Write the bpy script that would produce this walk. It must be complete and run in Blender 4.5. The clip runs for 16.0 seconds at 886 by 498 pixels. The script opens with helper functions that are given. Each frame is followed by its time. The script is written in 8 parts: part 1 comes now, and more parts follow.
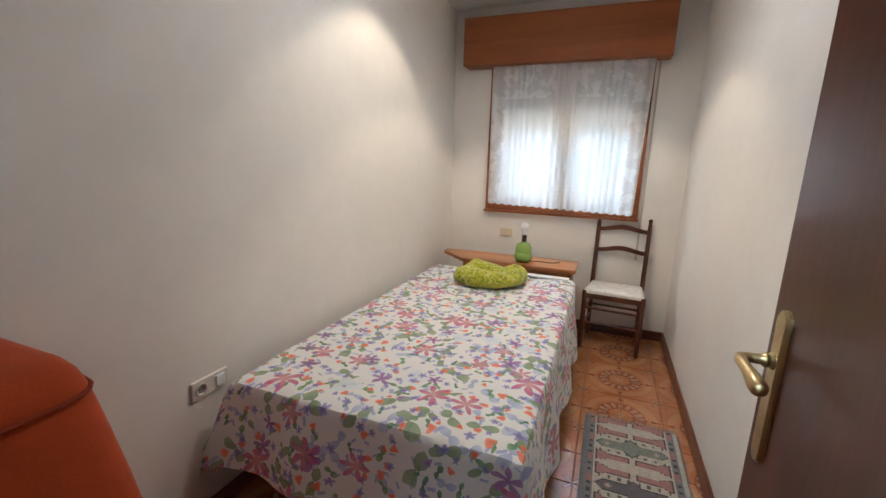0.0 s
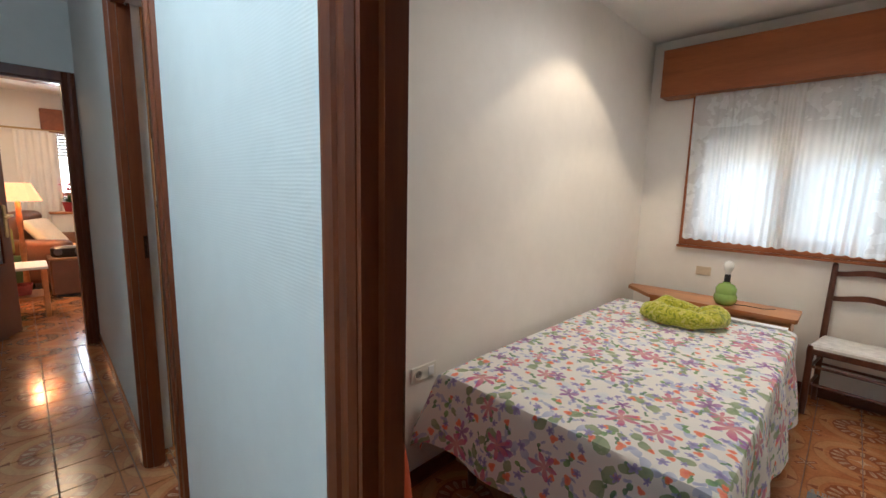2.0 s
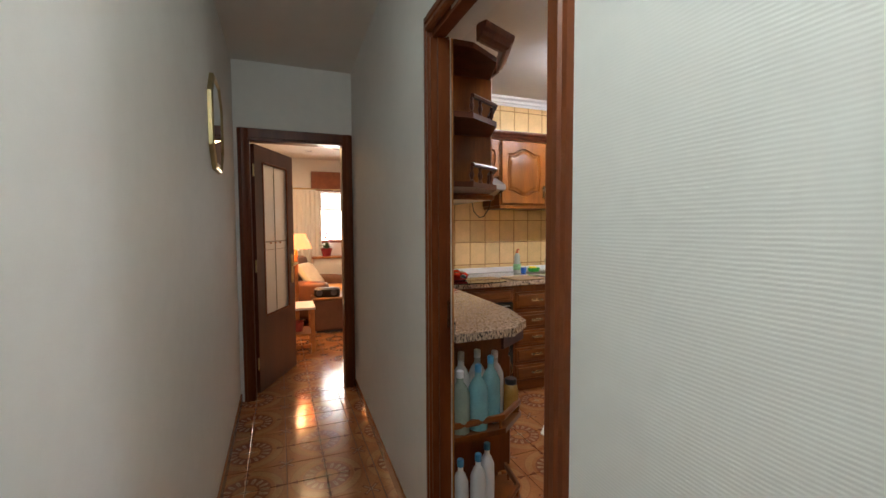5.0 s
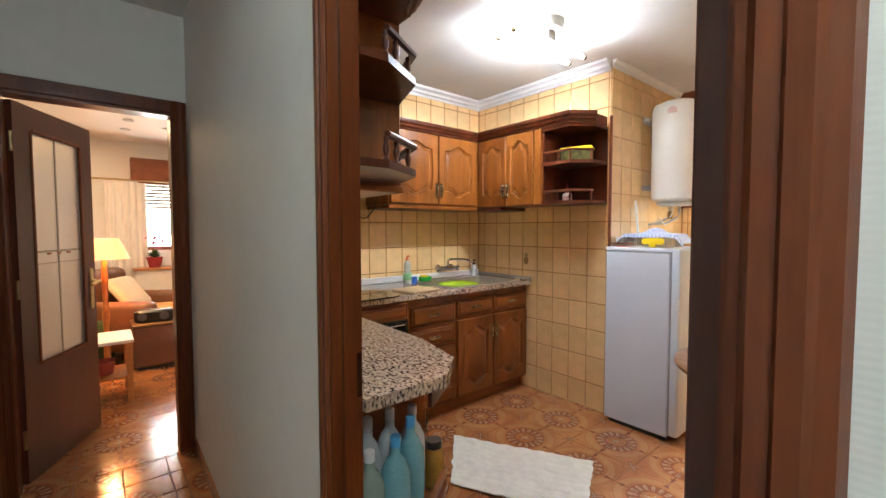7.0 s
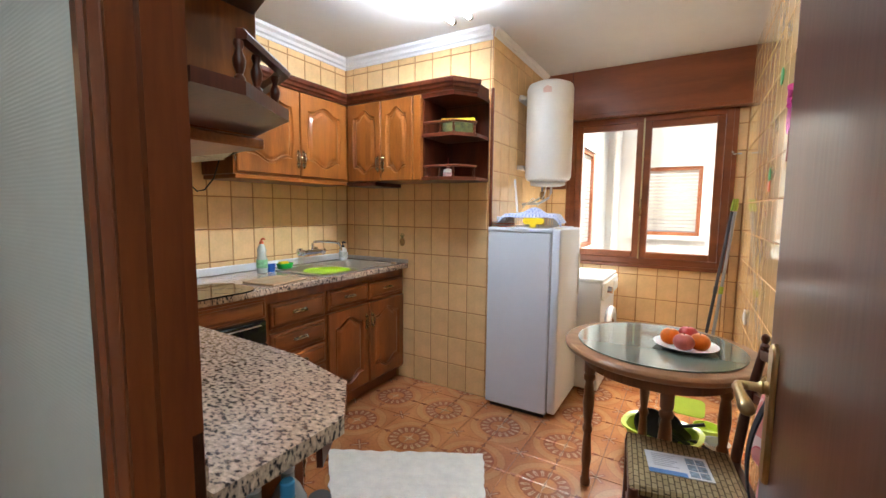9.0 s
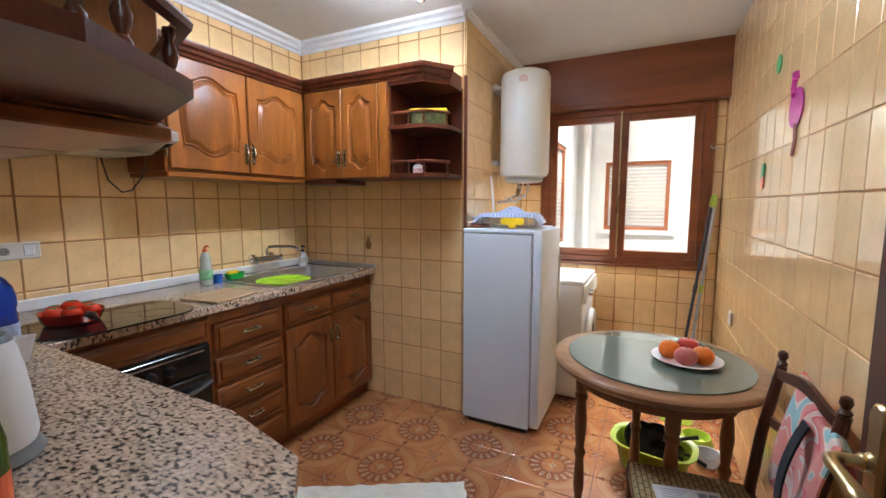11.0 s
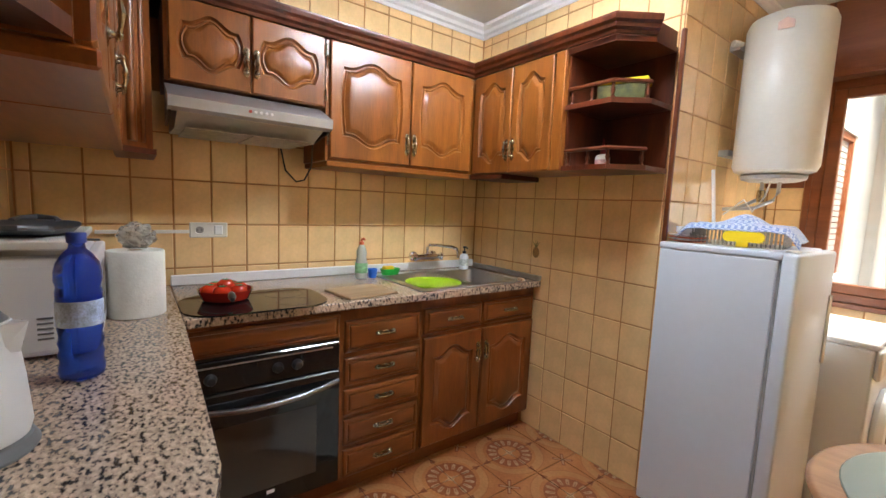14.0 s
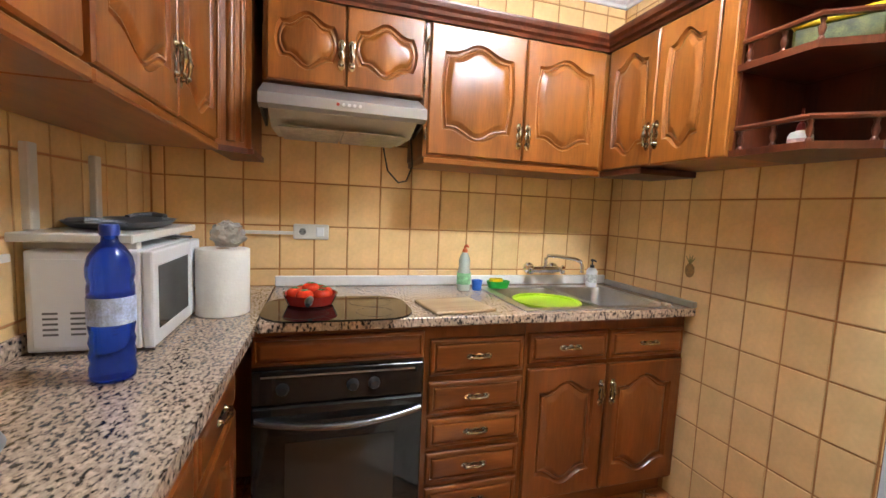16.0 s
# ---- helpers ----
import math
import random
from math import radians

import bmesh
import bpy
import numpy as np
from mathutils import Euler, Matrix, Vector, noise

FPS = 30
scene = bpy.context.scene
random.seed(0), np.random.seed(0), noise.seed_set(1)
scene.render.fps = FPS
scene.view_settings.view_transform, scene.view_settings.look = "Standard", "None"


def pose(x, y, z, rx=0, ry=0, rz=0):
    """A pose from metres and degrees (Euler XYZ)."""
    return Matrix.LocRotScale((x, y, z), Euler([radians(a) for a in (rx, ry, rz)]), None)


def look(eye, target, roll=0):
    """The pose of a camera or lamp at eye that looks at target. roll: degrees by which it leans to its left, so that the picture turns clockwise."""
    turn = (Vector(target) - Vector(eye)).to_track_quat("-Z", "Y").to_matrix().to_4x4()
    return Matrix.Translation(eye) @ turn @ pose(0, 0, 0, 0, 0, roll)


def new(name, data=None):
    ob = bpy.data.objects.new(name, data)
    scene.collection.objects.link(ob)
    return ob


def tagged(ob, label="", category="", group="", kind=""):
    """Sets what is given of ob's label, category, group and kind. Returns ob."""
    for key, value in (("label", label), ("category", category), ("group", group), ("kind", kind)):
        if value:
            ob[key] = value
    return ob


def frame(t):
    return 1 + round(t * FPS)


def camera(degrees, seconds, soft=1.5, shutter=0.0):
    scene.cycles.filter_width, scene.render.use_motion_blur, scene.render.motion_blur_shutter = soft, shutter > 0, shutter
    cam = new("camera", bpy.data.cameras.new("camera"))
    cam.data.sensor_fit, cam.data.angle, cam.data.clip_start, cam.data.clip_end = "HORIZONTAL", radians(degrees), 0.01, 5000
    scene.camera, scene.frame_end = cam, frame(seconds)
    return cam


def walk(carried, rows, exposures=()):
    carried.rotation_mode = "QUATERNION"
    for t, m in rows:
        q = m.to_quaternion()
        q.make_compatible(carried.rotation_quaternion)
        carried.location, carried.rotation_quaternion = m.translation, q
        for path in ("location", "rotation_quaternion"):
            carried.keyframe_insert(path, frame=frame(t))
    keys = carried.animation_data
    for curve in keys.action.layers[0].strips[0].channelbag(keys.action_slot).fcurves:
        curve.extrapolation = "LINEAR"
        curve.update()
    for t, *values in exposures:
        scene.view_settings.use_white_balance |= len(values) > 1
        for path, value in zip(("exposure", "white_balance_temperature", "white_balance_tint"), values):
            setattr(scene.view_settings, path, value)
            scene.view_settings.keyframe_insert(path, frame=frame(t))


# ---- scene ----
cam = camera(93.5, 16.0)
PATH = [
    (0, (-0.04, -0.004, 1.331), (-0.746, 1.819, 0.91), 1.6),
    (0.5, (-0.01, -0.054, 1.325), (-0.796, 1.737, 0.906), 1.8),
    (1, (0.016, -0.113, 1.311), (-0.924, 1.609, 0.922), 1.7),
    (1.5, (0.013, -0.168, 1.317), (-1.131, 1.434, 0.967), 1.7),
    (2, (-0.025, -0.23, 1.325), (-1.411, 1.183, 1.037), 1.3),
    (2.5, (-0.083, -0.294, 1.348), (-1.686, 0.88, 1.119), 0.9),
    (3, (-0.181, -0.329, 1.362), (-1.941, 0.602, 1.177), 0.5),
    (3.5, (-0.347, -0.365, 1.355), (-2.202, 0.369, 1.215), -0.2),
    (3.7, (-0.415, -0.372, 1.355), (-2.293, 0.304, 1.231), -0.3),
    (5.8, (-1.069, -0.442, 1.369), (-2.862, 0.44, 1.294), -0.6),
    (6, (-1.138, -0.419, 1.363), (-2.894, 0.534, 1.286), -0.6),
    (6.5, (-1.308, -0.358, 1.361), (-2.963, 0.762, 1.278), -0.3),
    (7, (-1.412, -0.289, 1.363), (-2.946, 0.99, 1.269), -0.1),
    (7.5, (-1.514, -0.228, 1.346), (-2.9, 1.21, 1.242), -0.4),
    (8, (-1.629, -0.181, 1.347), (-2.876, 1.378, 1.218), -0.0),
    (8.5, (-1.719, -0.119, 1.341), (-2.838, 1.531, 1.186), -0.0),
    (9, (-1.754, -0.1, 1.353), (-2.77, 1.612, 1.164), 0.6),
    (9.2, (-1.775, -0.085, 1.347), (-2.747, 1.652, 1.156), 0.2),
    (11.3, (-1.932, 0.162, 1.388), (-2.805, 1.948, 1.174), 0.0),
    (11.5, (-1.947, 0.201, 1.384), (-2.845, 1.976, 1.177), 0.2),
    (12, (-1.99, 0.276, 1.367), (-2.957, 2.017, 1.185), 0.7),
    (12.5, (-2.02, 0.341, 1.37), (-3.124, 1.998, 1.19), 1.5),
    (13, (-2.04, 0.385, 1.36), (-3.297, 1.929, 1.174), 2.1),
    (13.5, (-2.024, 0.506, 1.367), (-3.472, 1.868, 1.151), 2.5),
    (14, (-2.019, 0.594, 1.357), (-3.614, 1.782, 1.147), 2.5),
    (14.5, (-2.032, 0.658, 1.362), (-3.747, 1.665, 1.149), 2.6),
    (15, (-2.102, 0.781, 1.35), (-3.903, 1.623, 1.135), 2.6),
    (15.5, (-2.19, 0.872, 1.345), (-4.049, 1.577, 1.135), 2.8),
    (16, (-2.212, 0.9, 1.323), (-4.115, 1.485, 1.135), 2.6),
]
walk(cam, [(t, look(eye, target, roll)) for t, eye, target, roll in PATH],
     [(0, 0.4, 5500, 10), (1.0, 0.4, 5550, 10), (2.4, 0.3, 5950, 10), (3.5, 0.12, 7200, 18), (6, 0.45, 7200, 14), (7.5, 0.75, 6600, 12), (9, 0.72, 6350, 10), (12, 0.38, 6000, 10), (13, 0.45, 6000, 10), (14, 0.62, 6600, 10), (16, 1.0, 6800, 10)])

# ---- world, lamps, exposure ----
world = bpy.data.worlds.new("sky")
scene.world = world
world.use_nodes = True
wn = world.node_tree.nodes
sky = wn.new("ShaderNodeTexSky")
sky.sky_type, sky.sun_disc = "NISHITA", False
sky.sun_elevation, sky.sun_rotation = radians(52), radians(20)
world.node_tree.links.new(sky.outputs[0], wn["Background"].inputs[0])
wn["Background"].inputs[1].default_value = 0.15


def lamp(name, kind, energy, colour, m, size=0.1, spot=60, blend=0.4, size_y=None):
    d = bpy.data.lights.new(name, kind)
    d.energy, d.color = energy, colour
    if kind == "AREA":
        d.shape, d.size, d.size_y = "RECTANGLE", size, size_y or size
    elif kind == "SPOT":
        d.shadow_soft_size, d.spot_size, d.spot_blend = size, radians(spot), blend
    elif kind == "SUN":
        d.angle = radians(size)
    else:
        d.shadow_soft_size = size
    ob = new(name, d)
    ob.matrix_world = m
    return ob


lamp("sun_light", "SUN", 2.0, (1, 0.95, 0.88), look((0, 0, 9), (0.3, 1.0, 7.5)), 0.5)
TUBE_GLOW = 165.0
WARM, COOL = (1.0, 0.74, 0.46), (0.71, 0.92, 1.0)
# skylight coming down the court to each window
lamp("bedroom_sky_light", "AREA", 80, (0.80, 0.92, 1.0), look((-0.40, 4.75, 3.3), (-0.40, 2.6, 0.9)), 1.4, size_y=1.2)
lamp("kitchen_sky_light", "AREA", 220, (1.0, 0.97, 0.92), look((-2.05, 5.1, 3.4), (-2.05, 3.0, 1.0)), 1.2, size_y=1.2)
lamp("living_window_light", "AREA", 42, (1.0, 0.98, 0.95), look((-8.3, 0.65, 1.55), (-4, 0.2, 1.2)), 1.0, size_y=0.9)
# bedroom recessed spots; the third, wide one is added as soft fill
lamp("bedroom_spot_light", "SPOT", 17, WARM, look((-0.83, 2.10, 2.47), (-0.83, 2.10, 0)), 0.03, 103, 0.22)
lamp("bedroom_spot_light", "SPOT", 23, WARM, look((-0.33, 2.50, 2.47), (-0.33, 2.50, 0)), 0.03, 103, 0.22)
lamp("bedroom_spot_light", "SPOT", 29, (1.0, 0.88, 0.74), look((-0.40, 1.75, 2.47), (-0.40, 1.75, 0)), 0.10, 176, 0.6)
# assumed hall source, never in view; placed to suit the walls' brightness
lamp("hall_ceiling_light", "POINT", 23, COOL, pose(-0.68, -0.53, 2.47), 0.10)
lamp("living_ceiling_light", "AREA", 25, (1.0, 0.68, 0.38), look((-6.4, -0.6, 2.43), (-6.4, -0.6, 0)), 1.2)

# ---- materials ----
def shader(name, base, rough=0.5, metal=0.0, vary=0.08, scale=6.0, bump=0.0, bscale=120.0, spec=0.5, coat=0.0, per=0.0, emit=None, trans=0.0, alpha=1.0, sheen=0.0):
    """A procedural surface: base colour with two scales of variation, roughness wear and fine relief."""
    m = bpy.data.materials.new(name)
    m.use_nodes = True
    n, l = m.node_tree.nodes, m.node_tree.links
    b = n["Principled BSDF"]
    b.inputs["Metallic"].default_value, b.inputs["Roughness"].default_value = metal, rough
    b.inputs["Specular IOR Level"].default_value = spec
    b.inputs["Coat Weight"].default_value, b.inputs["Coat Roughness"].default_value = coat, 0.12
    b.inputs["Transmission Weight"].default_value, b.inputs["Alpha"].default_value = trans, alpha
    b.inputs["Sheen Weight"].default_value = sheen
    if emit:
        b.inputs["Emission Color"].default_value, b.inputs["Emission Strength"].default_value = (*base, 1), emit
    tc = n.new("ShaderNodeTexCoord")
    col = (*base, 1)
    rgb = n.new("ShaderNodeRGB")
    rgb.outputs[0].default_value = col
    out = rgb.outputs[0]
    if vary:
        for s, k in ((scale, 1.0), (scale * 9, 0.5)):
            nz = n.new("ShaderNodeTexNoise")
            nz.inputs["Scale"].default_value, nz.inputs["Detail"].default_value = s, 4
            l.new(tc.outputs["Object"], nz.inputs["Vector"])
            mr = n.new("ShaderNodeMapRange")
            mr.inputs["From Min"].default_value, mr.inputs["From Max"].default_value = 0.3, 0.7
            mr.inputs["To Min"].default_value, mr.inputs["To Max"].default_value = 1 - vary * k, 1 + vary * k
            l.new(nz.outputs[0], mr.inputs["Value"])
            mx = n.new("ShaderNodeMix")
            mx.data_type, mx.blend_type = "RGBA", "MULTIPLY"
            mx.inputs["Factor"].default_value = 1
            l.new(out, mx.inputs["A"])
            l.new(mr.outputs[0], mx.inputs["B"])
            out = mx.outputs["Result"]
        rr = n.new("ShaderNodeMapRange")
        rr.inputs["To Min"].default_value, rr.inputs["To Max"].default_value = max(0.02, rough - 0.03), min(1, rough + 0.03)
        l.new(nz.outputs[0], rr.inputs["Value"])
        l.new(rr.outputs[0], b.inputs["Roughness"])
    if per:
        oi = n.new("ShaderNodeObjectInfo")
        mr = n.new("ShaderNodeMapRange")
        mr.inputs["To Min"].default_value, mr.inputs["To Max"].default_value = 1 - per, 1 + per
        l.new(oi.outputs["Random"], mr.inputs["Value"])
        mx = n.new("ShaderNodeMix")
        mx.data_type, mx.blend_type = "RGBA", "MULTIPLY"
        mx.inputs["Factor"].default_value = 1
        l.new(out, mx.inputs["A"])
        l.new(mr.outputs[0], mx.inputs["B"])
        out = mx.outputs["Result"]
    l.new(out, b.inputs["Base Color"])
    if bump:
        nb = n.new("ShaderNodeTexNoise")
        nb.inputs["Scale"].default_value, nb.inputs["Detail"].default_value = bscale, 3
        l.new(tc.outputs["Object"], nb.inputs["Vector"])
        bp = n.new("ShaderNodeBump")
        bp.inputs["Strength"].default_value, bp.inputs["Distance"].default_value = bump, 0.004
        l.new(nb.outputs[0], bp.inputs["Height"])
        l.new(bp.outputs[0], b.inputs["Normal"])
    return m


def graph(m):
    n = m.node_tree.nodes
    return n, m.node_tree.links, n["Principled BSDF"]


def ramp_node(n, stops):
    r = n.new("ShaderNodeValToRGB")
    while len(r.color_ramp.elements) < len(stops):
        r.color_ramp.elements.new(0.5)
    for e, (p, c) in zip(r.color_ramp.elements, stops):
        e.position, e.color = p, (*c, 1)
    return r


def wood(name, dark, light, axis="Z", rough=0.3, coat=0.3, grain=9.0):
    """Varnished wood with its grain drawn out along one axis."""
    m = shader(name, light, rough, vary=0, coat=coat, spec=0.35)
    n, l, b = graph(m)
    tc, mp = n.new("ShaderNodeTexCoord"), n.new("ShaderNodeMapping")
    s = {"X": (0.12, 1, 1), "Y": (1, 0.12, 1), "Z": (1, 1, 0.12)}[axis]
    mp.inputs["Scale"].default_value = s
    l.new(tc.outputs["Object"], mp.inputs["Vector"])
    a, f = n.new("ShaderNodeTexNoise"), n.new("ShaderNodeTexNoise")
    a.inputs["Scale"].default_value, a.inputs["Detail"].default_value, a.inputs["Distortion"].default_value = grain, 5, 0.8
    f.inputs["Scale"].default_value, f.inputs["Detail"].default_value = grain * 14, 3
    for q in (a, f):
        l.new(mp.outputs[0], q.inputs["Vector"])
    mx = n.new("ShaderNodeMath")
    mx.operation = "MULTIPLY_ADD"
    mx.inputs[1].default_value = 0.35
    l.new(f.outputs[0], mx.inputs[0])
    l.new(a.outputs[0], mx.inputs[2])
    r = ramp_node(n, [(0.48, dark), (0.85, light)])
    l.new(mx.outputs[0], r.inputs[0])
    l.new(r.outputs[0], b.inputs["Base Color"])
    bp = n.new("ShaderNodeBump")
    bp.inputs["Strength"].default_value, bp.inputs["Distance"].default_value = 0.12, 0.002
    l.new(f.outputs[0], bp.inputs["Height"])
    l.new(bp.outputs[0], b.inputs["Normal"])
    return m


WALL = shader("white_plaster", (0.83, 0.81, 0.77), 0.75, vary=0.03, scale=1.5, bump=0.12, bscale=160, spec=0.3)
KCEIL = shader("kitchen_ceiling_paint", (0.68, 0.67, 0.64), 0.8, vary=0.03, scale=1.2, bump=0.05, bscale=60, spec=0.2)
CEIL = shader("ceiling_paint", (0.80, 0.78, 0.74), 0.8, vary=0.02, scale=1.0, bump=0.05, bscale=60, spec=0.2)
TRIM = wood("dark_trim_wood", (0.105, 0.022, 0.006), (0.175, 0.042, 0.010), "Z", 0.36, 0.1)
TRIM.node_tree.nodes["Principled BSDF"].inputs["Specular IOR Level"].default_value = 0.3
LEAF = wood("door_veneer", (0.062, 0.017, 0.010), (0.105, 0.030, 0.017), "Z", 0.3, 0.15, grain=5)
LEAF.node_tree.nodes["Principled BSDF"].inputs["Specular IOR Level"].default_value = 0.38
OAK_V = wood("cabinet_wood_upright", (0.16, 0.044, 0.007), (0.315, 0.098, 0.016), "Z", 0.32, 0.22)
OAK_H = wood("cabinet_wood_level", (0.16, 0.044, 0.007), (0.315, 0.098, 0.016), "Y", 0.32, 0.22)
OAK_X = wood("cabinet_wood_level_x", (0.16, 0.044, 0.007), (0.315, 0.098, 0.016), "X", 0.32, 0.22)
OAK_D = wood("cabinet_wood_dark", (0.045, 0.010, 0.005), (0.12, 0.027, 0.010), "Z", 0.32, 0.1)
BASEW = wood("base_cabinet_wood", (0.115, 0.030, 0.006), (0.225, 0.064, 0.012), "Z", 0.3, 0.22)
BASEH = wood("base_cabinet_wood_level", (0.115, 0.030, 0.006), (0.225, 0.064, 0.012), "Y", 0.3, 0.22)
PINE = wood("orange_pine", (0.34, 0.12, 0.035), (0.55, 0.23, 0.075), "X", 0.35)
for q in (OAK_V, OAK_H, OAK_X, BASEW, BASEH):
    q.node_tree.nodes["Principled BSDF"].inputs["Coat Roughness"].default_value = 0.26
WINW = wood("window_wood", (0.24, 0.072, 0.022), (0.35, 0.112, 0.037), "X", 0.5, 0.0)
WINK = wood("kitchen_window_wood", (0.17, 0.050, 0.018), (0.25, 0.078, 0.027), "X", 0.33)
CHAIRW = wood("chair_wood", (0.05, 0.016, 0.010), (0.12, 0.04, 0.022), "Z", 0.3)
TABLEW = wood("table_wood", (0.10, 0.04, 0.016), (0.26, 0.11, 0.045), "Z", 0.3)
BRASS = shader("brass", (0.56, 0.43, 0.22), 0.30, 1.0, 0.1, 30)
ANTIQ = shader("antique_brass", (0.36, 0.31, 0.22), 0.24, 1.0, 0.3, 90)
CHROME = shader("chrome", (0.75, 0.75, 0.76), 0.12, 1.0, 0.03)
STEEL = shader("brushed_steel", (0.55, 0.55, 0.56), 0.3, 1.0, 0.06, 20)
WHITE = shader("white_enamel", (0.78, 0.80, 0.82), 0.28, vary=0)
PLASTIC = shader("white_plastic", (0.74, 0.72, 0.66), 0.35, vary=0.03)
BLACKP = shader("black_plastic", (0.015, 0.015, 0.016), 0.35, vary=0.1)
BLACKG = shader("black_glass", (0.010, 0.010, 0.010), 0.05, vary=0.0, spec=0.4)
GLASS = shader("window_glass", (0.95, 0.97, 0.97), 0.0, vary=0, trans=1.0)
MIRROR = shader("mirror_glass", (0.9, 0.92, 0.92), 0.02, 1.0, 0)
GROUT = shader("tile_grout", (0.47, 0.20, 0.06), 0.7, vary=0.12, scale=8)
PALE_GROUT = shader("pale_tile_grout", (0.56, 0.29, 0.11), 0.7, vary=0.12, scale=8)
TILE = shader("kitchen_wall_tile", (0.88, 0.60, 0.29), 0.16, vary=0.07, scale=7, per=0.05, coat=0.6)
TILE.node_tree.nodes["Principled BSDF"].inputs["Coat Roughness"].default_value = 0.03


# ---- helpers for geometry ----
def part(name, bm, material, parent=None, label="", smooth=False, m=None):
    me = bpy.data.meshes.new(name)
    bm.normal_update()
    bm.to_mesh(me)
    bm.free()
    me.materials.append(material)
    if smooth:
        me.shade_smooth()
        me.set_sharp_from_angle(angle=radians(40))
    ob = new(name, me)
    if m is not None:
        ob.matrix_basis = m
    ob.parent = parent
    if label:
        ob["label"] = label
    return ob


def thing(name, label, category, at=(0, 0, 0), rz=0.0, group="", kind=""):
    ob = new(name)
    ob.empty_display_size = 0.1
    ob.matrix_basis = pose(*at, 0, 0, rz)
    return tagged(ob, label, category, group, kind)


def box(x0, x1, y0, y1, z0, z1, bevel=0.0, bm=None, seg=1):
    """A box, with its edges rounded if asked, in a bmesh of its own or added to one."""
    out = bm or bmesh.new()
    tmp = bmesh.new() if bevel else out
    vs = [tmp.verts.new((x, y, z)) for x in (x0, x1) for y in (y0, y1) for z in (z0, z1)]
    for f in ((0, 1, 3, 2), (4, 6, 7, 5), (0, 4, 5, 1), (2, 3, 7, 6), (0, 2, 6, 4), (1, 5, 7, 3)):
        tmp.faces.new([vs[i] for i in f])
    if bevel:
        bmesh.ops.bevel(tmp, geom=tmp.edges[:], offset=bevel, segments=seg, profile=0.5, affect="EDGES")
        merge(out, tmp)
    return out


def merge(bm, other):
    me = bpy.data.meshes.new("tmp")
    other.to_mesh(me)
    other.free()
    bm.from_mesh(me)
    bpy.data.meshes.remove(me)
    return bm


def turned(profile, seg=24, bm=None, m=None, cap=True):
    """A body turned on a lathe about z from (radius, height) pairs."""
    out = bm or bmesh.new()
    rings = []
    for r, z in profile:
        ring = []
        for i in range(seg):
            a = 2 * math.pi * i / seg
            p = Vector((r * math.cos(a), r * math.sin(a), z))
            ring.append(out.verts.new(m @ p if m else p))
        rings.append(ring)
    for a, b in zip(rings, rings[1:]):
        for i in range(seg):
            out.faces.new((a[i], a[(i + 1) % seg], b[(i + 1) % seg], b[i]))
    if cap:
        out.faces.new(rings[0][::-1])
        out.faces.new(rings[-1])
    return out


def tube(points, r, seg=8, bm=None):
    """A round bar through points; r is one radius or one for each point."""
    out = bm or bmesh.new()
    pts = [Vector(p) for p in points]
    rs = r if isinstance(r, (list, tuple)) else [r] * len(pts)
    rings = []
    for i, p in enumerate(pts):
        d = (pts[min(i + 1, len(pts) - 1)] - pts[max(i - 1, 0)]).normalized()
        side = d.cross(Vector((0, 0, 1)) if abs(d.z) < 0.9 else Vector((1, 0, 0))).normalized()
        up = d.cross(side)
        rings.append([out.verts.new(p + rs[i] * (math.cos(2 * math.pi * k / seg) * side + math.sin(2 * math.pi * k / seg) * up)) for k in range(seg)])
    for a, b in zip(rings, rings[1:]):
        for i in range(seg):
            out.faces.new((a[i], a[(i + 1) % seg], b[(i + 1) % seg], b[i]))
    out.faces.new(rings[0][::-1])
    out.faces.new(rings[-1])
    bmesh.ops.recalc_face_normals(out, faces=out.faces[:])
    return out


def prism(outline, z0, z1, bm=None, m=None):
    """A flat outline of (x, y) pulled up from z0 to z1."""
    out = bm or bmesh.new()
    lo = [out.verts.new(m @ Vector((x, y, z0)) if m else (x, y, z0)) for x, y in outline]
    hi = [out.verts.new(m @ Vector((x, y, z1)) if m else (x, y, z1)) for x, y in outline]
    n = len(outline)
    for i in range(n):
        out.faces.new((lo[i], lo[(i + 1) % n], hi[(i + 1) % n], hi[i]))
    out.faces.new(lo[::-1])
    out.faces.new(hi)
    bmesh.ops.recalc_face_normals(out, faces=out.faces[:])
    return out


def loft(loops, bm=None, closed_ends=True):
    """Skins a row of closed loops of equal length."""
    out = bm or bmesh.new()
    rings = [[out.verts.new(p) for p in lp] for lp in loops]
    for a, b in zip(rings, rings[1:]):
        for i in range(len(a)):
            out.faces.new((a[i], a[(i + 1) % len(a)], b[(i + 1) % len(a)], b[i]))
    if closed_ends:
        out.faces.new(rings[0][::-1])
        out.faces.new(rings[-1])
    bmesh.ops.recalc_face_normals(out, faces=out.faces[:])
    return out

# ---- the setting ----
def structure(name, bm, material, label="", category=""):
    return tagged(part(name, bm, material), label, category or name.split("_")[0], kind="structure")


HN1 = 0.215                       # back of the hall's north wall
KW, KE, KN, KWIN = -4.29, -1.415, 2.56, 3.85   # kitchen: west, east, north (sink corner), window wall
COL = -2.955                      # pillar wall beside the fridge
BW, BE, BN = -1.30, 0.47, 3.42    # bedroom: west, east, window wall
KD0, KD1, BD0, BD1, DH = -2.245, -1.50, -0.430, 0.30, 2.045
HS, HEND, HEAST = -0.735, -4.37, 1.3
KC, BC, HC = 2.56, 2.49, 2.63     # ceilings
LW, LS, LN = -8.0, -3.4, 2.4      # living room: west, south, north


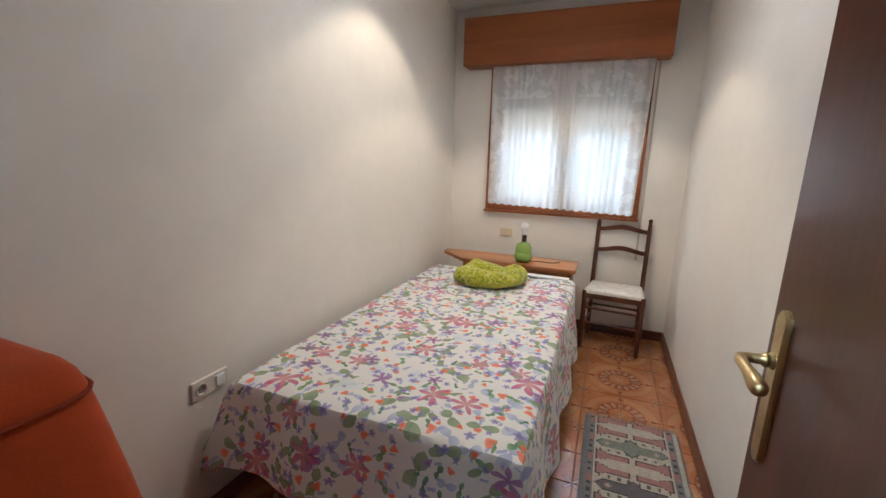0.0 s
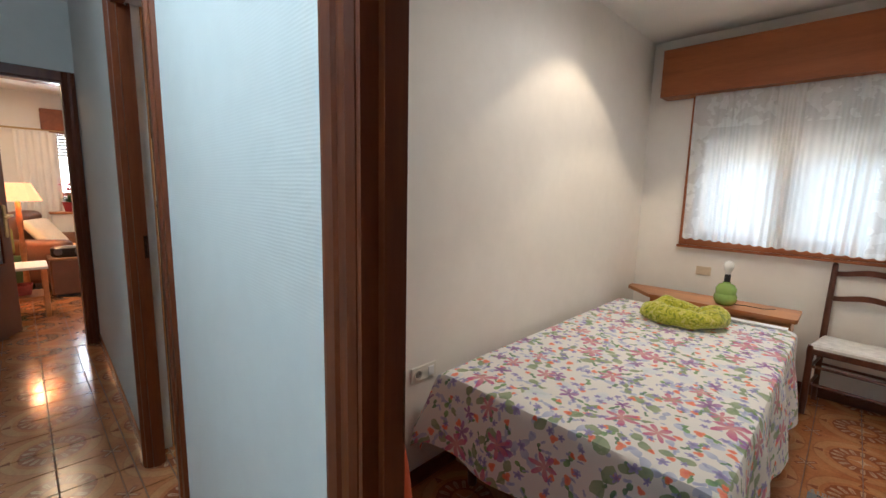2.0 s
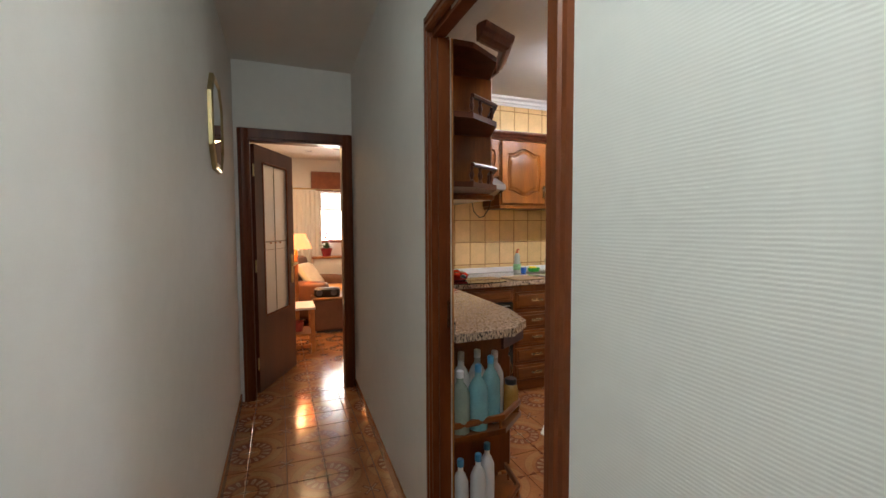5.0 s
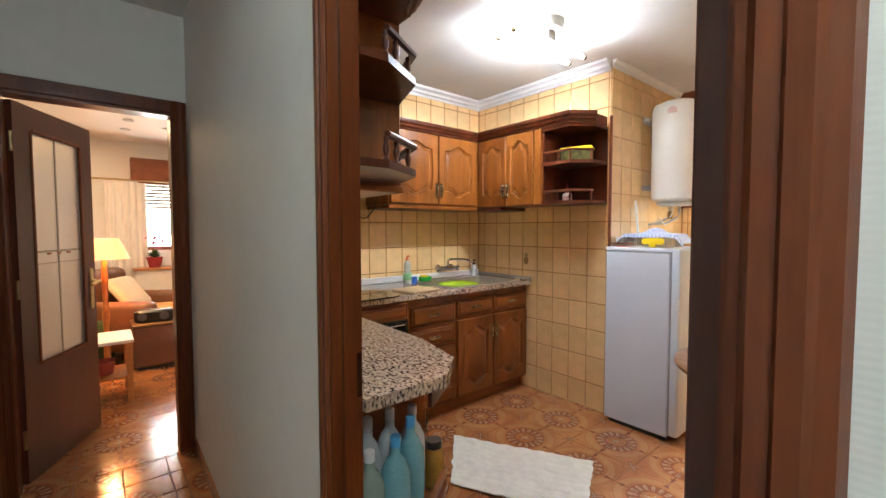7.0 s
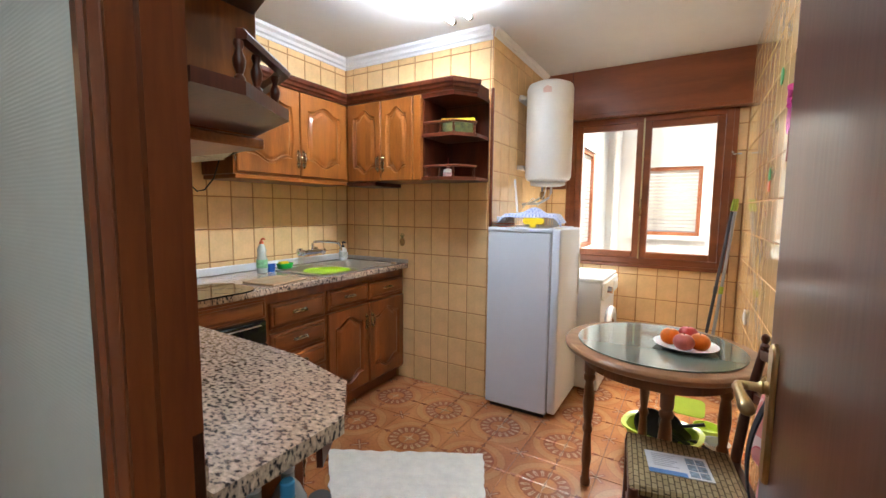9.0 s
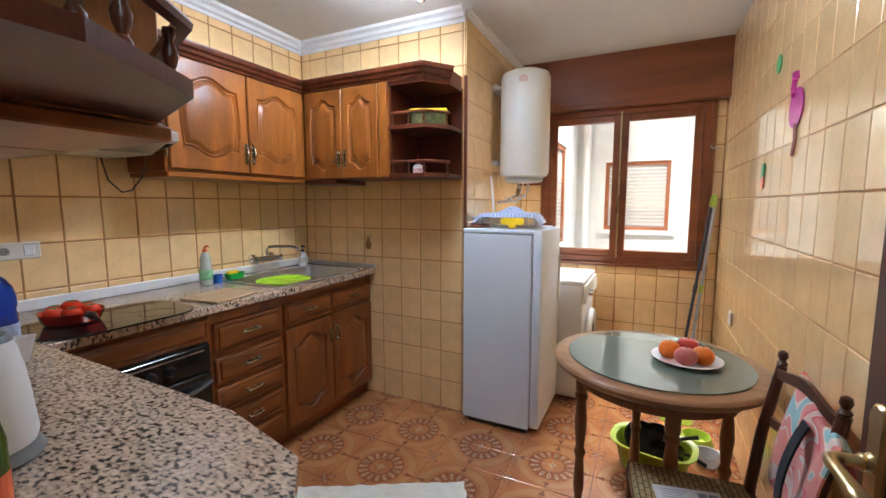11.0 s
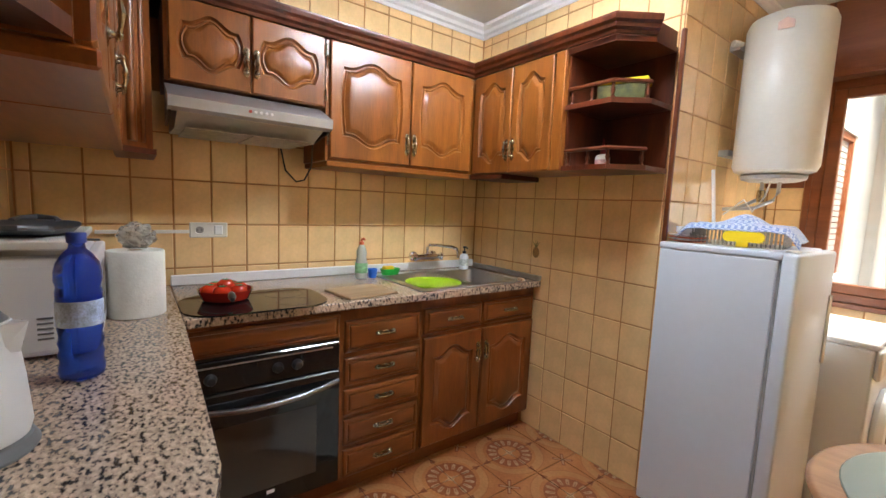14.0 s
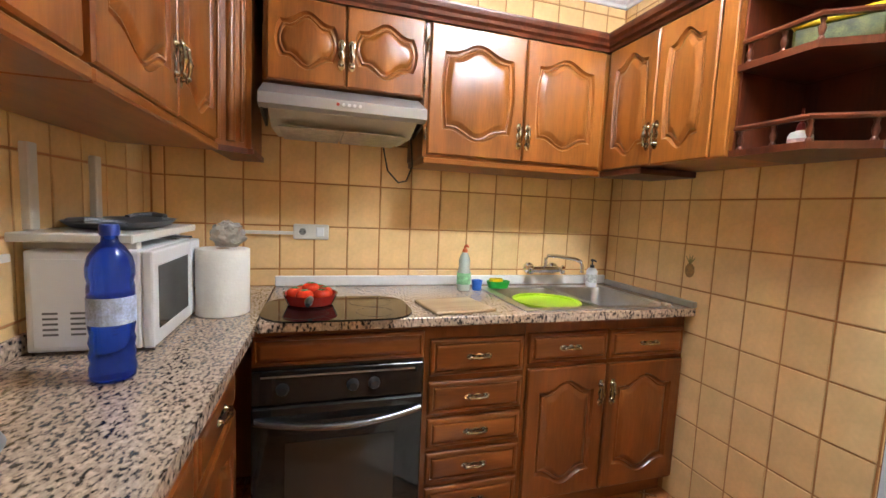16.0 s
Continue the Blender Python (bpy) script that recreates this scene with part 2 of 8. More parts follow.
def hy(x):
    """The hall's north wall runs slightly out of square."""
    return 0.052 - 0.0268 * (x + 0.5)


def slanted(x0, x1, z0, z1, bm=None, out=0.0, back=0.1):
    return prism([(x0, hy(x0) - out), (x1, hy(x1) - out), (x1, hy(x1) + back), (x0, hy(x0) + back)], z0, z1, bm)


def thick(x0, x1, z0, z1, bm=None):
    """Hall wall with a straight back where the kitchen lies behind it."""
    return prism([(x0, hy(x0)), (x1, hy(x1)), (x1, 0.213), (x0, 0.213)], z0, z1, bm)


w = thick(-4.37, -2.348, -0.02, 2.75)
slanted(-2.348, KD0, -0.02, 2.75, w, back=0.05)
thick(KD0, KD1, DH, 2.75, w)
thick(KD1, -1.36, -0.02, 2.75, w)
slanted(-1.36, BD0, -0.02, 2.75, w, back=0.045)
slanted(BD0, BD1, DH, 2.75, w, back=0.045)
slanted(BD1, HEAST, -0.02, 2.75, w, back=0.045)
RIB = shader("ribbed_white_wall", (0.73, 0.72, 0.69), 0.7, vary=0.03, scale=1.5, spec=0.3)
n, l, b = graph(RIB)
tc, wv, nz, bp = (n.new("ShaderNode" + k) for k in ("TexCoord", "TexWave", "TexNoise", "Bump"))
wv.bands_direction = "Z"
wv.inputs["Scale"].default_value, wv.inputs["Distortion"].default_value, wv.inputs["Detail"].default_value, wv.inputs["Detail Scale"].default_value = 52, 1.4, 2, 0.5
bp.inputs["Strength"].default_value, bp.inputs["Distance"].default_value = 0.09, 0.002
l.new(tc.outputs["Object"], wv.inputs["Vector"])
l.new(wv.outputs[1], bp.inputs["Height"])
l.new(bp.outputs[0], b.inputs["Normal"])
structure("wall_hall_north", w, RIB, "white hall wall covered in fine ribbed wallpaper")
structure("wall_hall_south", box(-4.37, HEAST, HS - 0.1, HS, -0.02, 2.75), WALL, "white plastered hall wall")
structure("wall_hall_east", box(HEAST, HEAST + 0.1, HS - 0.1, 0.16, -0.02, 2.75), WALL, "white plastered hall wall")
LD0, LD1 = -0.635, 0.08
w = box(-4.47, -4.37, LS, LD0, -0.02, 2.75)
box(-4.47, -4.37, LD0, LD1, DH, 2.75, bm=w)
box(-4.47, -4.37, LD1, LN, -0.02, 2.75, bm=w)
structure("wall_living_east", w, WALL, "white plastered wall with doorway to the living room")
structure("ceiling_hall", box(-4.37, HEAST, HS, 0.2, HC, HC + 0.08), CEIL, "white hall ceiling", "ceiling")
# bedroom
structure("wall_bedroom_west", box(BW - 0.05, BW, 0.14, BN + 0.12, -0.02, 2.7), WALL, "white plastered bedroom wall")
structure("wall_bedroom_east", box(BE, BE + 0.12, 0.08, BN + 0.12, -0.02, 2.7), WALL, "white plastered bedroom wall")
BWX0, BWX1, BWZ0, BWZ1 = -0.93, 0.13, 0.98, 2.05
w = box(BW, BWX0, BN, BN + 0.22, -0.02, 2.7)
box(BWX1, BE, BN, BN + 0.22, 0, 2.7, bm=w)
box(BWX0, BWX1, BN, BN + 0.22, 0, BWZ0, bm=w)
box(BWX0, BWX1, BN, BN + 0.22, BWZ1, 2.7, bm=w)
structure("wall_bedroom_window", w, WALL, "white plastered bedroom wall with a window")
structure("ceiling_bedroom", box(BW, BE, 0.10, BN, BC, BC + 0.08), CEIL, "white bedroom ceiling", "ceiling")
# kitchen
structure("wall_kitchen_west", box(KW - 0.08, KW, HN1, KN + 0.1, -0.02, 2.7), GROUT, "kitchen wall with amber tiles and brown grout")
structure("wall_kitchen_north", box(KW, COL, KN, KN + 0.1, -0.02, 2.7), GROUT, "kitchen wall with amber tiles and brown grout")
structure("wall_kitchen_pillar", box(COL - 0.1, COL, KN + 0.1, KWIN, -0.02, 2.7), PALE_GROUT, "kitchen pillar wall with amber tiles")
structure("wall_kitchen_east", box(KE, BW - 0.05, 0.16, KWIN + 0.1, -0.02, 2.7), PALE_GROUT, "kitchen wall with amber tiles and brown grout")
structure("wall_kitchen_south", box(KW, -2.348, HN1, HN1 + 0.006, -0.02, 2.7), GROUT, "kitchen wall with amber tiles and brown grout")
KX0, KX1, KZ0, KZ1 = -2.68, -1.50, 0.93, 2.14
w = box(COL - 0.1, KX0, KWIN, KWIN + 0.2, -0.02, 2.7)
box(KX1, BW, KWIN, KWIN + 0.2, 0, 2.7, bm=w)
box(KX0, KX1, KWIN, KWIN + 0.2, 0, KZ0, bm=w)
box(KX0, KX1, KWIN, KWIN + 0.2, KZ1, 2.7, bm=w)
structure("wall_kitchen_window", w, GROUT, "kitchen window wall with amber tiles below the window")
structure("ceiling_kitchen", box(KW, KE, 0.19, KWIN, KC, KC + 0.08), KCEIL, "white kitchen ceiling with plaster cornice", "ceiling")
# living room
w = box(LW - 0.1, LW, LS, 0.15, -0.02, 2.75)
box(LW - 0.1, LW, 1.15, LN, -0.02, 2.75, bm=w)
box(LW - 0.1, LW, 0.15, 1.15, 0, 1.1, bm=w)
box(LW - 0.1, LW, 0.15, 1.15, 2.0, 2.75, bm=w)
structure("wall_living_west", w, WALL, "white living room wall with a window")
structure("wall_living_south", box(LW, -4.47, LS - 0.1, LS, -0.02, 2.75), WALL, "white living room wall")
structure("wall_living_north", box(LW, -4.47, LN, LN + 0.1, -0.02, 2.75), WALL, "white living room wall")
structure("ceiling_living", box(LW, -4.47, LS, LN, 2.47, 2.55), CEIL, "white living room ceiling with recessed spots", "ceiling")
# slab above the ceilings, added out of view to stop sun leaks
structure("roof", box(-8.3, 1.6, -3.7, 4.06, 2.69, 2.9), CEIL, "unseen slab added over the flat to keep the sun out", "roof")

# ---- fronts and handles ----
TO_W = Matrix(((0, 0, 1, 0), (1, 0, 0, 0), (0, 1, 0, 0), (0, 0, 0, 1)))      # a front that looks along +x
TO_N = Matrix(((1, 0, 0, 0), (0, 0, -1, 0), (0, 1, 0, 0), (0, 0, 0, 1)))     # a front that looks along -y
TO_S = Matrix(((-1, 0, 0, 0), (0, 0, 1, 0), (0, 1, 0, 0), (0, 0, 0, 1)))     # a front that looks along +y


def arch_loop(a, b, d, z, curved, side=0.0, n=14, k=6):
    """A closed outline with ogee arches at top and bottom, half-width a and half-height b."""
    def bump(t):
        u = min(1, abs(t) / 0.82)
        return 0.5 + 0.5 * math.cos(math.pi * u)
    pts = []
    for i in range(n):
        t = -1 + 2 * i / n
        pts.append((a * t, -(b - d + (d * bump(t) if curved else d)), z))
    for i in range(k):
        t = -1 + 2 * i / k
        pts.append((a - side * (1 - t * t) * -1, t * (b - (d if curved else 0)), z))
    for i in range(n):
        t = 1 - 2 * i / n
        pts.append((a * t, b - d + (d * bump(t) if curved else d), z))
    for i in range(k):
        t = 1 - 2 * i / k
        pts.append((-a + side * (1 - t * t) * -1, t * (b - (d if curved else 0)), z))
    return pts


def rect_loop(a, b, z, n=14, k=6):
    return arch_loop(a, b, 0.0, z, False, 0, n, k)


def raised_front(w, h, T=0.02, rail=0.055, d=0.03, curved=True, field=0.04, side=0.0):
    """A routed wooden front, its middle at the origin, its face towards +z."""
    a, b = w / 2, h / 2
    i, j = a - rail, b - rail
    if not curved:
        return loft([rect_loop(a - o, b - o, z) for o, z in ((0, 0), (0, T - 0.010), (0.003, T - 0.006), (0.010, T - 0.004), (rail, T - 0.003), (rail + 0.003, T - 0.008), (rail + 0.006, T - 0.007), (field - 0.006, T), (field, T + 0.002), (field + 0.004, T + 0.0025))])
    loops = [rect_loop(a, b, 0), rect_loop(a, b, T - 0.005), rect_loop(a - 0.005, b - 0.005, T)]
    for o, z in ((0, T), (0.003, T - 0.007), (0.008, T - 0.012), (0.013, T - 0.011), (0.016, T - 0.005), (0.020, T - 0.006), (0.022, T - 0.009), (field - 0.004, T - 0.001), (field, T + 0.001), (field + 0.004, T + 0.002)):
        loops.append(arch_loop(i - o, j - o, d, z, curved, side))
    return loft(loops)


def pull_handle(upright=True):
    """A cast drop handle on two rosettes; lies along y if upright, else along x; face towards +z."""
    bm = bmesh.new()
    L = 0.036
    m = Matrix() if upright else pose(0, 0, 0, 0, 0, 90)
    plate = [(0.004 + 0.009 * abs(math.cos(t * math.pi * 1.5)) ** 0.7, 0.058 * t) for t in [i / 10 - 1 for i in range(21)]]
    rim = plate + [(-x, y) for x, y in plate[::-1]]
    loft([[m @ Vector((x * k, y * k, z)) for x, y in rim] for k, z in ((1.0, 0.0), (1.0, 0.0015), (0.86, 0.003))], bm)
    for s in (-1, 1):
        turned([(0.010, 0.003), (0.009, 0.005), (0.006, 0.008), (0.0055, 0.015), (0.008, 0.019), (0.004, 0.023)], 10, bm, m @ pose(0, s * L, 0))
    pts = [m @ Vector((0, L * t, 0.017 + 0.005 * (1 - t * t))) for t in (-1.3, -1, -0.6, -0.2, 0, 0.2, 0.6, 1, 1.3)]
    tube(pts, [0.002, 0.0055, 0.004, 0.006, 0.008, 0.006, 0.004, 0.0055, 0.002], 8, bm)
    return bm


def front_on(parent, base, name, c0, c1, z0, z1, at, way, material, hx=None, hz=None, upright=True, curved=True, rail=0.05, d=0.03, side=0.0, field=0.04, hinge=None):
    """Hangs a front on a cabinet. c0..c1 along the wall, at its plane; way one of 'W', 'N', 'S'."""
    t = {"W": TO_W, "N": TO_N, "S": TO_S}[way]
    c, z = (c0 + c1) / 2, (z0 + z1) / 2
    p = {"W": (at, c, z), "N": (c, at, z), "S": (c, at, z)}[way]
    m = base.inverted() @ Matrix.Translation(p) @ t
    bm = raised_front(c1 - c0 - 0.004, z1 - z0 - 0.004, rail=rail, d=d, curved=curved, side=side, field=field)
    bm.transform(m)
    ob = part(name, bm, material, parent, smooth=True)
    if hx is not None:
        q = {"W": (at + 0.02, hx, hz), "N": (hx, at - 0.02, hz), "S": (hx, at + 0.02, hz)}[way]
        hb = pull_handle(upright)
        hb.transform(base.inverted() @ Matrix.Translation(q) @ t)
        part("handle", hb, ANTIQ, ob, "antique brass drop handle", True)
    for hzz in hinge[1:] if hinge else ():
        q = {"W": (at + 0.012, hinge[0], hzz), "N": (hinge[0], at - 0.012, hzz), "S": (hinge[0], at + 0.012, hzz)}[way]
        hb = turned([(0.003, -0.028), (0.005, -0.026), (0.005, -0.002), (0.004, 0), (0.005, 0.002), (0.005, 0.026), (0.003, 0.028)], 8)
        hb.transform(base.inverted() @ Matrix.Translation(q))
        part("hinge", hb, ANTIQ, ob, "small brass hinge", True)
    return ob


CROWN = [(0.0, 0.0), (0.012, 0.0), (0.016, 0.012), (0.03, 0.02), (0.034, 0.034), (0.046, 0.044), (0.05, 0.06), (0.05, 0.068), (0.0, 0.068)]


def swept(path, profile, z, bm=None):
    """A moulding of (out, up) pairs swept along a plan path; out is to the path's right."""
    P = [Vector((x, y, 0)) for x, y in path]
    loops = []
    for i, p in enumerate(P):
        d0 = (p - P[i - 1]).normalized() if i else (P[1] - p).normalized()
        d1 = (P[i + 1] - p).normalized() if i < len(P) - 1 else d0
        n0, n1 = Vector((d0.y, -d0.x, 0)), Vector((d1.y, -d1.x, 0))
        n = (n0 + n1).normalized()
        n = n / max(0.35, n.dot(n0))
        loops.append([p + n * o + Vector((0, 0, z + u)) for o, u in profile])
    return loft(loops, bm)


# ---- kitchen wall cabinets ----
UF, UZ0, UZ1 = -3.975, 1.545, 2.095
c = thing("wall_cabinet", "brown varnished two-door wall cabinet above the extractor hood", "cabinet", (KW + 0.003, 0.66, 1.785), group="kitchen wall cabinets")
B = c.matrix_basis.copy()
part("body", box(0.0, UF - KW - 0.003, 0.04, 0.665, 0, 0.31), OAK_V, c)
front_on(c, B, "door", 0.712, 1.003, 1.785, UZ1, UF, "W", OAK_V, 0.985, 1.905, d=0.04, rail=0.044, field=0.034, side=0.018)
front_on(c, B, "door", 1.005, 1.318, 1.785, UZ1, UF, "W", OAK_V, 1.025, 1.905, d=0.04, rail=0.044, field=0.034, side=0.018, hinge=(1.325, 1.84, 2.04))
c = thing("wall_cabinet", "brown varnished two-door wall cabinet with arched raised panels", "cabinet", (KW + 0.003, 1.33, UZ0), group="kitchen wall cabinets")
B = c.matrix_basis.copy()
part("body", box(0.0, UF - KW - 0.003, 0.0, 1.225, 0, 0.55), OAK_V, c)
part("bottom_rail", box(0.01, UF - KW + 0.012, 0.002, 0.885, -0.028, -0.002, 0.004), OAK_H, c)
front_on(c, B, "door", 1.345, 1.788, UZ0 + 0.01, UZ1, UF, "W", OAK_V, 1.768, 1.665, d=0.045, rail=0.062, side=0.012, hinge=(1.338, 1.64, 2.0))
front_on(c, B, "door", 1.792, 2.205, UZ0 + 0.01, UZ1, UF, "W", OAK_V, 1.812, 1.665, d=0.045, rail=0.062, side=0.012)
c = thing("wall_cabinet", "brown varnished corner wall cabinet with two narrow arched doors", "cabinet", (-3.97, 2.235, UZ0), group="kitchen wall cabinets")
B = c.matrix_basis.copy()
part("body", box(0.0, 0.655, 0.0, KN - 2.238, 0, 0.55), OAK_V, c)
part("stile", box(0.60, 0.658, -0.018, -0.002, 0.0, 0.55, 0.004), OAK_V, c)
part("bottom_rail", box(-0.002, 0.27, -0.012, 0.30, -0.03, -0.002, 0.004), OAK_D, c)
front_on(c, B, "door", -3.945, -3.645, UZ0, UZ1, 2.235, "N", OAK_V, -3.668, 1.665, d=0.045, side=0.01)
front_on(c, B, "door", -3.643, -3.375, UZ0, UZ1, 2.235, "N", OAK_V, -3.622, 1.665, d=0.045, side=0.01, hinge=(-3.366, 1.63, 2.0))


def gallery_rail(path, z, spindles, material, parent):
    """A low rail on turned spindles along a shelf's edge."""
    part("rail", swept(path, [(-0.012, 0.0), (0.004, 0.0), (0.006, 0.008), (0.0, 0.016), (-0.012, 0.016)], z + 0.062), material, parent)
    for x, y in spindles:
        part("spindle", turned([(0.009, 0), (0.009, 0.006), (0.005, 0.012), (0.009, 0.024), (0.010, 0.034), (0.005, 0.048), (0.008, 0.056), (0.007, 0.063)], 10, m=pose(x, y, z)), material, parent, smooth=True)


def corner_shelf(name, label, outline, zs, rail, spindles, back, group):
    c = thing(name, label, "shelf", group=group)
    for bx in back:
        part("back_panel", box(*bx), OAK_D, c)
    for z in zs:
        part("shelf_board", prism(outline, z - 0.022, z), OAK_D, c)
    for z in zs[:-1]:
        gallery_rail(rail, z, spindles, OAK_D, c)
    return c


corner_shelf("corner_shelf", "dark open corner shelf with turned gallery rails beside the fridge",
             [(-3.312, 2.235), (-3.075, 2.235), (-2.972, 2.37), (-2.972, KN - 0.004), (-3.312, KN - 0.004)], (1.565, 1.845, 2.095),
             [(-3.30, 2.237), (-3.075, 2.237), (-2.974, 2.37)], [(-3.285, 2.25), (-3.18, 2.25), (-3.08, 2.25), (-2.99, 2.365)],
             [(-3.31, -2.974, KN - 0.012, KN - 0.005, 1.545, 2.095), (-3.311, -3.303, 2.25, KN - 0.013, 1.566, 2.07)], "open corner shelves")
c = thing("cornice_moulding", "dark stepped wooden moulding along the tops of the wall cabinets", "moulding")
part("moulding", swept([(-2.975, 2.37), (-3.075, 2.228), (-3.968, 2.228), (-3.968, 0.60)], [(-o, u) for o, u in CROWN], 2.098), OAK_D, c)
part("moulding", swept([(-3.92, 0.585), (-2.62, 0.56), (-2.42, 0.48), (-2.345, 0.32)], [(-o, u) for o, u in CROWN], 2.098), OAK_D, c)
part("top_board", box(KW + 0.005, -3.97, 0.60, KN - 0.006, 2.099, 2.165), OAK_D, c)
part("top_board", box(-3.969, -2.98, 2.375, KN - 0.006, 2.099, 2.165), OAK_D, c)
# south run
c = thing("corner_pilaster", "brown wooden fluted corner post between two cabinet runs", "post", (-3.965, 0.59, 1.52))
pil = bmesh.new()
prism([(-0.32, -0.05), (0.07, -0.05), (0.07, -0.04), (-0.008, 0.05), (-0.008, 0.07), (-0.32, 0.07)], 0, 0.575, pil)
part("post", pil, OAK_V, c)
for x, y, r_ in ((0.060, -0.029, 0.008), (0.031, 0.005, 0.017), (0.002, 0.039, 0.008)):
    part("bead", turned([(r_, 0.02), (r_, 0.555)], 12, m=pose(x, y, 0)), OAK_V, c, smooth=True)
part("base_block", prism([(-0.32, -0.05), (0.085, -0.05), (0.085, -0.035), (0.004, 0.06), (0.004, 0.08), (-0.32, 0.08)], -0.022, -0.001), OAK_D, c)
S0 = 0.545
for x0, x1 in ((-3.87, -3.01), (-3.005, -2.66)):
    c = thing("wall_cabinet", "brown varnished wall cabinet with arched doors over the worktop", "cabinet", (x0, HN1 + 0.012, 1.52), group="kitchen wall cabinets")
    B = c.matrix_basis.copy()
    part("body", box(0.0, x1 - x0, 0, S0 - HN1 - 0.012, 0, 0.575), OAK_V, c)
    part("bottom_rail", box(0.0, x1 - x0, 0.02, S0 - HN1 + 0.012, -0.026, -0.001, 0.004), OAK_X, c)
    mid = (x0 + x1) / 2
    if x1 - x0 > 0.5:
        front_on(c, B, "door", x0 + 0.01, mid, 1.525, UZ1, S0, "S", OAK_V, mid - 0.022, 1.66, d=0.045)
        front_on(c, B, "door", mid, x1 - 0.01, 1.525, UZ1, S0, "S", OAK_V, mid + 0.022, 1.66, d=0.045)
    else:
        front_on(c, B, "door", x0 + 0.01, x1 - 0.01, 1.525, UZ1, S0, "S", OAK_V, x0 + 0.035, 1.66, d=0.045)
corner_shelf("corner_shelf", "dark open corner shelf with turned gallery rails by the doorway",
             [(-2.655, HN1 + 0.012), (-2.35, HN1 + 0.012), (-2.35, 0.31), (-2.45, 0.47), (-2.655, S0)], (1.545, 1.82, 2.095),
             [(-2.65, 0.543), (-2.45, 0.468), (-2.352, 0.31)][::-1], [(-2.60, 0.51), (-2.47, 0.455), (-2.40, 0.365), (-2.365, 0.31)],
             [(-2.655, -2.355, HN1 + 0.007, HN1 + 0.0115, 1.52, 2.095)], "open corner shelves")

# ---- extractor hood ----
c = thing("extractor_hood", "slim brushed steel extractor hood with cream filter panel", "hood", (KW + 0.006, 0.70, 1.62))
def profile_y(pts, y0, y1, bm=None):
    return prism(pts, y0, y1, bm, Matrix(((1, 0, 0, 0), (0, 0, 1, 0), (0, 1, 0, 0), (0, 0, 0, 1))))
part("body", profile_y([(0.0, 0.0), (0.30, -0.01), (0.43, 0.035), (0.43, 0.06), (0.0, 0.16)], 0.03, 0.575), shader("hood_cream", (0.56, 0.52, 0.42), 0.4, vary=0.06, scale=10), c)
part("front_strip", profile_y([(0.425, 0.035), (0.465, 0.045), (0.468, 0.082), (0.30, 0.155), (0.29, 0.155), (0.29, 0.14)], 0.0, 0.605), shader("silver_paint", (0.46, 0.47, 0.49), 0.32, 0.7, 0.05, 20), c)
for y in (0.0, 0.59):
    part("side_cap", profile_y([(0.25, 0.0), (0.43, 0.03), (0.43, 0.05), (0.25, 0.14)], y + 0.003, y + 0.012), BLACKP, c)
part("filter", box(0.05, 0.38, 0.06, 0.29, -0.016, -0.012), shader("filter_mesh", (0.50, 0.46, 0.38), 0.5, 0.3, vary=0.2, scale=40), c)
part("filter", box(0.05, 0.38, 0.30, 0.54, -0.016, -0.012), shader("filter_mesh", (0.50, 0.46, 0.38), 0.5, 0.3, vary=0.2, scale=40), c)
for i in range(5):
    part("button", turned([(0.006, 0), (0.006, 0.004)], 10, m=pose(0.467, 0.27 + 0.02 * i, 0.066, 0, 90, 0)), shader("button_red", (0.5, 0.06, 0.04), 0.4) if i == 0 else WHITE, c)
part("cable", tube([(0.30, 0.575, 0.03), (0.22, 0.60, -0.02), (0.12, 0.63, -0.10), (0.04, 0.62, -0.165), (0.02, 0.585, -0.175), (0.02, 0.53, -0.12), (0.02, 0.51, -0.03), (0.02, 0.50, 0.03)], 0.004, 8), BLACKP, c, smooth=True)

# ---- worktop ----
GRAN = shader("granite", (0.5, 0.4, 0.35), 0.14, vary=0, coat=0.3)
n, l, b = graph(GRAN)
tc = n.new("ShaderNodeTexCoord")
mp = n.new("ShaderNodeMapping")
mp.inputs["Scale"].default_value = (1, 1.6, 1)
l.new(tc.outputs["Object"], mp.inputs["Vector"])
v1, v2, nz = n.new("ShaderNodeTexNoise"), n.new("ShaderNodeTexVoronoi"), n.new("ShaderNodeTexNoise")
v1.inputs["Scale"].default_value, v1.inputs["Detail"].default_value = 74, 3
v2.inputs["Scale"].default_value = 110
nz.inputs["Scale"].default_value, nz.inputs["Detail"].default_value = 24, 2
for q in (v1, v2, nz):
    l.new(mp.outputs[0], q.inputs["Vector"])
r1 = ramp_node(n, [(0.37, (0.04, 0.036, 0.034)), (0.42, (0.18, 0.145, 0.13)), (0.455, (0.42, 0.31, 0.235)), (0.60, (0.60, 0.46, 0.35))])
r2 = ramp_node(n, [(0.0, (0.55, 0.55, 0.55)), (1.0, (1.25, 1.2, 1.15))])
l.new(v1.outputs[0], r1.inputs[0])
l.new(v2.outputs["Color"], r2.inputs[0])
mx = n.new("ShaderNodeMix")
mx.data_type, mx.blend_type = "RGBA", "MULTIPLY"
mx.inputs["Factor"].default_value = 0.75
l.new(r1.outputs[0], mx.inputs["A"])
l.new(r2.outputs[0], mx.inputs["B"])
l.new(mx.outputs["Result"], b.inputs["Base Color"])
CT = 0.93
c = thing("worktop", "pink and black speckled polished granite worktop", "worktop")
SX0, SX1, SY0, SY1 = -4.19, -3.69, 1.72, 2.44    # sink cut-out
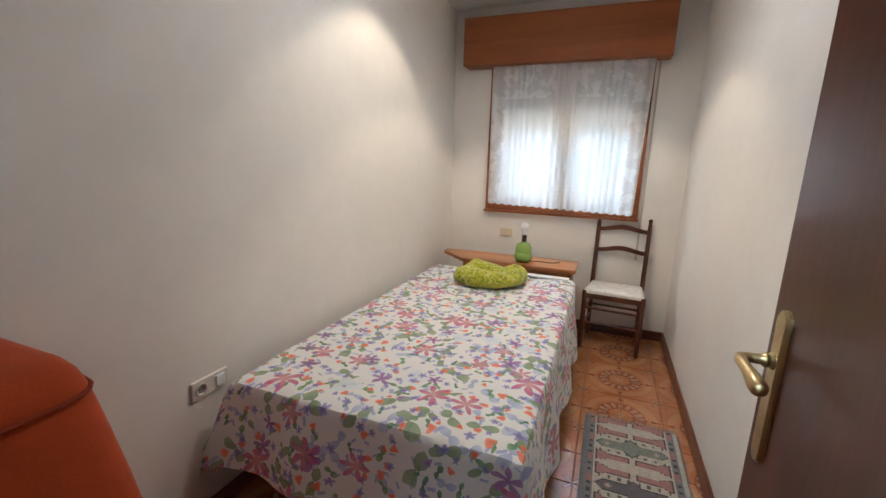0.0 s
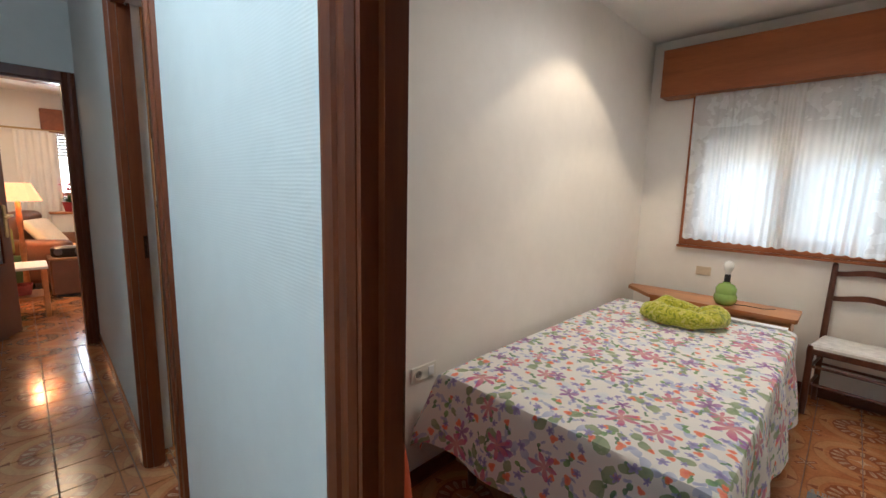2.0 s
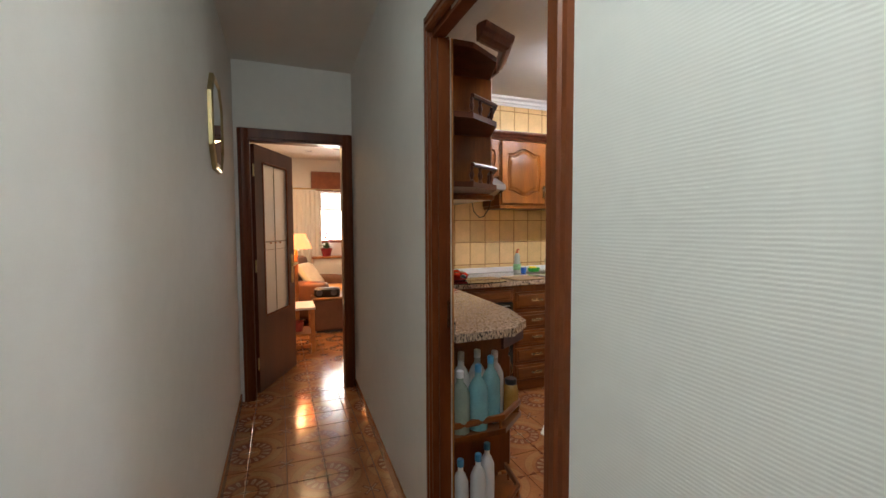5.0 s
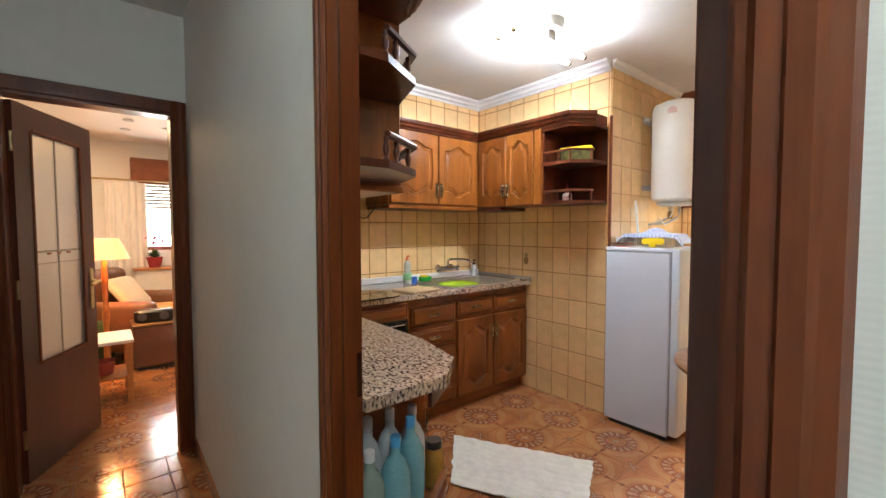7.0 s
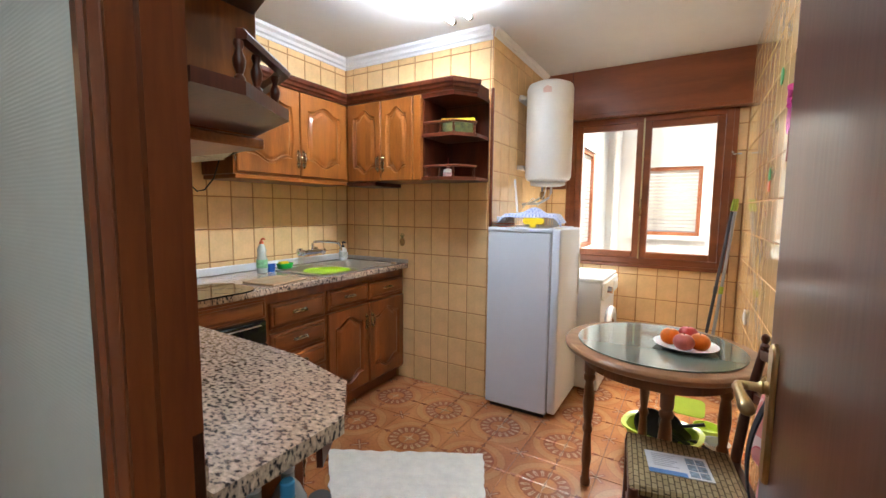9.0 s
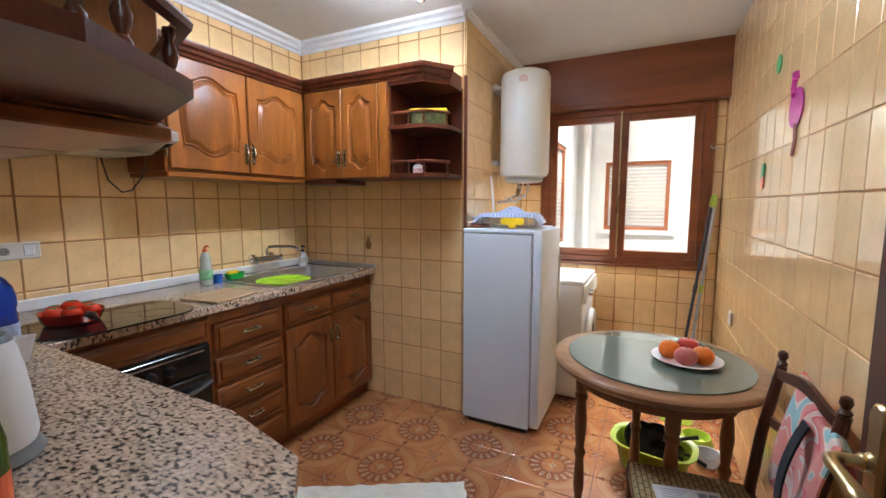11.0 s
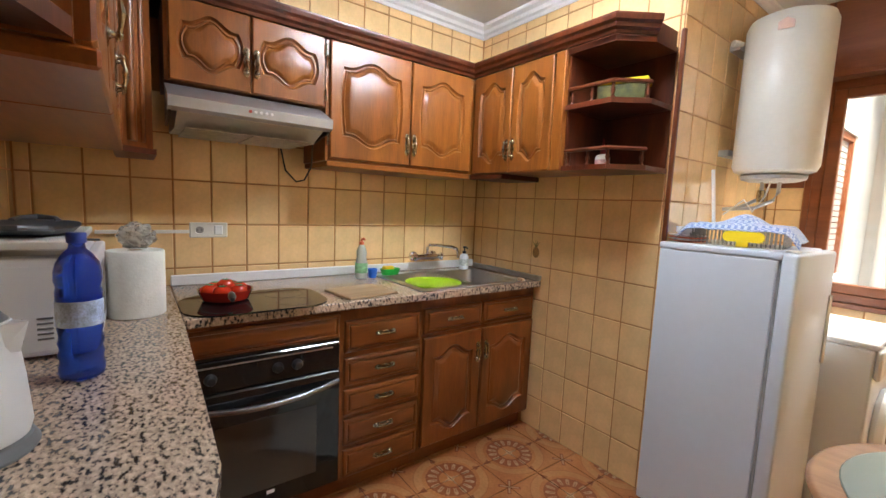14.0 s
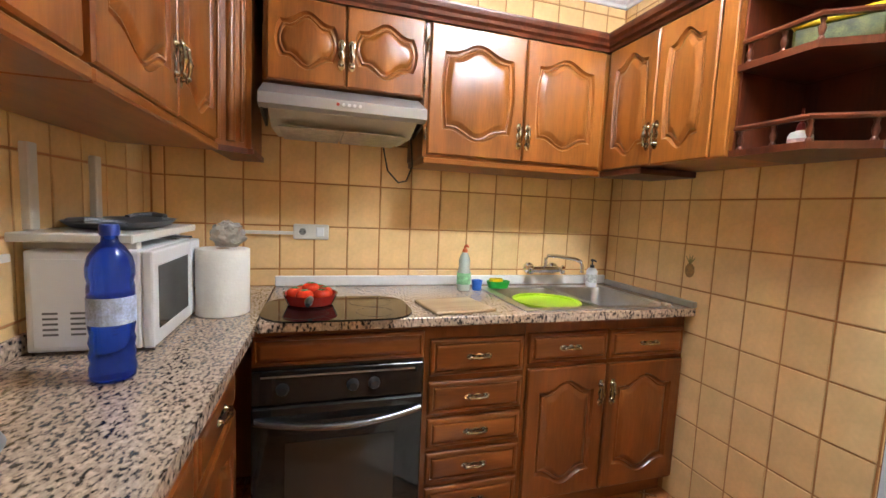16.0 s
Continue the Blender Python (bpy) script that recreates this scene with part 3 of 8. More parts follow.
wk = box(KW + 0.002, -3.642, 0.722, SY0, CT - 0.035, CT, 0.004)
box(KW + 0.002, SX0, SY0, SY1, CT - 0.035, CT, bm=wk)
box(SX1, -3.642, SY0, SY1, CT - 0.035, CT, bm=wk)
box(KW + 0.002, -3.642, SY1, 2.547, CT - 0.035, CT, 0.003, bm=wk)
part("slab", wk, GRAN, c)
so = [(KW + 0.002, HN1 + 0.012), (-2.338, HN1 + 0.012), (-2.338, 0.497), (-2.46, 0.632), (-2.72, 0.695), (-3.55, 0.718), (KW + 0.002, 0.718)]
part("slab", prism(so, CT - 0.035, CT), GRAN, c)
part("upstand", box(KW + 0.002, KW + 0.02, 0.722, 2.546, CT + 0.001, CT + 0.05, 0.004), shader("white_upstand", (0.82, 0.82, 0.82), 0.3, vary=0.05), c, "white plastic upstand")
part("upstand", box(-4.26, -3.645, 2.53, 2.555, CT + 0.001, CT + 0.028, 0.004), STEEL, c, "metal edge strip")
part("upstand", box(-4.28, -2.36, HN1 + 0.007, HN1 + 0.02, CT + 0.001, CT + 0.05, 0.003), GRAN, c)

# ---- base units ----
BF = -3.69
c = thing("oven", "black built-in oven with glass door below a wooden panel", "oven", (BF, 0.70, 0.10), group="")
B = c.matrix_basis.copy()
part("body", box(-0.55, -0.002, 0, 0.595, 0, 0.78), BLACKP, c)
part("control_panel", box(0.0, 0.02, 0.002, 0.593, 0.535, 0.655, 0.004), BLACKG, c)
part("door", box(0.0, 0.028, 0.002, 0.593, 0.015, 0.53, 0.006), BLACKG, c)
part("window", box(0.0285, 0.030, 0.11, 0.49, 0.10, 0.40), shader("oven_window", (0.035, 0.03, 0.026), 0.06, vary=0), c, "smoked glass window")
part("label_sticker", box(0.0305, 0.031, 0.105, 0.14, 0.075, 0.115), shader("sticker", (0.6, 0.58, 0.45), 0.5), c)
part("label_sticker", box(0.0305, 0.031, 0.29, 0.32, 0.075, 0.09), WHITE, c)
hd = tube([(0.03 + 0.04 * (1 - t * t), 0.298 + 0.285 * t, 0.485 - 0.02 * (1 - t * t)) for t in [i / 8 - 1 for i in range(17)]], 0.013, 10)
part("door_handle", hd, shader("dark_chrome", (0.22, 0.23, 0.25), 0.15, 0.9), c, smooth=True)
part("trim_strip", box(0.02, 0.024, 0.03, 0.56, 0.632, 0.637), STEEL, c)
for y in (0.10, 0.335, 0.41):
    part("knob", turned([(0.022, 0), (0.02, 0.012), (0.016, 0.022), (0.014, 0.026)], 16, m=pose(0.02, y, 0.59, 0, 90, 0)), BLACKP, c, smooth=True)
part("top_panel", box(-0.3, 0.004, 0.0, 0.6, 0.665, 0.79), BASEH, c)
pb = raised_front(0.59, 0.10, rail=0.012, d=0, curved=False, field=0.03)
pb.transform(Matrix.Translation((0.004, 0.298, 0.722)) @ TO_W)
part("fascia", pb, BASEH, c, "moulded wooden fascia", True)
part("plinth", box(-0.08, -0.06, 0.0, 0.6, -0.1, -0.002), BASEH, c)

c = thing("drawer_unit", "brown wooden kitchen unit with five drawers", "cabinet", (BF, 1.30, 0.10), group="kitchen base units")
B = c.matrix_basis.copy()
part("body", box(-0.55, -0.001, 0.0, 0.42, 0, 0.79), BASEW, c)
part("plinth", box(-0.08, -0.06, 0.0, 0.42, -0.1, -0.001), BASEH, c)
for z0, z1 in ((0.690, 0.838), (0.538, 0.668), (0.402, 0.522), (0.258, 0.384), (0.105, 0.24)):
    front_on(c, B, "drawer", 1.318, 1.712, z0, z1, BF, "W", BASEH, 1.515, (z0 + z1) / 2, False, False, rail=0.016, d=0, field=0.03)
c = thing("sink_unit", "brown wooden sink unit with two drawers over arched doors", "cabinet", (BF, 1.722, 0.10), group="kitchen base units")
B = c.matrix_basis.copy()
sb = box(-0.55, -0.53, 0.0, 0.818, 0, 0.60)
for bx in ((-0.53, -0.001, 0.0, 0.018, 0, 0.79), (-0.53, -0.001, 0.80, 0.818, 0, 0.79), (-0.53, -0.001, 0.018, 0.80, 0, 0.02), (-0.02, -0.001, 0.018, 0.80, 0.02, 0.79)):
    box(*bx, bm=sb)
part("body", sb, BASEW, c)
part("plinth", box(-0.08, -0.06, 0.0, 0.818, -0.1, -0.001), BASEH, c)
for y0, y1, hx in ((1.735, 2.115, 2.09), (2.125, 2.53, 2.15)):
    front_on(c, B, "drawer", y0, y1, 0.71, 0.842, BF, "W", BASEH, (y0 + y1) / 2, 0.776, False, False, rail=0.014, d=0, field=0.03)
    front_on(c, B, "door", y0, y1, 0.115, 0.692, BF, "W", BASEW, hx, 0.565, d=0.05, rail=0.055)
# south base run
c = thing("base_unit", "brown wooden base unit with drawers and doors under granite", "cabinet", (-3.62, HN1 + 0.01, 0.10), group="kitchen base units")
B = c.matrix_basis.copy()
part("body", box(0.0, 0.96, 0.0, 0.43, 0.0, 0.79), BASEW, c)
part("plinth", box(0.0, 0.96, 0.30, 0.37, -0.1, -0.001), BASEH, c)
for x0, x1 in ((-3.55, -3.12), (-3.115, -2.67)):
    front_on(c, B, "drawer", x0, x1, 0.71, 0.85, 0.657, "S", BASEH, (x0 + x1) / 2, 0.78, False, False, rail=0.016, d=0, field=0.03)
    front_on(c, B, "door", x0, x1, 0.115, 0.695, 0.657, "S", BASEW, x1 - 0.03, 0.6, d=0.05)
c = thing("end_shelf", "dark wooden open end shelf with a rail holding cleaning bottles", "shelf", (-2.655, HN1 + 0.012, 0.0))
for z in (0.06, 0.47):
    part("shelf_board", prism([(0, 0), (0.30, 0), (0.30, 0.24), (0.18, 0.39), (0, 0.42)], z, z + 0.022), BASEW, c)
part("back_panel", box(0.0, 0.30, -0.004, -0.001, 0.0, 0.885), OAK_D, c)
part("apron", swept([(0.29, 0.22), (0.18, 0.385), (0.0, 0.42)], [(0, 0), (0.012, 0), (0.012, 0.05), (0, 0.05)], 0.84), OAK_D, c)
part("plinth", box(0.0, 0.27, 0.0, 0.21, 0.0, 0.058), OAK_D, c)
for z in (0.06, 0.47):
    part("rail", swept([(0.295, 0.0), (0.295, 0.235), (0.18, 0.385), (0.0, 0.418)], [(-0.014, 0.0), (0.0, 0.0), (0.004, 0.012), (0.0, 0.026), (-0.014, 0.026)], z + 0.055), BASEH, c)
    for x, y in ((0.286, 0.04), (0.286, 0.22), (0.178, 0.374), (0.05, 0.40)):
        part("spindle", turned([(0.009, 0.02), (0.005, 0.03), (0.009, 0.045), (0.006, 0.056)], 8, m=pose(x, y, z)), BASEW, c, smooth=True)

# ---- sink, tap, hob ----
c = thing("sink", "stainless steel double bowl sink set in the worktop", "sink", (SX0, SY0, CT))
W_, L_ = SX1 - SX0, SY1 - SY0
rim = bmesh.new()
for bx in ((-0.012, 0.05, -0.012, L_ + 0.012), (W_ - 0.03, W_ + 0.012, -0.012, L_ + 0.012), (0.05, W_ - 0.03, -0.012, 0.03), (0.05, W_ - 0.03, 0.345, 0.375), (0.05, W_ - 0.03, L_ - 0.03, L_ + 0.012)):
    box(bx[0], bx[1], bx[2], bx[3], 0.001, 0.006, bm=rim)
part("rim", rim, STEEL, c)
def rounded(x0, x1, y0, y1, r, z, k=5):
    pts = []
    for cx, cy, a0 in ((x1 - r, y1 - r, 0), (x0 + r, y1 - r, 90), (x0 + r, y0 + r, 180), (x1 - r, y0 + r, 270)):
        pts += [(cx + r * math.cos(radians(a0 + 90 * i / k)), cy + r * math.sin(radians(a0 + 90 * i / k)), z) for i in range(k + 1)]
    return pts
for y0, y1 in ((0.028, 0.347), (0.373, L_ - 0.028)):
    x0, x1 = 0.048, W_ - 0.028
    bm = loft([rounded(x0, x1, y0, y1, 0.05, 0.004), rounded(x0 + 0.008, x1 - 0.008, y0 + 0.008, y1 - 0.008, 0.05, -0.02), rounded(x0 + 0.02, x1 - 0.02, y0 + 0.02, y1 - 0.02, 0.05, -0.145), rounded(x0 + 0.05, x1 - 0.05, y0 + 0.05, y1 - 0.05, 0.04, -0.155)], closed_ends=False)
    bm.faces.new(bm.verts[-24:])
    part("bowl", bm, STEEL, c, smooth=True)
    part("drain", turned([(0.03, 0), (0.03, 0.002), (0.01, 0.003)], 16, m=pose((x0 + x1) / 2, (y0 + y1) / 2, -0.153)), CHROME, c)
c = thing("mixer_tap", "chrome wall-mounted mixer tap with swivel spout", "tap", (KW + 0.006, 2.115, 1.02))
part("body", tube([(0.055, -0.085, 0), (0.055, -0.03, 0), (0.055, 0.03, 0), (0.055, 0.085, 0)], [0.016, 0.02, 0.02, 0.016], 12), CHROME, c, smooth=True)
for s in (-1, 1):
    part("rosette", turned([(0.033, 0), (0.03, 0.012), (0.014, 0.02), (0.012, 0.05)], 16, m=pose(0.0, s * 0.075, 0, 0, 90, 0)), CHROME, c, smooth=True)
    part("tap_knob", turned([(0.012, 0), (0.02, 0.006), (0.026, 0.016), (0.022, 0.03), (0.008, 0.034)], 12, m=pose(0.06, s * 0.085, 0, 0, 90, 0) @ pose(0, 0, 0, s * -60, 0, 0)), CHROME, c, smooth=True)
part("spout", tube([(0.055, 0, 0.01), (0.055, 0.0, 0.06), (0.07, 0.005, 0.078), (0.12, 0.03, 0.082), (0.22, 0.075, 0.078), (0.25, 0.085, 0.07), (0.262, 0.09, 0.045), (0.263, 0.09, 0.015)], 0.0095, 12), CHROME, c, smooth=True)
c = thing("hob", "black glass ceramic hob set in the worktop", "hob", (-3.81, 0.985, CT))
part("glass_plate", prism([(x, y) for x, y, z in rounded(-0.19, 0.185, -0.265, 0.27, 0.12, 0)], 0.0005, 0.007), BLACKG, c)
for x, y, r in ((-0.09, -0.13, 0.07), (0.08, -0.12, 0.085), (-0.08, 0.13, 0.085), (0.085, 0.13, 0.07)):
    part("heating_ring", turned([(r, 0.0071), (r, 0.0074), (r - 0.004, 0.0075), (r - 0.004, 0.0071)], 28, m=pose(x, y, 0), cap=False), shader("ring_print", (0.05, 0.045, 0.045), 0.2, vary=0), c)

# ---- door frames and doors ----
CASING = [(0.0, 0.0), (0.004, 0.012), (0.012, 0.018), (0.03, 0.016), (0.034, 0.020), (0.052, 0.020), (0.058, 0.014), (0.072, 0.012), (0.078, 0.0)]


def door_frame(name, label, x0, x1, wide=(0.07, 0.07), yfun=hy, back=0.1, hall_out=0.02):
    """Jambs, head and casings on both sides of a wall that runs along x."""
    d = thing(name, label, "door frame", kind="structure")
    for side, xa, wd in ((-1, x0, wide[0]), (1, x1, wide[1])):
        ya = yfun(xa)
        part("jamb", box(min(xa - side * 0.012, xa + side * 0.02), max(xa - side * 0.012, xa + side * 0.02), ya - 0.012, ya + back + 0.006, 0, DH - 0.013), TRIM, d)
        part("stop", box(min(xa - side * 0.0125, xa - side * 0.024), max(xa - side * 0.0125, xa - side * 0.024), ya + 0.012, ya + 0.042, 0, DH - 0.014), TRIM, d)
        for face in (-1, 1):
            prof = [(xa + side * (-0.008 + u * (wd + 0.008) / 0.078), face * v * (1.15 if face < 0 else 0.5 if back < 0.09 else 1.0)) for u, v in CASING]
            yb = ya if face < 0 else ya + back
            part("casing", prism([(u, yb + v) for u, v in prof], 0, DH + 0.066), TRIM, d)
    part("jamb", box(x0, x1, yfun(x0) - 0.005, yfun(x1) + back + 0.004, DH - 0.012, DH + 0.02), TRIM, d)
    for face in (-1, 1):
        yb = (yfun(x0) + yfun(x1)) / 2 + (back if face > 0 else 0)
        m = Matrix(((0, 0, 1, 0), (0, 1, 0, 0), (1, 0, 0, 0), (0, 0, 0, 1)))
        part("casing", prism([(DH + 0.004 + u * 0.066 / 0.078, yb + face * v * 1.15) for u, v in CASING], x0 + 0.002, x1 - 0.002, m=m), TRIM, d)
    return d


door_frame("door_frame_1", "dark red-brown varnished wooden kitchen door frame", KD0, KD1, (0.051, 0.055), back=0.055)
part("hinge_jamb", box(-1.536, -1.506, 0.136, 0.209, 0, DH - 0.014), TRIM, bpy.data.objects["door_frame_1"])
f2 = door_frame("door_frame_2", "dark red-brown varnished wooden bedroom door frame", BD0, BD1, (0.078, 0.088), back=0.05)
part("strike_plate", box(BD0 + 0.0125, BD0 + 0.014, hy(BD0) + 0.038, hy(BD0) + 0.054, 0.99, 1.09), ANTIQ, f2)
part("strike_plate", box(KD0 + 0.0125, KD0 + 0.014, hy(KD0) + 0.043, hy(KD0) + 0.059, 0.99, 1.09), ANTIQ, bpy.data.objects["door_frame_1"])
d = thing("door_frame_3", "dark varnished wooden frame round the living room doorway", "door frame", kind="structure")
for side, ya in ((-1, LD0), (1, LD1)):
    part("jamb", box(-4.482, -4.358, min(ya - side * 0.01, ya + side * 0.02), max(ya - side * 0.01, ya + side * 0.02), 0, DH - 0.012), TRIM, d)
    prof = [(ya + side * (-0.006 + u * 1.04), 1.15 * v) for u, v in CASING]
    part("casing", prism([(-4.37 + v, u) for u, v in prof], 0, DH + 0.078), TRIM, d)
part("jamb", box(-4.482, -4.358, LD0, LD1, DH - 0.011, DH + 0.02), TRIM, d)
part("casing", box(-4.37, -4.349, LD0 + 0.002, LD1 - 0.002, DH + 0.004, DH + 0.078, 0.005), TRIM, d)


def lever(side=1):
    """A brass lever on a long shaped plate; local x along the door, y out, z up; side gives the lever's way."""
    plate = bmesh.new()
    o = [(-0.019, -0.12), (-0.016, -0.134), (-0.009, -0.141), (0, -0.143), (0.009, -0.141), (0.016, -0.134), (0.019, -0.12), (0.019, 0.098), (0.022, 0.108), (0.020, 0.12), (0.012, 0.13), (0, 0.134), (-0.012, 0.13), (-0.020, 0.12), (-0.022, 0.108), (-0.019, 0.098)]
    loft([[(x, 0.0, z) for x, z in o], [(x, 0.005, z) for x, z in o], [(x * 0.8, 0.009, z * 0.975) for x, z in o]], plate)
    grip = bmesh.new()
    turned([(0.015, 0), (0.015, 0.006), (0.011, 0.010), (0.013, 0.015), (0.009, 0.020), (0.0085, 0.040)], 18, grip, pose(0, 0.005, 0.045, -90, 0, 0))
    tube([(0, 0.040, 0.045), (side * 0.002, 0.049, 0.045), (side * 0.008, 0.056, 0.046), (side * 0.018, 0.059, 0.046), (side * 0.034, 0.058, 0.044), (side * 0.050, 0.056, 0.041), (side * 0.066, 0.054, 0.037), (side * 0.080, 0.053, 0.034), (side * 0.090, 0.052, 0.032), (side * 0.096, 0.052, 0.031), (side * 0.099, 0.052, 0.030)], [0.0085, 0.009, 0.0095, 0.0095, 0.0088, 0.0098, 0.012, 0.0133, 0.0125, 0.009, 0.003], 16, grip)
    return plate, grip


def hinged_door(name, label, at, rz, width, hand, glazed=False):
    """A leaf whose hinge edge stands at the origin and which runs along local +x; hand: +1 puts the lever on the +y face."""
    d = thing(name, label, "door", at, rz)
    T = 0.035
    if glazed:
        lf = bmesh.new()
        for x0, x1, z0, z1 in ((0, 0.13, 0.01, 2.03), (width - 0.12, width, 0.01, 2.03), (0.13, width - 0.12, 0.01, 0.62), (0.13, width - 0.12, 1.90, 2.03)):
            box(x0, x1, -T / 2, T / 2, z0, z1, bm=lf)
        part("leaf", lf, LEAF, d)
        for face in (-1, 1):
            y = face * (T / 2 + 0.004)
            for bx in ((0.12, 0.14, 0.62, 1.90), (width - 0.13, width - 0.11, 0.62, 1.90), (0.14, width - 0.13, 0.61, 0.63), (0.14, width - 0.13, 1.89, 1.91)):
                part("bead", box(bx[0], bx[1], min(y, y - face * 0.012), max(y, y - face * 0.012), bx[2], bx[3], 0.003), TRIM, d)
        FROST = shader("frosted_glass", (0.86, 0.86, 0.84), 0.35, vary=0.03, trans=0.75)
        part("glass_pane", box(0.131, width - 0.121, -0.003, 0.003, 0.621, 1.899), FROST, d, "frosted patterned glass")
        LEAD = shader("lead_strip", (0.45, 0.43, 0.40), 0.35, 0.7)
        mid = width / 2
        for bx in ((mid - 0.006, mid + 0.006, 0.62, 1.90), (0.131, width - 0.121, 1.235, 1.247), (0.131, width - 0.121, 1.17, 1.174)):
            part("muntin", box(bx[0], bx[1], -0.006, 0.006, bx[2], bx[3]), LEAD, d)
        for k in range(3):
            part("glass_motif", box(mid - 0.10 + 0.09 * k, mid - 0.07 + 0.09 * k, -0.0065, 0.0065, 1.222, 1.234), PINE, d)
    else:
        part("leaf", box(0, width, -T / 2, T / 2, 0.008, 2.035, 0.003), LEAF, d)
    for face in (-1, 1):
        pl, gr = lever(-1)
        m = pose(width - 0.055, face * (T / 2), 0.975) @ (Matrix() if face > 0 else Matrix.Diagonal((1, -1, 1, 1)))
        pl.transform(m)
        gr.transform(m)
        for b_ in (pl, gr):
            bmesh.ops.recalc_face_normals(b_, faces=b_.faces[:])
        p = part("handle_plate", pl, BRASS, d, "polished brass plate", True)
        part("lever", gr, BRASS, p, "curved brass lever", True)
    part("lock_edge", box(width - 0.001, width + 0.001, -0.011, 0.011, 0.93, 1.09), BRASS, d)
    for z in (0.25, 1.05, 1.82):
        part("hinge", turned([(0.007, -0.05), (0.007, 0.05)], 8, m=pose(-0.006, -0.012, z)), BRASS, d, smooth=True)
    return d


hinged_door("bedroom_door", "dark brown veneered door standing open into the bedroom", (0.283, 0.13, 0.0), 91.2, 0.715, 1)
hinged_door("kitchen_door", "dark brown veneered door standing open into the kitchen", (-1.553, 0.158, 0.0), 92.5, 0.772, 1)
hinged_door("living_room_door", "dark brown door with frosted leaded glass, half open", (-4.49, -0.615, 0.0), 154.5, 0.70, 1, True)

# ---- baseboards ----
BASEB = wood("baseboard_wood", (0.10, 0.03, 0.015), (0.18, 0.06, 0.03), "X", 0.3)
TERRA = shader("skirting_tile", (0.30, 0.12, 0.05), 0.25, vary=0.1)
structure("baseboard_1", box(BW + 0.001, BE - 0.001, BN - 0.014, BN - 0.001, 0, 0.075, 0.002), BASEB, "dark baseboard under the bedroom window", "baseboard")
structure("baseboard_2", box(BE - 0.014, BE - 0.001, 0.20, BN - 0.015, 0, 0.075, 0.002), BASEB, "dark baseboard along the bedroom wall", "baseboard")
structure("baseboard_3", box(BW + 0.001, BW + 0.014, 0.20, BN - 0.015, 0, 0.075, 0.002), BASEB, "dark baseboard along the bedroom wall", "baseboard")
structure("baseboard_4", slanted(-4.345, KD0 - 0.068, 0, 0.07, out=0.012, back=-0.001), TERRA, "terracotta skirting in the hall", "baseboard")
structure("baseboard_5", slanted(KD1 + 0.092, BD0 - 0.09, 0, 0.07, out=0.012, back=-0.001), TERRA, "terracotta skirting in the hall", "baseboard")
structure("baseboard_6", box(-4.345, HEAST - 0.001, HS + 0.001, HS + 0.012, 0, 0.07), TERRA, "terracotta skirting in the hall", "baseboard")

# ---- hall mirror ----
c = thing("wall_mirror", "tall octagonal hall mirror with a brass frame", "mirror", (-3.33, HS, 1.90))
oct_ = [(-0.105, -0.24), (0.105, -0.24), (0.20, -0.13), (0.20, 0.13), (0.105, 0.24), (-0.105, 0.24), (-0.20, 0.13), (-0.20, -0.13)]
part("frame", loft([[(x, 0.001, z) for x, z in oct_], [(x, 0.02, z) for x, z in oct_], [(x * 0.93, 0.026, z * 0.95) for x, z in oct_], [(x * 0.85, 0.018, z * 0.89) for x, z in oct_], [(x * 0.85, 0.004, z * 0.89) for x, z in oct_]]), BRASS, c, "brass frame")
part("mirror_glass", loft([[(x * 0.85, 0.012, z * 0.89) for x, z in oct_], [(x * 0.85, 0.0165, z * 0.89) for x, z in oct_], [(x * 0.76, 0.019, z * 0.83) for x, z in oct_]]), MIRROR, c, "bevelled mirror glass")
# hall ceiling lamp: unseen, its shape and place are assumed
c = thing("hall_ceiling_lamp", "round white flush ceiling lamp in the hall, assumed, out of view", "ceiling lamp", (-0.68, -0.53, HC))
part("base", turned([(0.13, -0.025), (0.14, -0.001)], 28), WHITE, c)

# ---- kitchen window ----
def casement_window(name, label, x0, x1, z0, z1, y, wood_, fr=0.05, sash=0.055, mid=None, gap=0.0, inward=-1):
    w_ = thing(name, label, "window", kind="structure")
    d0, d1 = y, y + 0.06
    for bx in ((x0, x0 + fr, z0, z1), (x1 - fr, x1, z0, z1), (x0 + fr, x1 - fr, z0, z0 + fr), (x0 + fr, x1 - fr, z1 - fr, z1)):
        part("window_frame", box(bx[0], bx[1], d0, d1, bx[2], bx[3], 0.004), wood_, w_)
    mid = mid or (x0 + x1) / 2
    for a, b_ in ((x0 + fr, mid), (mid, x1 - fr)):
        a, b_ = a + 0.002, b_ - 0.002
        za, zb = z0 + fr + 0.002, z1 - fr - 0.002
        s = new("sash")
        s.parent = w_
        for bx in ((a, a + sash, za, zb), (b_ - sash, b_, za, zb), (a + sash, b_ - sash, za, za + sash), (a + sash, b_ - sash, zb - sash, zb)):
            part("sash_bar", box(bx[0], bx[1], d0 - 0.012, d0 + 0.032, bx[2], bx[3], 0.005), wood_, s)
        g = part("pane", box(a + sash, b_ - sash, d0 + 0.008, d0 + 0.012, za + sash, zb - sash), GLASS, s, "clear glass")
        g.visible_shadow = False
    return w_


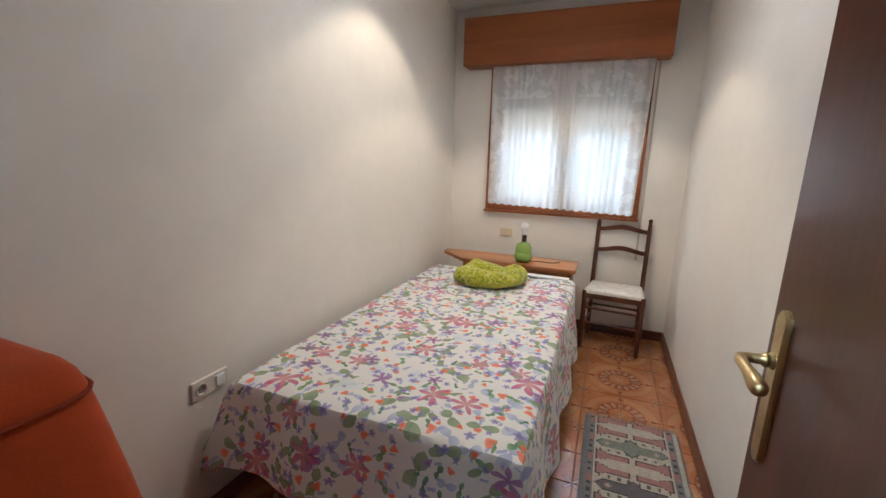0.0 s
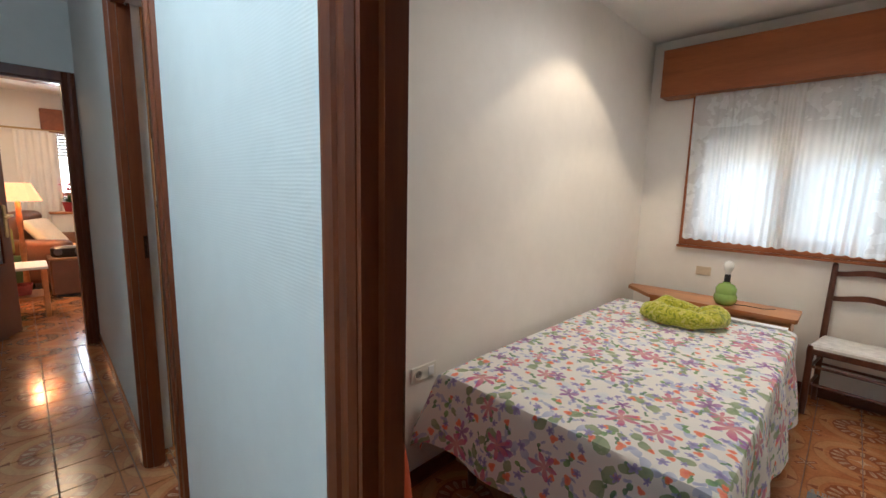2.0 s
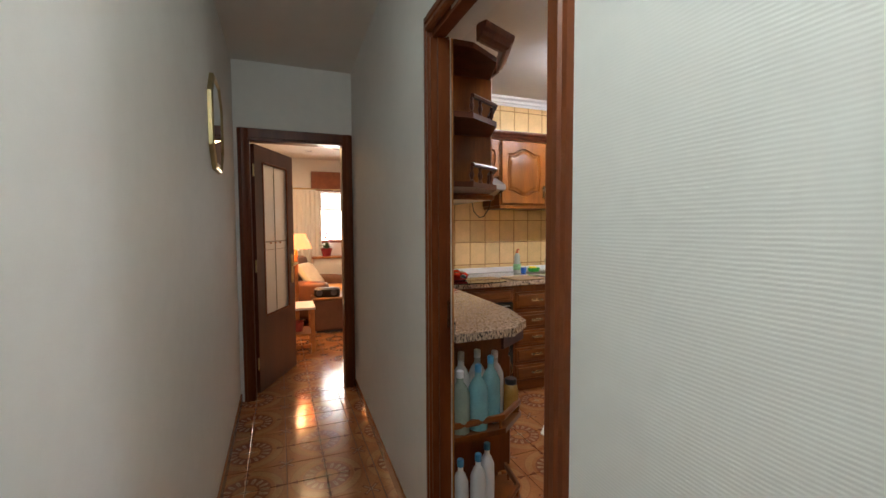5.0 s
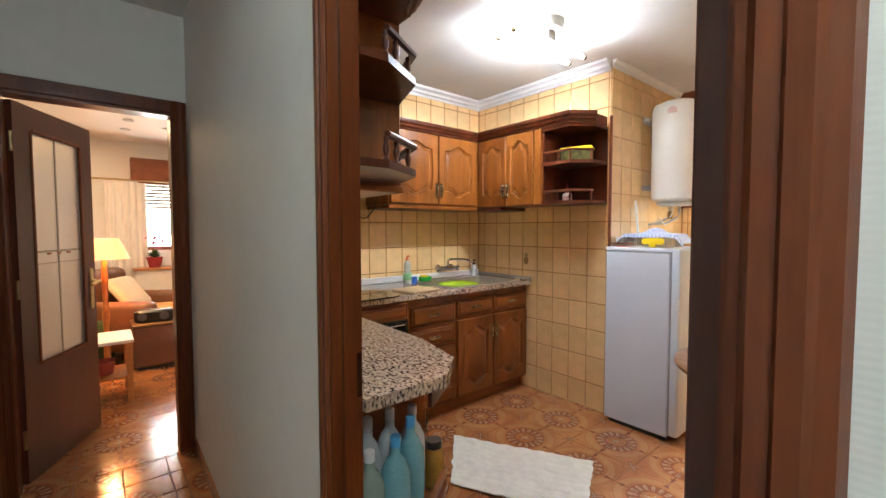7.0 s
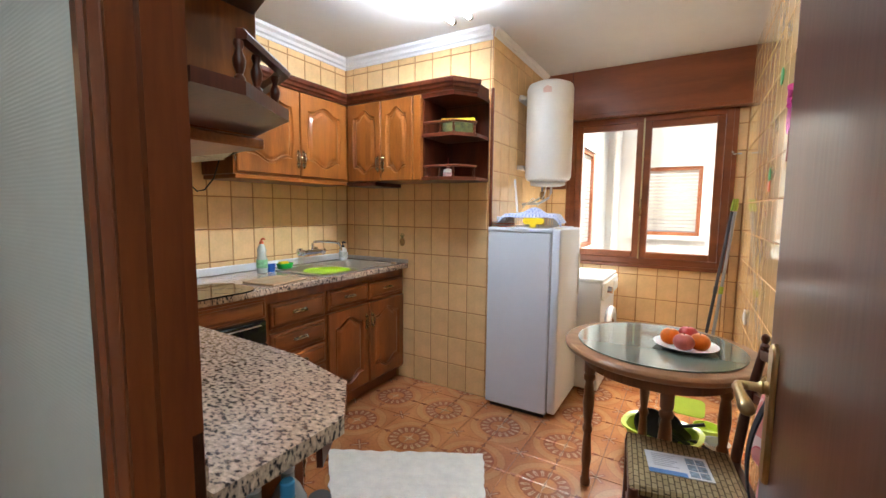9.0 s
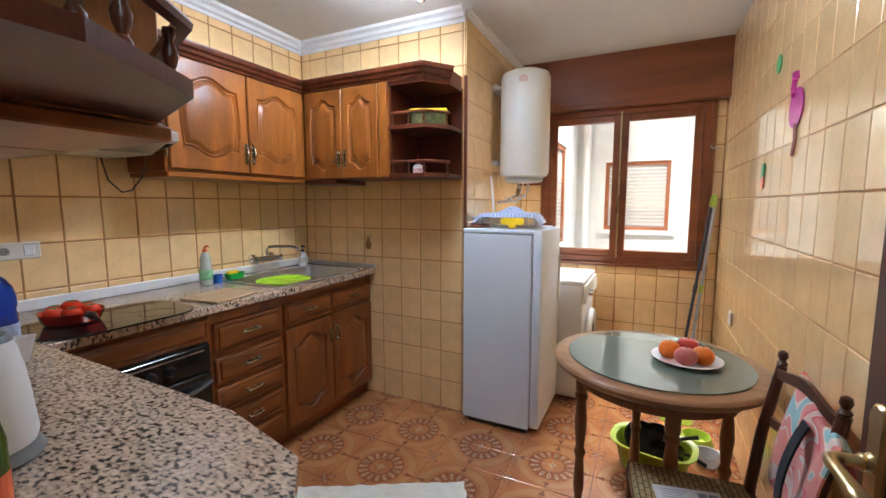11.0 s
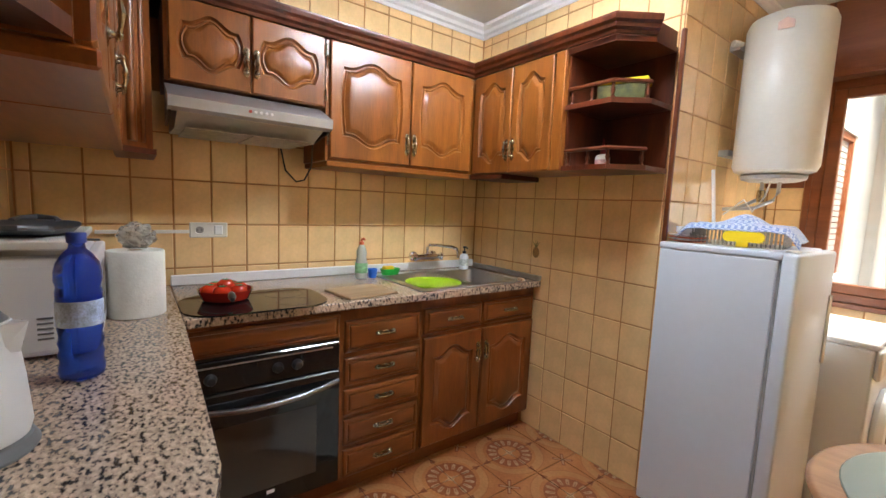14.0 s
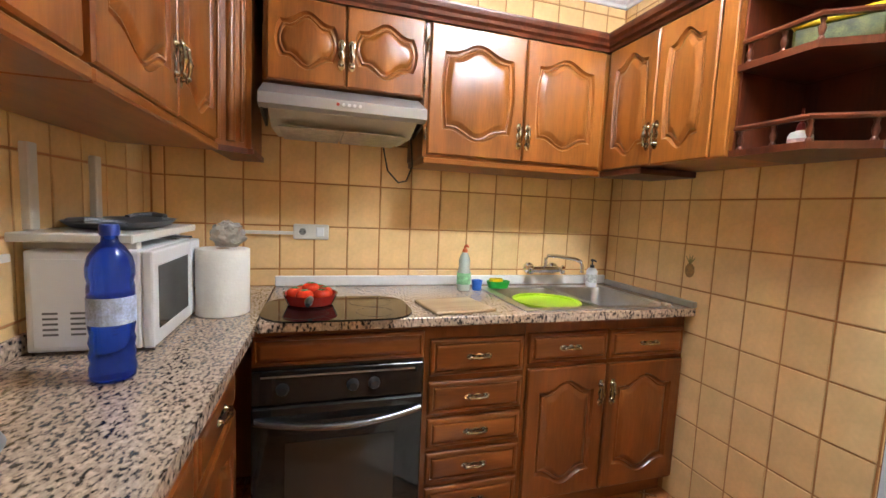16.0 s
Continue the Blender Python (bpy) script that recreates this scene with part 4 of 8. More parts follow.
kw = casement_window("window_1", "brown wooden two-sash kitchen window looking on a light court", -2.735, -1.515, 0.905, 2.15, KWIN - 0.03, WINK, 0.05, 0.055, -2.13)
part("handle", tube([(-2.13, KWIN - 0.05, 1.32), (-2.13, KWIN - 0.085, 1.33), (-2.13, KWIN - 0.09, 1.38), (-2.13, KWIN - 0.085, 1.46)], 0.009, 8), ANTIQ, kw, "espagnolette handle", True)
part("rod", box(-2.136, -2.124, KWIN - 0.062, KWIN - 0.054, 0.95, 2.12), BRASS, kw)
part("window_sill", box(-2.74, -1.51, KWIN - 0.05, KWIN - 0.031, 0.875, 0.905, 0.004), WINK, kw)
for x in (-1.50, -2.75):
    part("side_casing", box(x - 0.014, x + 0.014, KWIN - 0.024, KWIN - 0.001, 0.88, 2.15), WINK, kw)
c = thing("shutter_box", "large brown wooden shutter box above the kitchen window", "shutter box", (COL + 0.003, 3.73, 2.15))
part("front", box(0.0, KE - COL - 0.005, 0.0, 0.018, 0.0, KC - 2.152), WINK, c)
part("bottom", box(0.0, KE - COL - 0.005, 0.019, KWIN - 3.732, 0.0, 0.018), WINK, c)
part("lip", box(0.0, KE - COL - 0.005, -0.01, -0.001, 0.0, 0.03, 0.003), WINK, c)
part("seam", box(0.235, 0.243, -0.003, -0.0005, 0.03, KC - 2.153), OAK_D, c)
part("side_board", box(0.0, 0.19, 0.06, 0.08, -0.60, -0.001), WINK, c)

# ---- plaster cornice ----
cm = bmesh.new()
prof = [(0.0, 0.0), (0.008, 0.0), (0.012, 0.018), (0.028, 0.026), (0.034, 0.045), (0.06, 0.058), (0.066, 0.075), (0.0, 0.075)]
structure("trim_cornice", swept([(COL, KN - 0.006), (KW + 0.006, KN - 0.006), (KW + 0.006, HN1 + 0.01)], [(-o, u) for o, u in prof], KC - 0.076), shader("cornice_plaster", (0.80, 0.80, 0.80), 0.6, vary=0.03), "white plaster cornice round the kitchen ceiling", "cornice")
structure("trim_cornice_2", swept([(COL + 0.006, 3.72), (COL + 0.006, KN - 0.006)], [(-o * 0.5, u * 0.7) for o, u in prof], KC - 0.054), CEIL, "thin plaster cornice along the pillar", "cornice")
structure("trim_corner", box(COL - 0.006, COL + 0.014, KN - 0.016, KN + 0.004, 0.06, 2.17, 0.004), TRIM, "dark wooden corner strip on the tiled pillar", "trim")

# ---- kitchen ceiling lamp ----
c = thing("fluorescent_lamp", "ceiling lamp with two bare fluorescent tubes, lit", "ceiling lamp", (-2.985, 1.81, KC))
part("base", turned([(0.09, -0.05), (0.105, -0.03), (0.11, -0.001)], 28, m=pose(0.05, -0.05, 0)), WHITE, c, smooth=True)
part("bracket", box(-0.035, 0.09, -0.08, 0.0, -0.105, -0.05, 0.006), WHITE, c)
TUBE = shader("tube_glow", (0.76, 0.87, 1.0), 0.4, vary=0, emit=TUBE_GLOW)
for o in (-0.057, 0.057):
    m = pose(0, 0, -0.112, 0, 0, -4) @ pose(o, 0, 0)
    part("tube", turned([(0.013, -0.30), (0.013, 0.30)], 14, m=m @ pose(0, 0, 0, 90, 0, 0)), TUBE, c, "glowing fluorescent tube")
    for s in (-1, 1):
        part("tube_cap", turned([(0.0145, 0), (0.0145, 0.025)], 12, m=m @ pose(0, s * 0.3125, 0, 90, 0, 0) @ pose(0, 0, -0.0125)), ANTIQ, c)
        part("arm", tube([m @ Vector((0, s * 0.29, 0.01)), m @ Vector((-o * 0.5, s * 0.2, 0.022)), m @ Vector((-o, s * 0.03, 0.02))], 0.006, 8), WHITE, c)

# ---- fridge and what stands on it ----
FRIDGEW = shader("cool_white_enamel", (0.70, 0.76, 0.85), 0.32, vary=0.02, scale=3, bump=0.03, bscale=300)
c = thing("fridge", "white single-door fridge with its door towards the table", "fridge", (COL + 0.030, 2.468, 0.0))
FW, FD, FH = 0.47, 0.53, 1.24
part("body", box(0, FW - 0.045, 0, FD, 0.03, FH - 0.03, 0.006, seg=2), FRIDGEW, c)
part("top", box(-0.002, FW - 0.03, -0.004, FD + 0.004, FH - 0.029, FH, 0.008, seg=2), FRIDGEW, c)
part("gasket", box(FW - 0.044, FW - 0.036, 0.008, FD - 0.008, 0.05, FH - 0.035), shader("gasket", (0.35, 0.36, 0.38), 0.6), c)
part("door", box(FW - 0.035, FW + 0.018, -0.002, FD + 0.002, 0.045, FH - 0.005, 0.012, seg=3), FRIDGEW, c, smooth=True)
part("door_grip", box(FW + 0.0185, FW + 0.03, FD - 0.05, FD - 0.03, 0.75, 1.05, 0.005), PLASTIC, c)
part("plinth", box(0.03, FW - 0.06, 0.02, FD - 0.02, 0.0, 0.029), BLACKP, c)
part("hinge_cover", box(FW - 0.03, FW + 0.01, 0.01, 0.05, FH + 0.0005, FH + 0.008, 0.002), PLASTIC, c)
FX, FY = COL + 0.030, 2.468
c = thing("dish_rack", "clear plastic dish drainer basket on the fridge", "dish rack", (FX + 0.23, FY + 0.22, FH + 0.001), 8)
CLEAR = shader("cloudy_plastic", (0.75, 0.78, 0.78), 0.2, vary=0.05, trans=0.6)
rk = bmesh.new()
for k in range(22):
    for s in (-1, 1):
        x = -0.15 + 0.3 * k / 21
        box(x - 0.003, x + 0.003, s * 0.13 - 0.002, s * 0.13 + 0.002, 0.0, 0.065, bm=rk)
for k in range(18):
    for s in (-1, 1):
        y = -0.12 + 0.24 * k / 17
        box(s * 0.16 - 0.002, s * 0.16 + 0.002, y - 0.003, y + 0.003, 0.0, 0.065, bm=rk)
part("basket", rk, CLEAR, c)
part("rim", box(-0.17, 0.17, -0.14, 0.14, 0.066, 0.072), CLEAR, c)
part("tray", box(-0.165, 0.165, -0.135, 0.135, 0.0, 0.004), PLASTIC, c)
CHECK = shader("blue_check_cloth", (0.42, 0.52, 0.78), 0.9, vary=0.05, sheen=0.3)
n, l, b = graph(CHECK)
tc = n.new("ShaderNodeTexCoord")
ck = n.new("ShaderNodeTexChecker")
ck.inputs["Scale"].default_value = 90
ck.inputs["Color1"].default_value, ck.inputs["Color2"].default_value = (0.62, 0.68, 0.82, 1), (0.22, 0.32, 0.62, 1)
l.new(tc.outputs["Object"], ck.inputs["Vector"])
l.new(ck.outputs[0], b.inputs["Base Color"])


def sheet(fun, nx, ny, thick=0.004):
    """A cloth of a little thickness over fun(u, v), u and v from 0 to 1."""
    bm = bmesh.new()
    g = [[bm.verts.new(fun(i / nx, j / ny)) for j in range(ny + 1)] for i in range(nx + 1)]
    for i in range(nx):
        for j in range(ny):
            bm.faces.new((g[i][j], g[i + 1][j], g[i + 1][j + 1], g[i][j + 1]))
    bmesh.ops.recalc_face_normals(bm, faces=bm.faces[:])
    bmesh.ops.solidify(bm, geom=bm.faces[:], thickness=-thick)
    return bm


def cloth_top(u, v):
    x, y = -0.21 + 0.42 * u, -0.16 + 0.30 * v
    z = 0.082 + 0.05 * math.exp(-((x - 0.02) ** 2 + (y + 0.02) ** 2) / 0.004) + 0.012 * noise.noise(Vector((x * 14, y * 14, 1)))
    z -= 0.055 * max(0, abs(x) - 0.17) / 0.04 + 0.02 * max(0, -y - 0.13) / 0.03
    return (x, y, max(0.006, z))


part("cloth", sheet(cloth_top, 28, 22), CHECK, thing("dish_cloth", "blue and white checked cloth draped over the dish rack", "cloth", (FX + 0.23, FY + 0.22, FH + 0.001), 8), smooth=True)
YEL = shader("yellow_plastic", (0.86, 0.62, 0.02), 0.35, vary=0.05)
c = thing("yellow_lid", "bright yellow plastic lid leaning on the dish rack", "lid", (FX + 0.29, FY + 0.058, FH + 0.002), 5)
part("lid", prism([(x, z) for x, z, q in rounded(-0.07, 0.07, 0.02, 0.062, 0.02, 0)], -0.006, 0.006, m=pose(0, 0, 0, 80, 0, 0)), YEL, c)
part("stand", box(-0.02, 0.02, -0.004, 0.010, 0.0, 0.021), YEL, c)
RED = shader("orange_red_plastic", (0.75, 0.14, 0.04), 0.35)
for k, (mt, lab) in enumerate(((RED, "orange plate"), (WHITE, "white plate"), (RED, "orange plate"), (WHITE, "white plate"))):
    part("plate", turned([(0.04, 0), (0.075, 0.006), (0.078, 0.008), (0.04, 0.003)], 24, m=pose(0, 0, 0.008 * k)), mt, thing("plate", lab + " stacked on the fridge", "plate", (FX + 0.075, FY + 0.09, FH + 0.001), group="plates on the fridge"), smooth=True)
c = thing("cup", "white cup on the stacked plates", "cup", (FX + 0.06, FY + 0.09, FH + 0.034))
part("cup", turned([(0.022, 0), (0.034, 0.012), (0.036, 0.034), (0.033, 0.034), (0.03, 0.012), (0.005, 0.006)], 20), WHITE, c, smooth=True)
part("stick", tube([(0, 0, 0), (-0.03, 0.01, 0.25)], 0.008, 8), PLASTIC, thing("white_stick", "white plastic stick leaning on the wall over the fridge", "stick", (FX + 0.13, FY + 0.20, FH + 0.075)))

# ---- water heater, washing machine ----
c = thing("water_heater", "white cylindrical electric water heater on the tiled wall", "water heater", (-2.735, 3.14, 1.57))
part("tank", turned([(0.05, -0.005), (0.12, 0.0), (0.162, 0.018), (0.174, 0.045), (0.174, 0.70), (0.162, 0.73), (0.11, 0.752), (0.04, 0.756)], 40), shader("cream_enamel", (0.76, 0.74, 0.68), 0.3, vary=0.03), c, smooth=True)
part("bottom_cap", turned([(0.10, -0.03), (0.13, -0.02), (0.135, -0.001)], 28), shader("grey_plastic", (0.45, 0.44, 0.42), 0.5), c, smooth=True)
for z in (0.10, 0.62):
    part("wall_bracket", box(-0.23, -0.17, -0.10, 0.10, z, z + 0.03), STEEL, c)
part("bracket_knob", turned([(0.012, 0), (0.016, 0.03), (0.016, 0.05)], 10, m=pose(-0.15, -0.13, 0.63, 90, 0, -30)), PLASTIC, c)
part("emblem", prism([(-0.03, -0.02), (0.03, -0.02), (0.03, 0.012), (0.0, 0.03), (-0.03, 0.012)], 0.0, 0.002, m=pose(0.030, -0.174, 0.66, 90, 0, 10)), shader("pale_red_print", (0.62, 0.42, 0.36), 0.5), c)
for x in (-0.04, 0.03):
    part("pipe", tube([(x, 0, -0.02), (x, 0, -0.08), (x - 0.02, 0.01, -0.12), (x - 0.10, 0.02, -0.16), (-0.21, 0.02, -0.17)], 0.009, 8), STEEL, c, smooth=True)
part("valve", turned([(0.016, -0.03), (0.02, 0), (0.016, 0.03)], 10, m=pose(-0.04, 0, -0.10)), ANTIQ, c)
part("cable", tube([(0.01, -0.05, -0.02), (0.0, -0.07, -0.10), (-0.05, -0.06, -0.18), (-0.1, -0.03, -0.12), (-0.2, 0.0, -0.2)], 0.004, 6), PLASTIC, c, smooth=True)
c = thing("washing_machine", "white front-loading washing machine beside the fridge", "washing machine", (-2.865, 3.06, 0.0))
part("body", box(0, 0.58, 0, 0.60, 0.015, 0.83, 0.01, seg=2), WHITE, c)
part("top", box(-0.003, 0.59, -0.003, 0.603, 0.831, 0.855, 0.008, seg=2), WHITE, c)
part("control_panel", box(0.581, 0.605, 0.0, 0.60, 0.70, 0.83, 0.012, seg=2), PLASTIC, c)
part("door_ring", turned([(0.17, 0), (0.19, 0.02), (0.18, 0.045), (0.14, 0.05), (0.13, 0.03)], 36, m=pose(0.581, 0.30, 0.42, 0, 90, 0), cap=False), WHITE, c, smooth=True)
part("door_glass", turned([(0.005, 0.055), (0.08, 0.045), (0.135, 0.02), (0.14, 0.0)], 32, m=pose(0.581, 0.30, 0.42, 0, 90, 0)), BLACKG, c, smooth=True)
part("dial", turned([(0.03, 0), (0.026, 0.03)], 20, m=pose(0.606, 0.12, 0.765, 0, 90, 0)), CHROME, c)
part("detergent_drawer", box(0.6055, 0.611, 0.38, 0.57, 0.72, 0.80, 0.003), WHITE, c)
for x in (0.05, 0.53):
    for y in (0.05, 0.55):
        part("foot", turned([(0.02, 0), (0.02, 0.014)], 10, m=pose(x, y, 0)), BLACKP, c)

# ---- table, fruit ----
TX, TY = -1.855, 2.005
c = thing("round_table", "round wooden kitchen table with a glass top and turned legs", "table", (TX, TY, 0))
part("tabletop", turned([(0.30, 0.705), (0.385, 0.708), (0.40, 0.72), (0.405, 0.735), (0.40, 0.744), (0.39, 0.748), (0.05, 0.748)], 56), wood("table_rim_wood", (0.22, 0.10, 0.045), (0.40, 0.21, 0.10), "X", 0.3), c, smooth=True)
part("glass_plate", turned([(0.342, 0.7485), (0.345, 0.7505), (0.345, 0.7535), (0.342, 0.755)], 56), shader("green_glass_top", (0.15, 0.20, 0.165), 0.02, vary=0, spec=0.9, coat=0.5), c, "greenish glass plate")
part("apron", turned([(0.30, 0.64), (0.315, 0.645), (0.315, 0.704), (0.30, 0.704)], 48, cap=False), TABLEW, c, smooth=True)
leg = [(0.014, 0.0), (0.022, 0.006), (0.024, 0.03), (0.017, 0.045), (0.019, 0.06), (0.016, 0.075), (0.024, 0.14), (0.020, 0.22), (0.017, 0.27), (0.024, 0.285), (0.024, 0.30), (0.017, 0.315), (0.021, 0.36), (0.027, 0.43), (0.022, 0.50), (0.018, 0.53), (0.027, 0.545), (0.027, 0.56), (0.02, 0.57), (0.026, 0.58), (0.026, 0.70)]
for k in range(4):
    an = radians(12 + 90 * k)
    part("leg", turned(leg, 16, m=pose(0.285 * math.cos(an), 0.285 * math.sin(an), 0)), TABLEW, c, smooth=True)
c = thing("fruit_plate", "white plate holding fruit on the glass table", "plate", (-1.745, 1.99, 0.7555))
part("plate", turned([(0.05, 0), (0.065, 0.003), (0.125, 0.018), (0.128, 0.021), (0.12, 0.021), (0.06, 0.007), (0.01, 0.006)], 36), WHITE, c, smooth=True)


def fruit(name, label, at, r, col, squash=0.94):
    f = thing(name, label, name, at, group="fruit on the plate")
    bm = turned([(r * math.sin(a_) + 0.0006, -r * squash * math.cos(a_) - (0.12 * r * math.exp(-((math.pi - a_) / 0.35) ** 2)) + 0.1 * r * math.exp(-(a_ / 0.35) ** 2)) for a_ in [math.pi * i / 14 for i in range(15)]], 22)
    part("flesh", bm, shader(name + "_skin", col, 0.35, vary=0.12, scale=18, bump=0.1 if name == "orange" else 0.02, bscale=300), f, smooth=True)
    part("stem", turned([(0.003, r * 0.80), (0.002, r * 0.93)], 6), TABLEW, f)


fruit("orange", "ripe orange on the white plate", (-1.805, 1.985, 0.80), 0.040, (0.80, 0.17, 0.004))
fruit("orange", "ripe orange on the white plate", (-1.693, 1.955, 0.80), 0.040, (0.80, 0.17, 0.004))
fruit("red_apple", "shiny red apple on the white plate", (-1.737, 2.035, 0.805), 0.042, (0.48, 0.03, 0.02), 0.9)
fruit("pink_apple", "pinkish red apple on the white plate", (-1.752, 1.92, 0.80), 0.041, (0.50, 0.12, 0.10), 0.88)

# ---- chairs by the table ----
def ladder_chair(name, label, at, rz, wd, w=0.40, dpt=0.38, sh=0.44, top=0.95, seat_mat=None, seat_label="", group=""):
    """A ladder-back chair; its back stands at local +y, its front at -y."""
    c = thing(name, label, "chair", at, rz, group)
    for s in (-1, 1):
        part("leg", turned([(0.014, 0), (0.019, 0.10), (0.017, sh - 0.09), (0.02, sh - 0.03), (0.016, sh + 0.005)], 12, m=pose(s * w / 2, -dpt / 2, 0)), wd, c, smooth=True)
        back = tube([(s * w / 2 * 0.93, dpt / 2, 0), (s * w / 2 * 0.93, dpt / 2, sh), (s * w / 2 * 0.93, dpt / 2 + 0.02, sh + 0.2), (s * w / 2 * 0.93, dpt / 2 + 0.06, top - 0.06)], [0.015, 0.018, 0.017, 0.015], 10)
        part("back_post", back, wd, c, smooth=True)
        part("finial", turned([(0.012, 0), (0.016, 0.008), (0.009, 0.018), (0.015, 0.032), (0.012, 0.046), (0.003, 0.052)], 10, m=pose(s * w / 2 * 0.93, dpt / 2 + 0.06, top - 0.06)), wd, c, smooth=True)
        for z in (0.17, 0.29):
            part("stretcher", tube([(s * w / 2, -dpt / 2, z), (s * w / 2 * 0.93, dpt / 2, z)], 0.009, 8), wd, c)
    for z in (0.20, 0.31):
        part("stretcher", tube([(-w / 2, -dpt / 2, z), (w / 2, -dpt / 2, z)], 0.009, 8), wd, c)
    part("stretcher", tube([(-w / 2 * 0.93, dpt / 2, 0.25), (w / 2 * 0.93, dpt / 2, 0.25)], 0.009, 8), wd, c)
    for z, f in ((sh + 0.24, 0.5), (sh + 0.40, 0.85)):
        yy = dpt / 2 + 0.025 + 0.03 * f
        up, lo = [], []
        for i in range(13):
            t = i / 6 - 1
            hump = 0.028 * math.cos(t * math.pi / 2) ** 2
            up.append((t * w / 2 * 0.9, z + 0.022 + hump))
            lo.append((t * w / 2 * 0.9, z - 0.008 + hump * 0.8))
        part("back_slat", prism(up + lo[::-1], -0.006, 0.006, m=pose(0, yy, 0, 90, 0, 0)), wd, c)
    for y in (-dpt / 2, dpt / 2):
        ww = w / 2 * (1 if y < 0 else 0.93)
        part("seat_rail", box(-ww, ww, y - 0.014, y + 0.014, sh - 0.05, sh - 0.012, 0.004), wd, c)
    for s in (-1, 1):
        part("seat_rail", tube([(s * w / 2, -dpt / 2, sh - 0.03), (s * w / 2 * 0.93, dpt / 2, sh - 0.03)], 0.014, 8), wd, c)
    o = [(-w / 2 - 0.008, -dpt / 2 - 0.012), (w / 2 + 0.008, -dpt / 2 - 0.012), (w / 2 * 0.93, dpt / 2 - 0.02), (-w / 2 * 0.93, dpt / 2 - 0.02)]
    part("seat", loft([[(x, y, sh - 0.012) for x, y in o], [(x, y, sh + 0.004) for x, y in o], [(x * 0.93, y * 0.93, sh + 0.014) for x, y in o]]), seat_mat, c, seat_label)
    return c


RUSH = shader("woven_cord", (0.34, 0.26, 0.12), 0.8, vary=0.15, scale=30)
n, l, b = graph(RUSH)
tc, br, bp = n.new("ShaderNodeTexCoord"), n.new("ShaderNodeTexBrick"), n.new("ShaderNodeBump")
br.inputs["Scale"].default_value = 14
br.inputs["Color1"].default_value, br.inputs["Color2"].default_value, br.inputs["Mortar"].default_value = (0.42, 0.33, 0.17, 1), (0.33, 0.25, 0.12, 1), (0.10, 0.07, 0.03, 1)
br.inputs["Mortar Size"].default_value = 0.03
bp.inputs["Distance"].default_value = 0.004
l.new(tc.outputs["Object"], br.inputs["Vector"])
l.new(br.outputs[0], b.inputs["Base Color"])
l.new(br.outputs[1], bp.inputs["Height"])
bp.invert = True
l.new(bp.outputs[0], b.inputs["Normal"])
KCX, KCY = -1.715, 1.545
ladder_chair("kitchen_chair", "dark wooden ladder-back chair with woven cord seat", (KCX, KCY, 0), -82, CHAIRW, 0.36, 0.36, 0.44, 0.93, RUSH, "woven olive cord seat")
c = thing("leaflet", "printed paper leaflet with blue bands on the woven seat", "leaflet", (KCX - 0.03, KCY - 0.01, 0.456), 12)
part("paper", box(-0.10, 0.10, -0.07, 0.07, 0.0, 0.002), shader("leaflet_paper", (0.72, 0.74, 0.76), 0.5, vary=0.05), c)
BLUEP = shader("leaflet_blue", (0.12, 0.28, 0.62), 0.5)
part("print_band", box(-0.10, 0.02, -0.07, -0.045, 0.0021, 0.0026), BLUEP, c)
for k in range(7):
    part("print_line", box(-0.08, 0.0 - 0.01 * (k % 3), 0.05 - 0.012 * k, 0.054 - 0.012 * k, 0.0021, 0.0025), shader("grey_print", (0.45, 0.47, 0.5), 0.6), c)
for k in range(6):
    part("print_picture", box(0.03 + 0.032 * (k % 2), 0.058 + 0.032 * (k % 2), -0.06 + 0.04 * (k // 2), -0.026 + 0.04 * (k // 2), 0.0021, 0.0026), shader("print_mix", (0.22, 0.30, 0.38), 0.5, vary=0.5, scale=60), c)
TOWEL = shader("striped_towel", (0.8, 0.3, 0.25), 0.95, vary=0.1, sheen=0.4)
n, l, b = graph(TOWEL)
tc, wv = n.new("ShaderNodeTexCoord"), n.new("ShaderNodeTexNoise")
wv.inputs["Scale"].default_value, wv.inputs["Detail"].default_value, wv.inputs["Distortion"].default_value = 9, 1, 0.6
r = ramp_node(n, [(0.30, (0.30, 0.55, 0.60)), (0.36, (0.85, 0.70, 0.64)), (0.40, (0.85, 0.30, 0.26)), (0.55, (0.80, 0.12, 0.16)), (0.58, (0.86, 0.62, 0.56)), (0.66, (0.85, 0.26, 0.2))])
r.color_ramp.interpolation = "CONSTANT"
l.new(tc.outputs["Object"], wv.inputs["Vector"])
l.new(wv.outputs[0], r.inputs[0])
l.new(r.outputs[0], b.inputs["Base Color"])


def towel(u, v):
    y = KCY - 0.19 + 0.30 * v
    s = (u - 0.5) * 2
    x = -1.472 + 0.030 * s * (1.2 - abs(s)) + 0.014 * math.sin(9 * v + 4 * s) * abs(s) + 0.04 * s
    return (x, y + 0.02 * math.sin(5 * s), 0.878 - 0.32 * s * s * (1.1 if s < 0 else 0.6) - 0.07 * (1 - v) + 0.012 * math.sin(14 * v))


part("towel", sheet(towel, 26, 20, 0.006), TOWEL, thing("towel", "crumpled coral and blue striped towel over the chair back", "towel"), smooth=True)
BAGM = shader("black_strap", (0.02, 0.022, 0.03), 0.8)
part("strap", sheet(lambda u, v: (-1.50 - 0.12 * u * (1 - u) * 2, KCY - 0.08 - 0.10 * u + 0.045 * v, 0.80 - 0.45 * u), 14, 4, 0.006), BAGM, thing("dark_strap", "black fabric strap hanging from the chair back", "strap"))

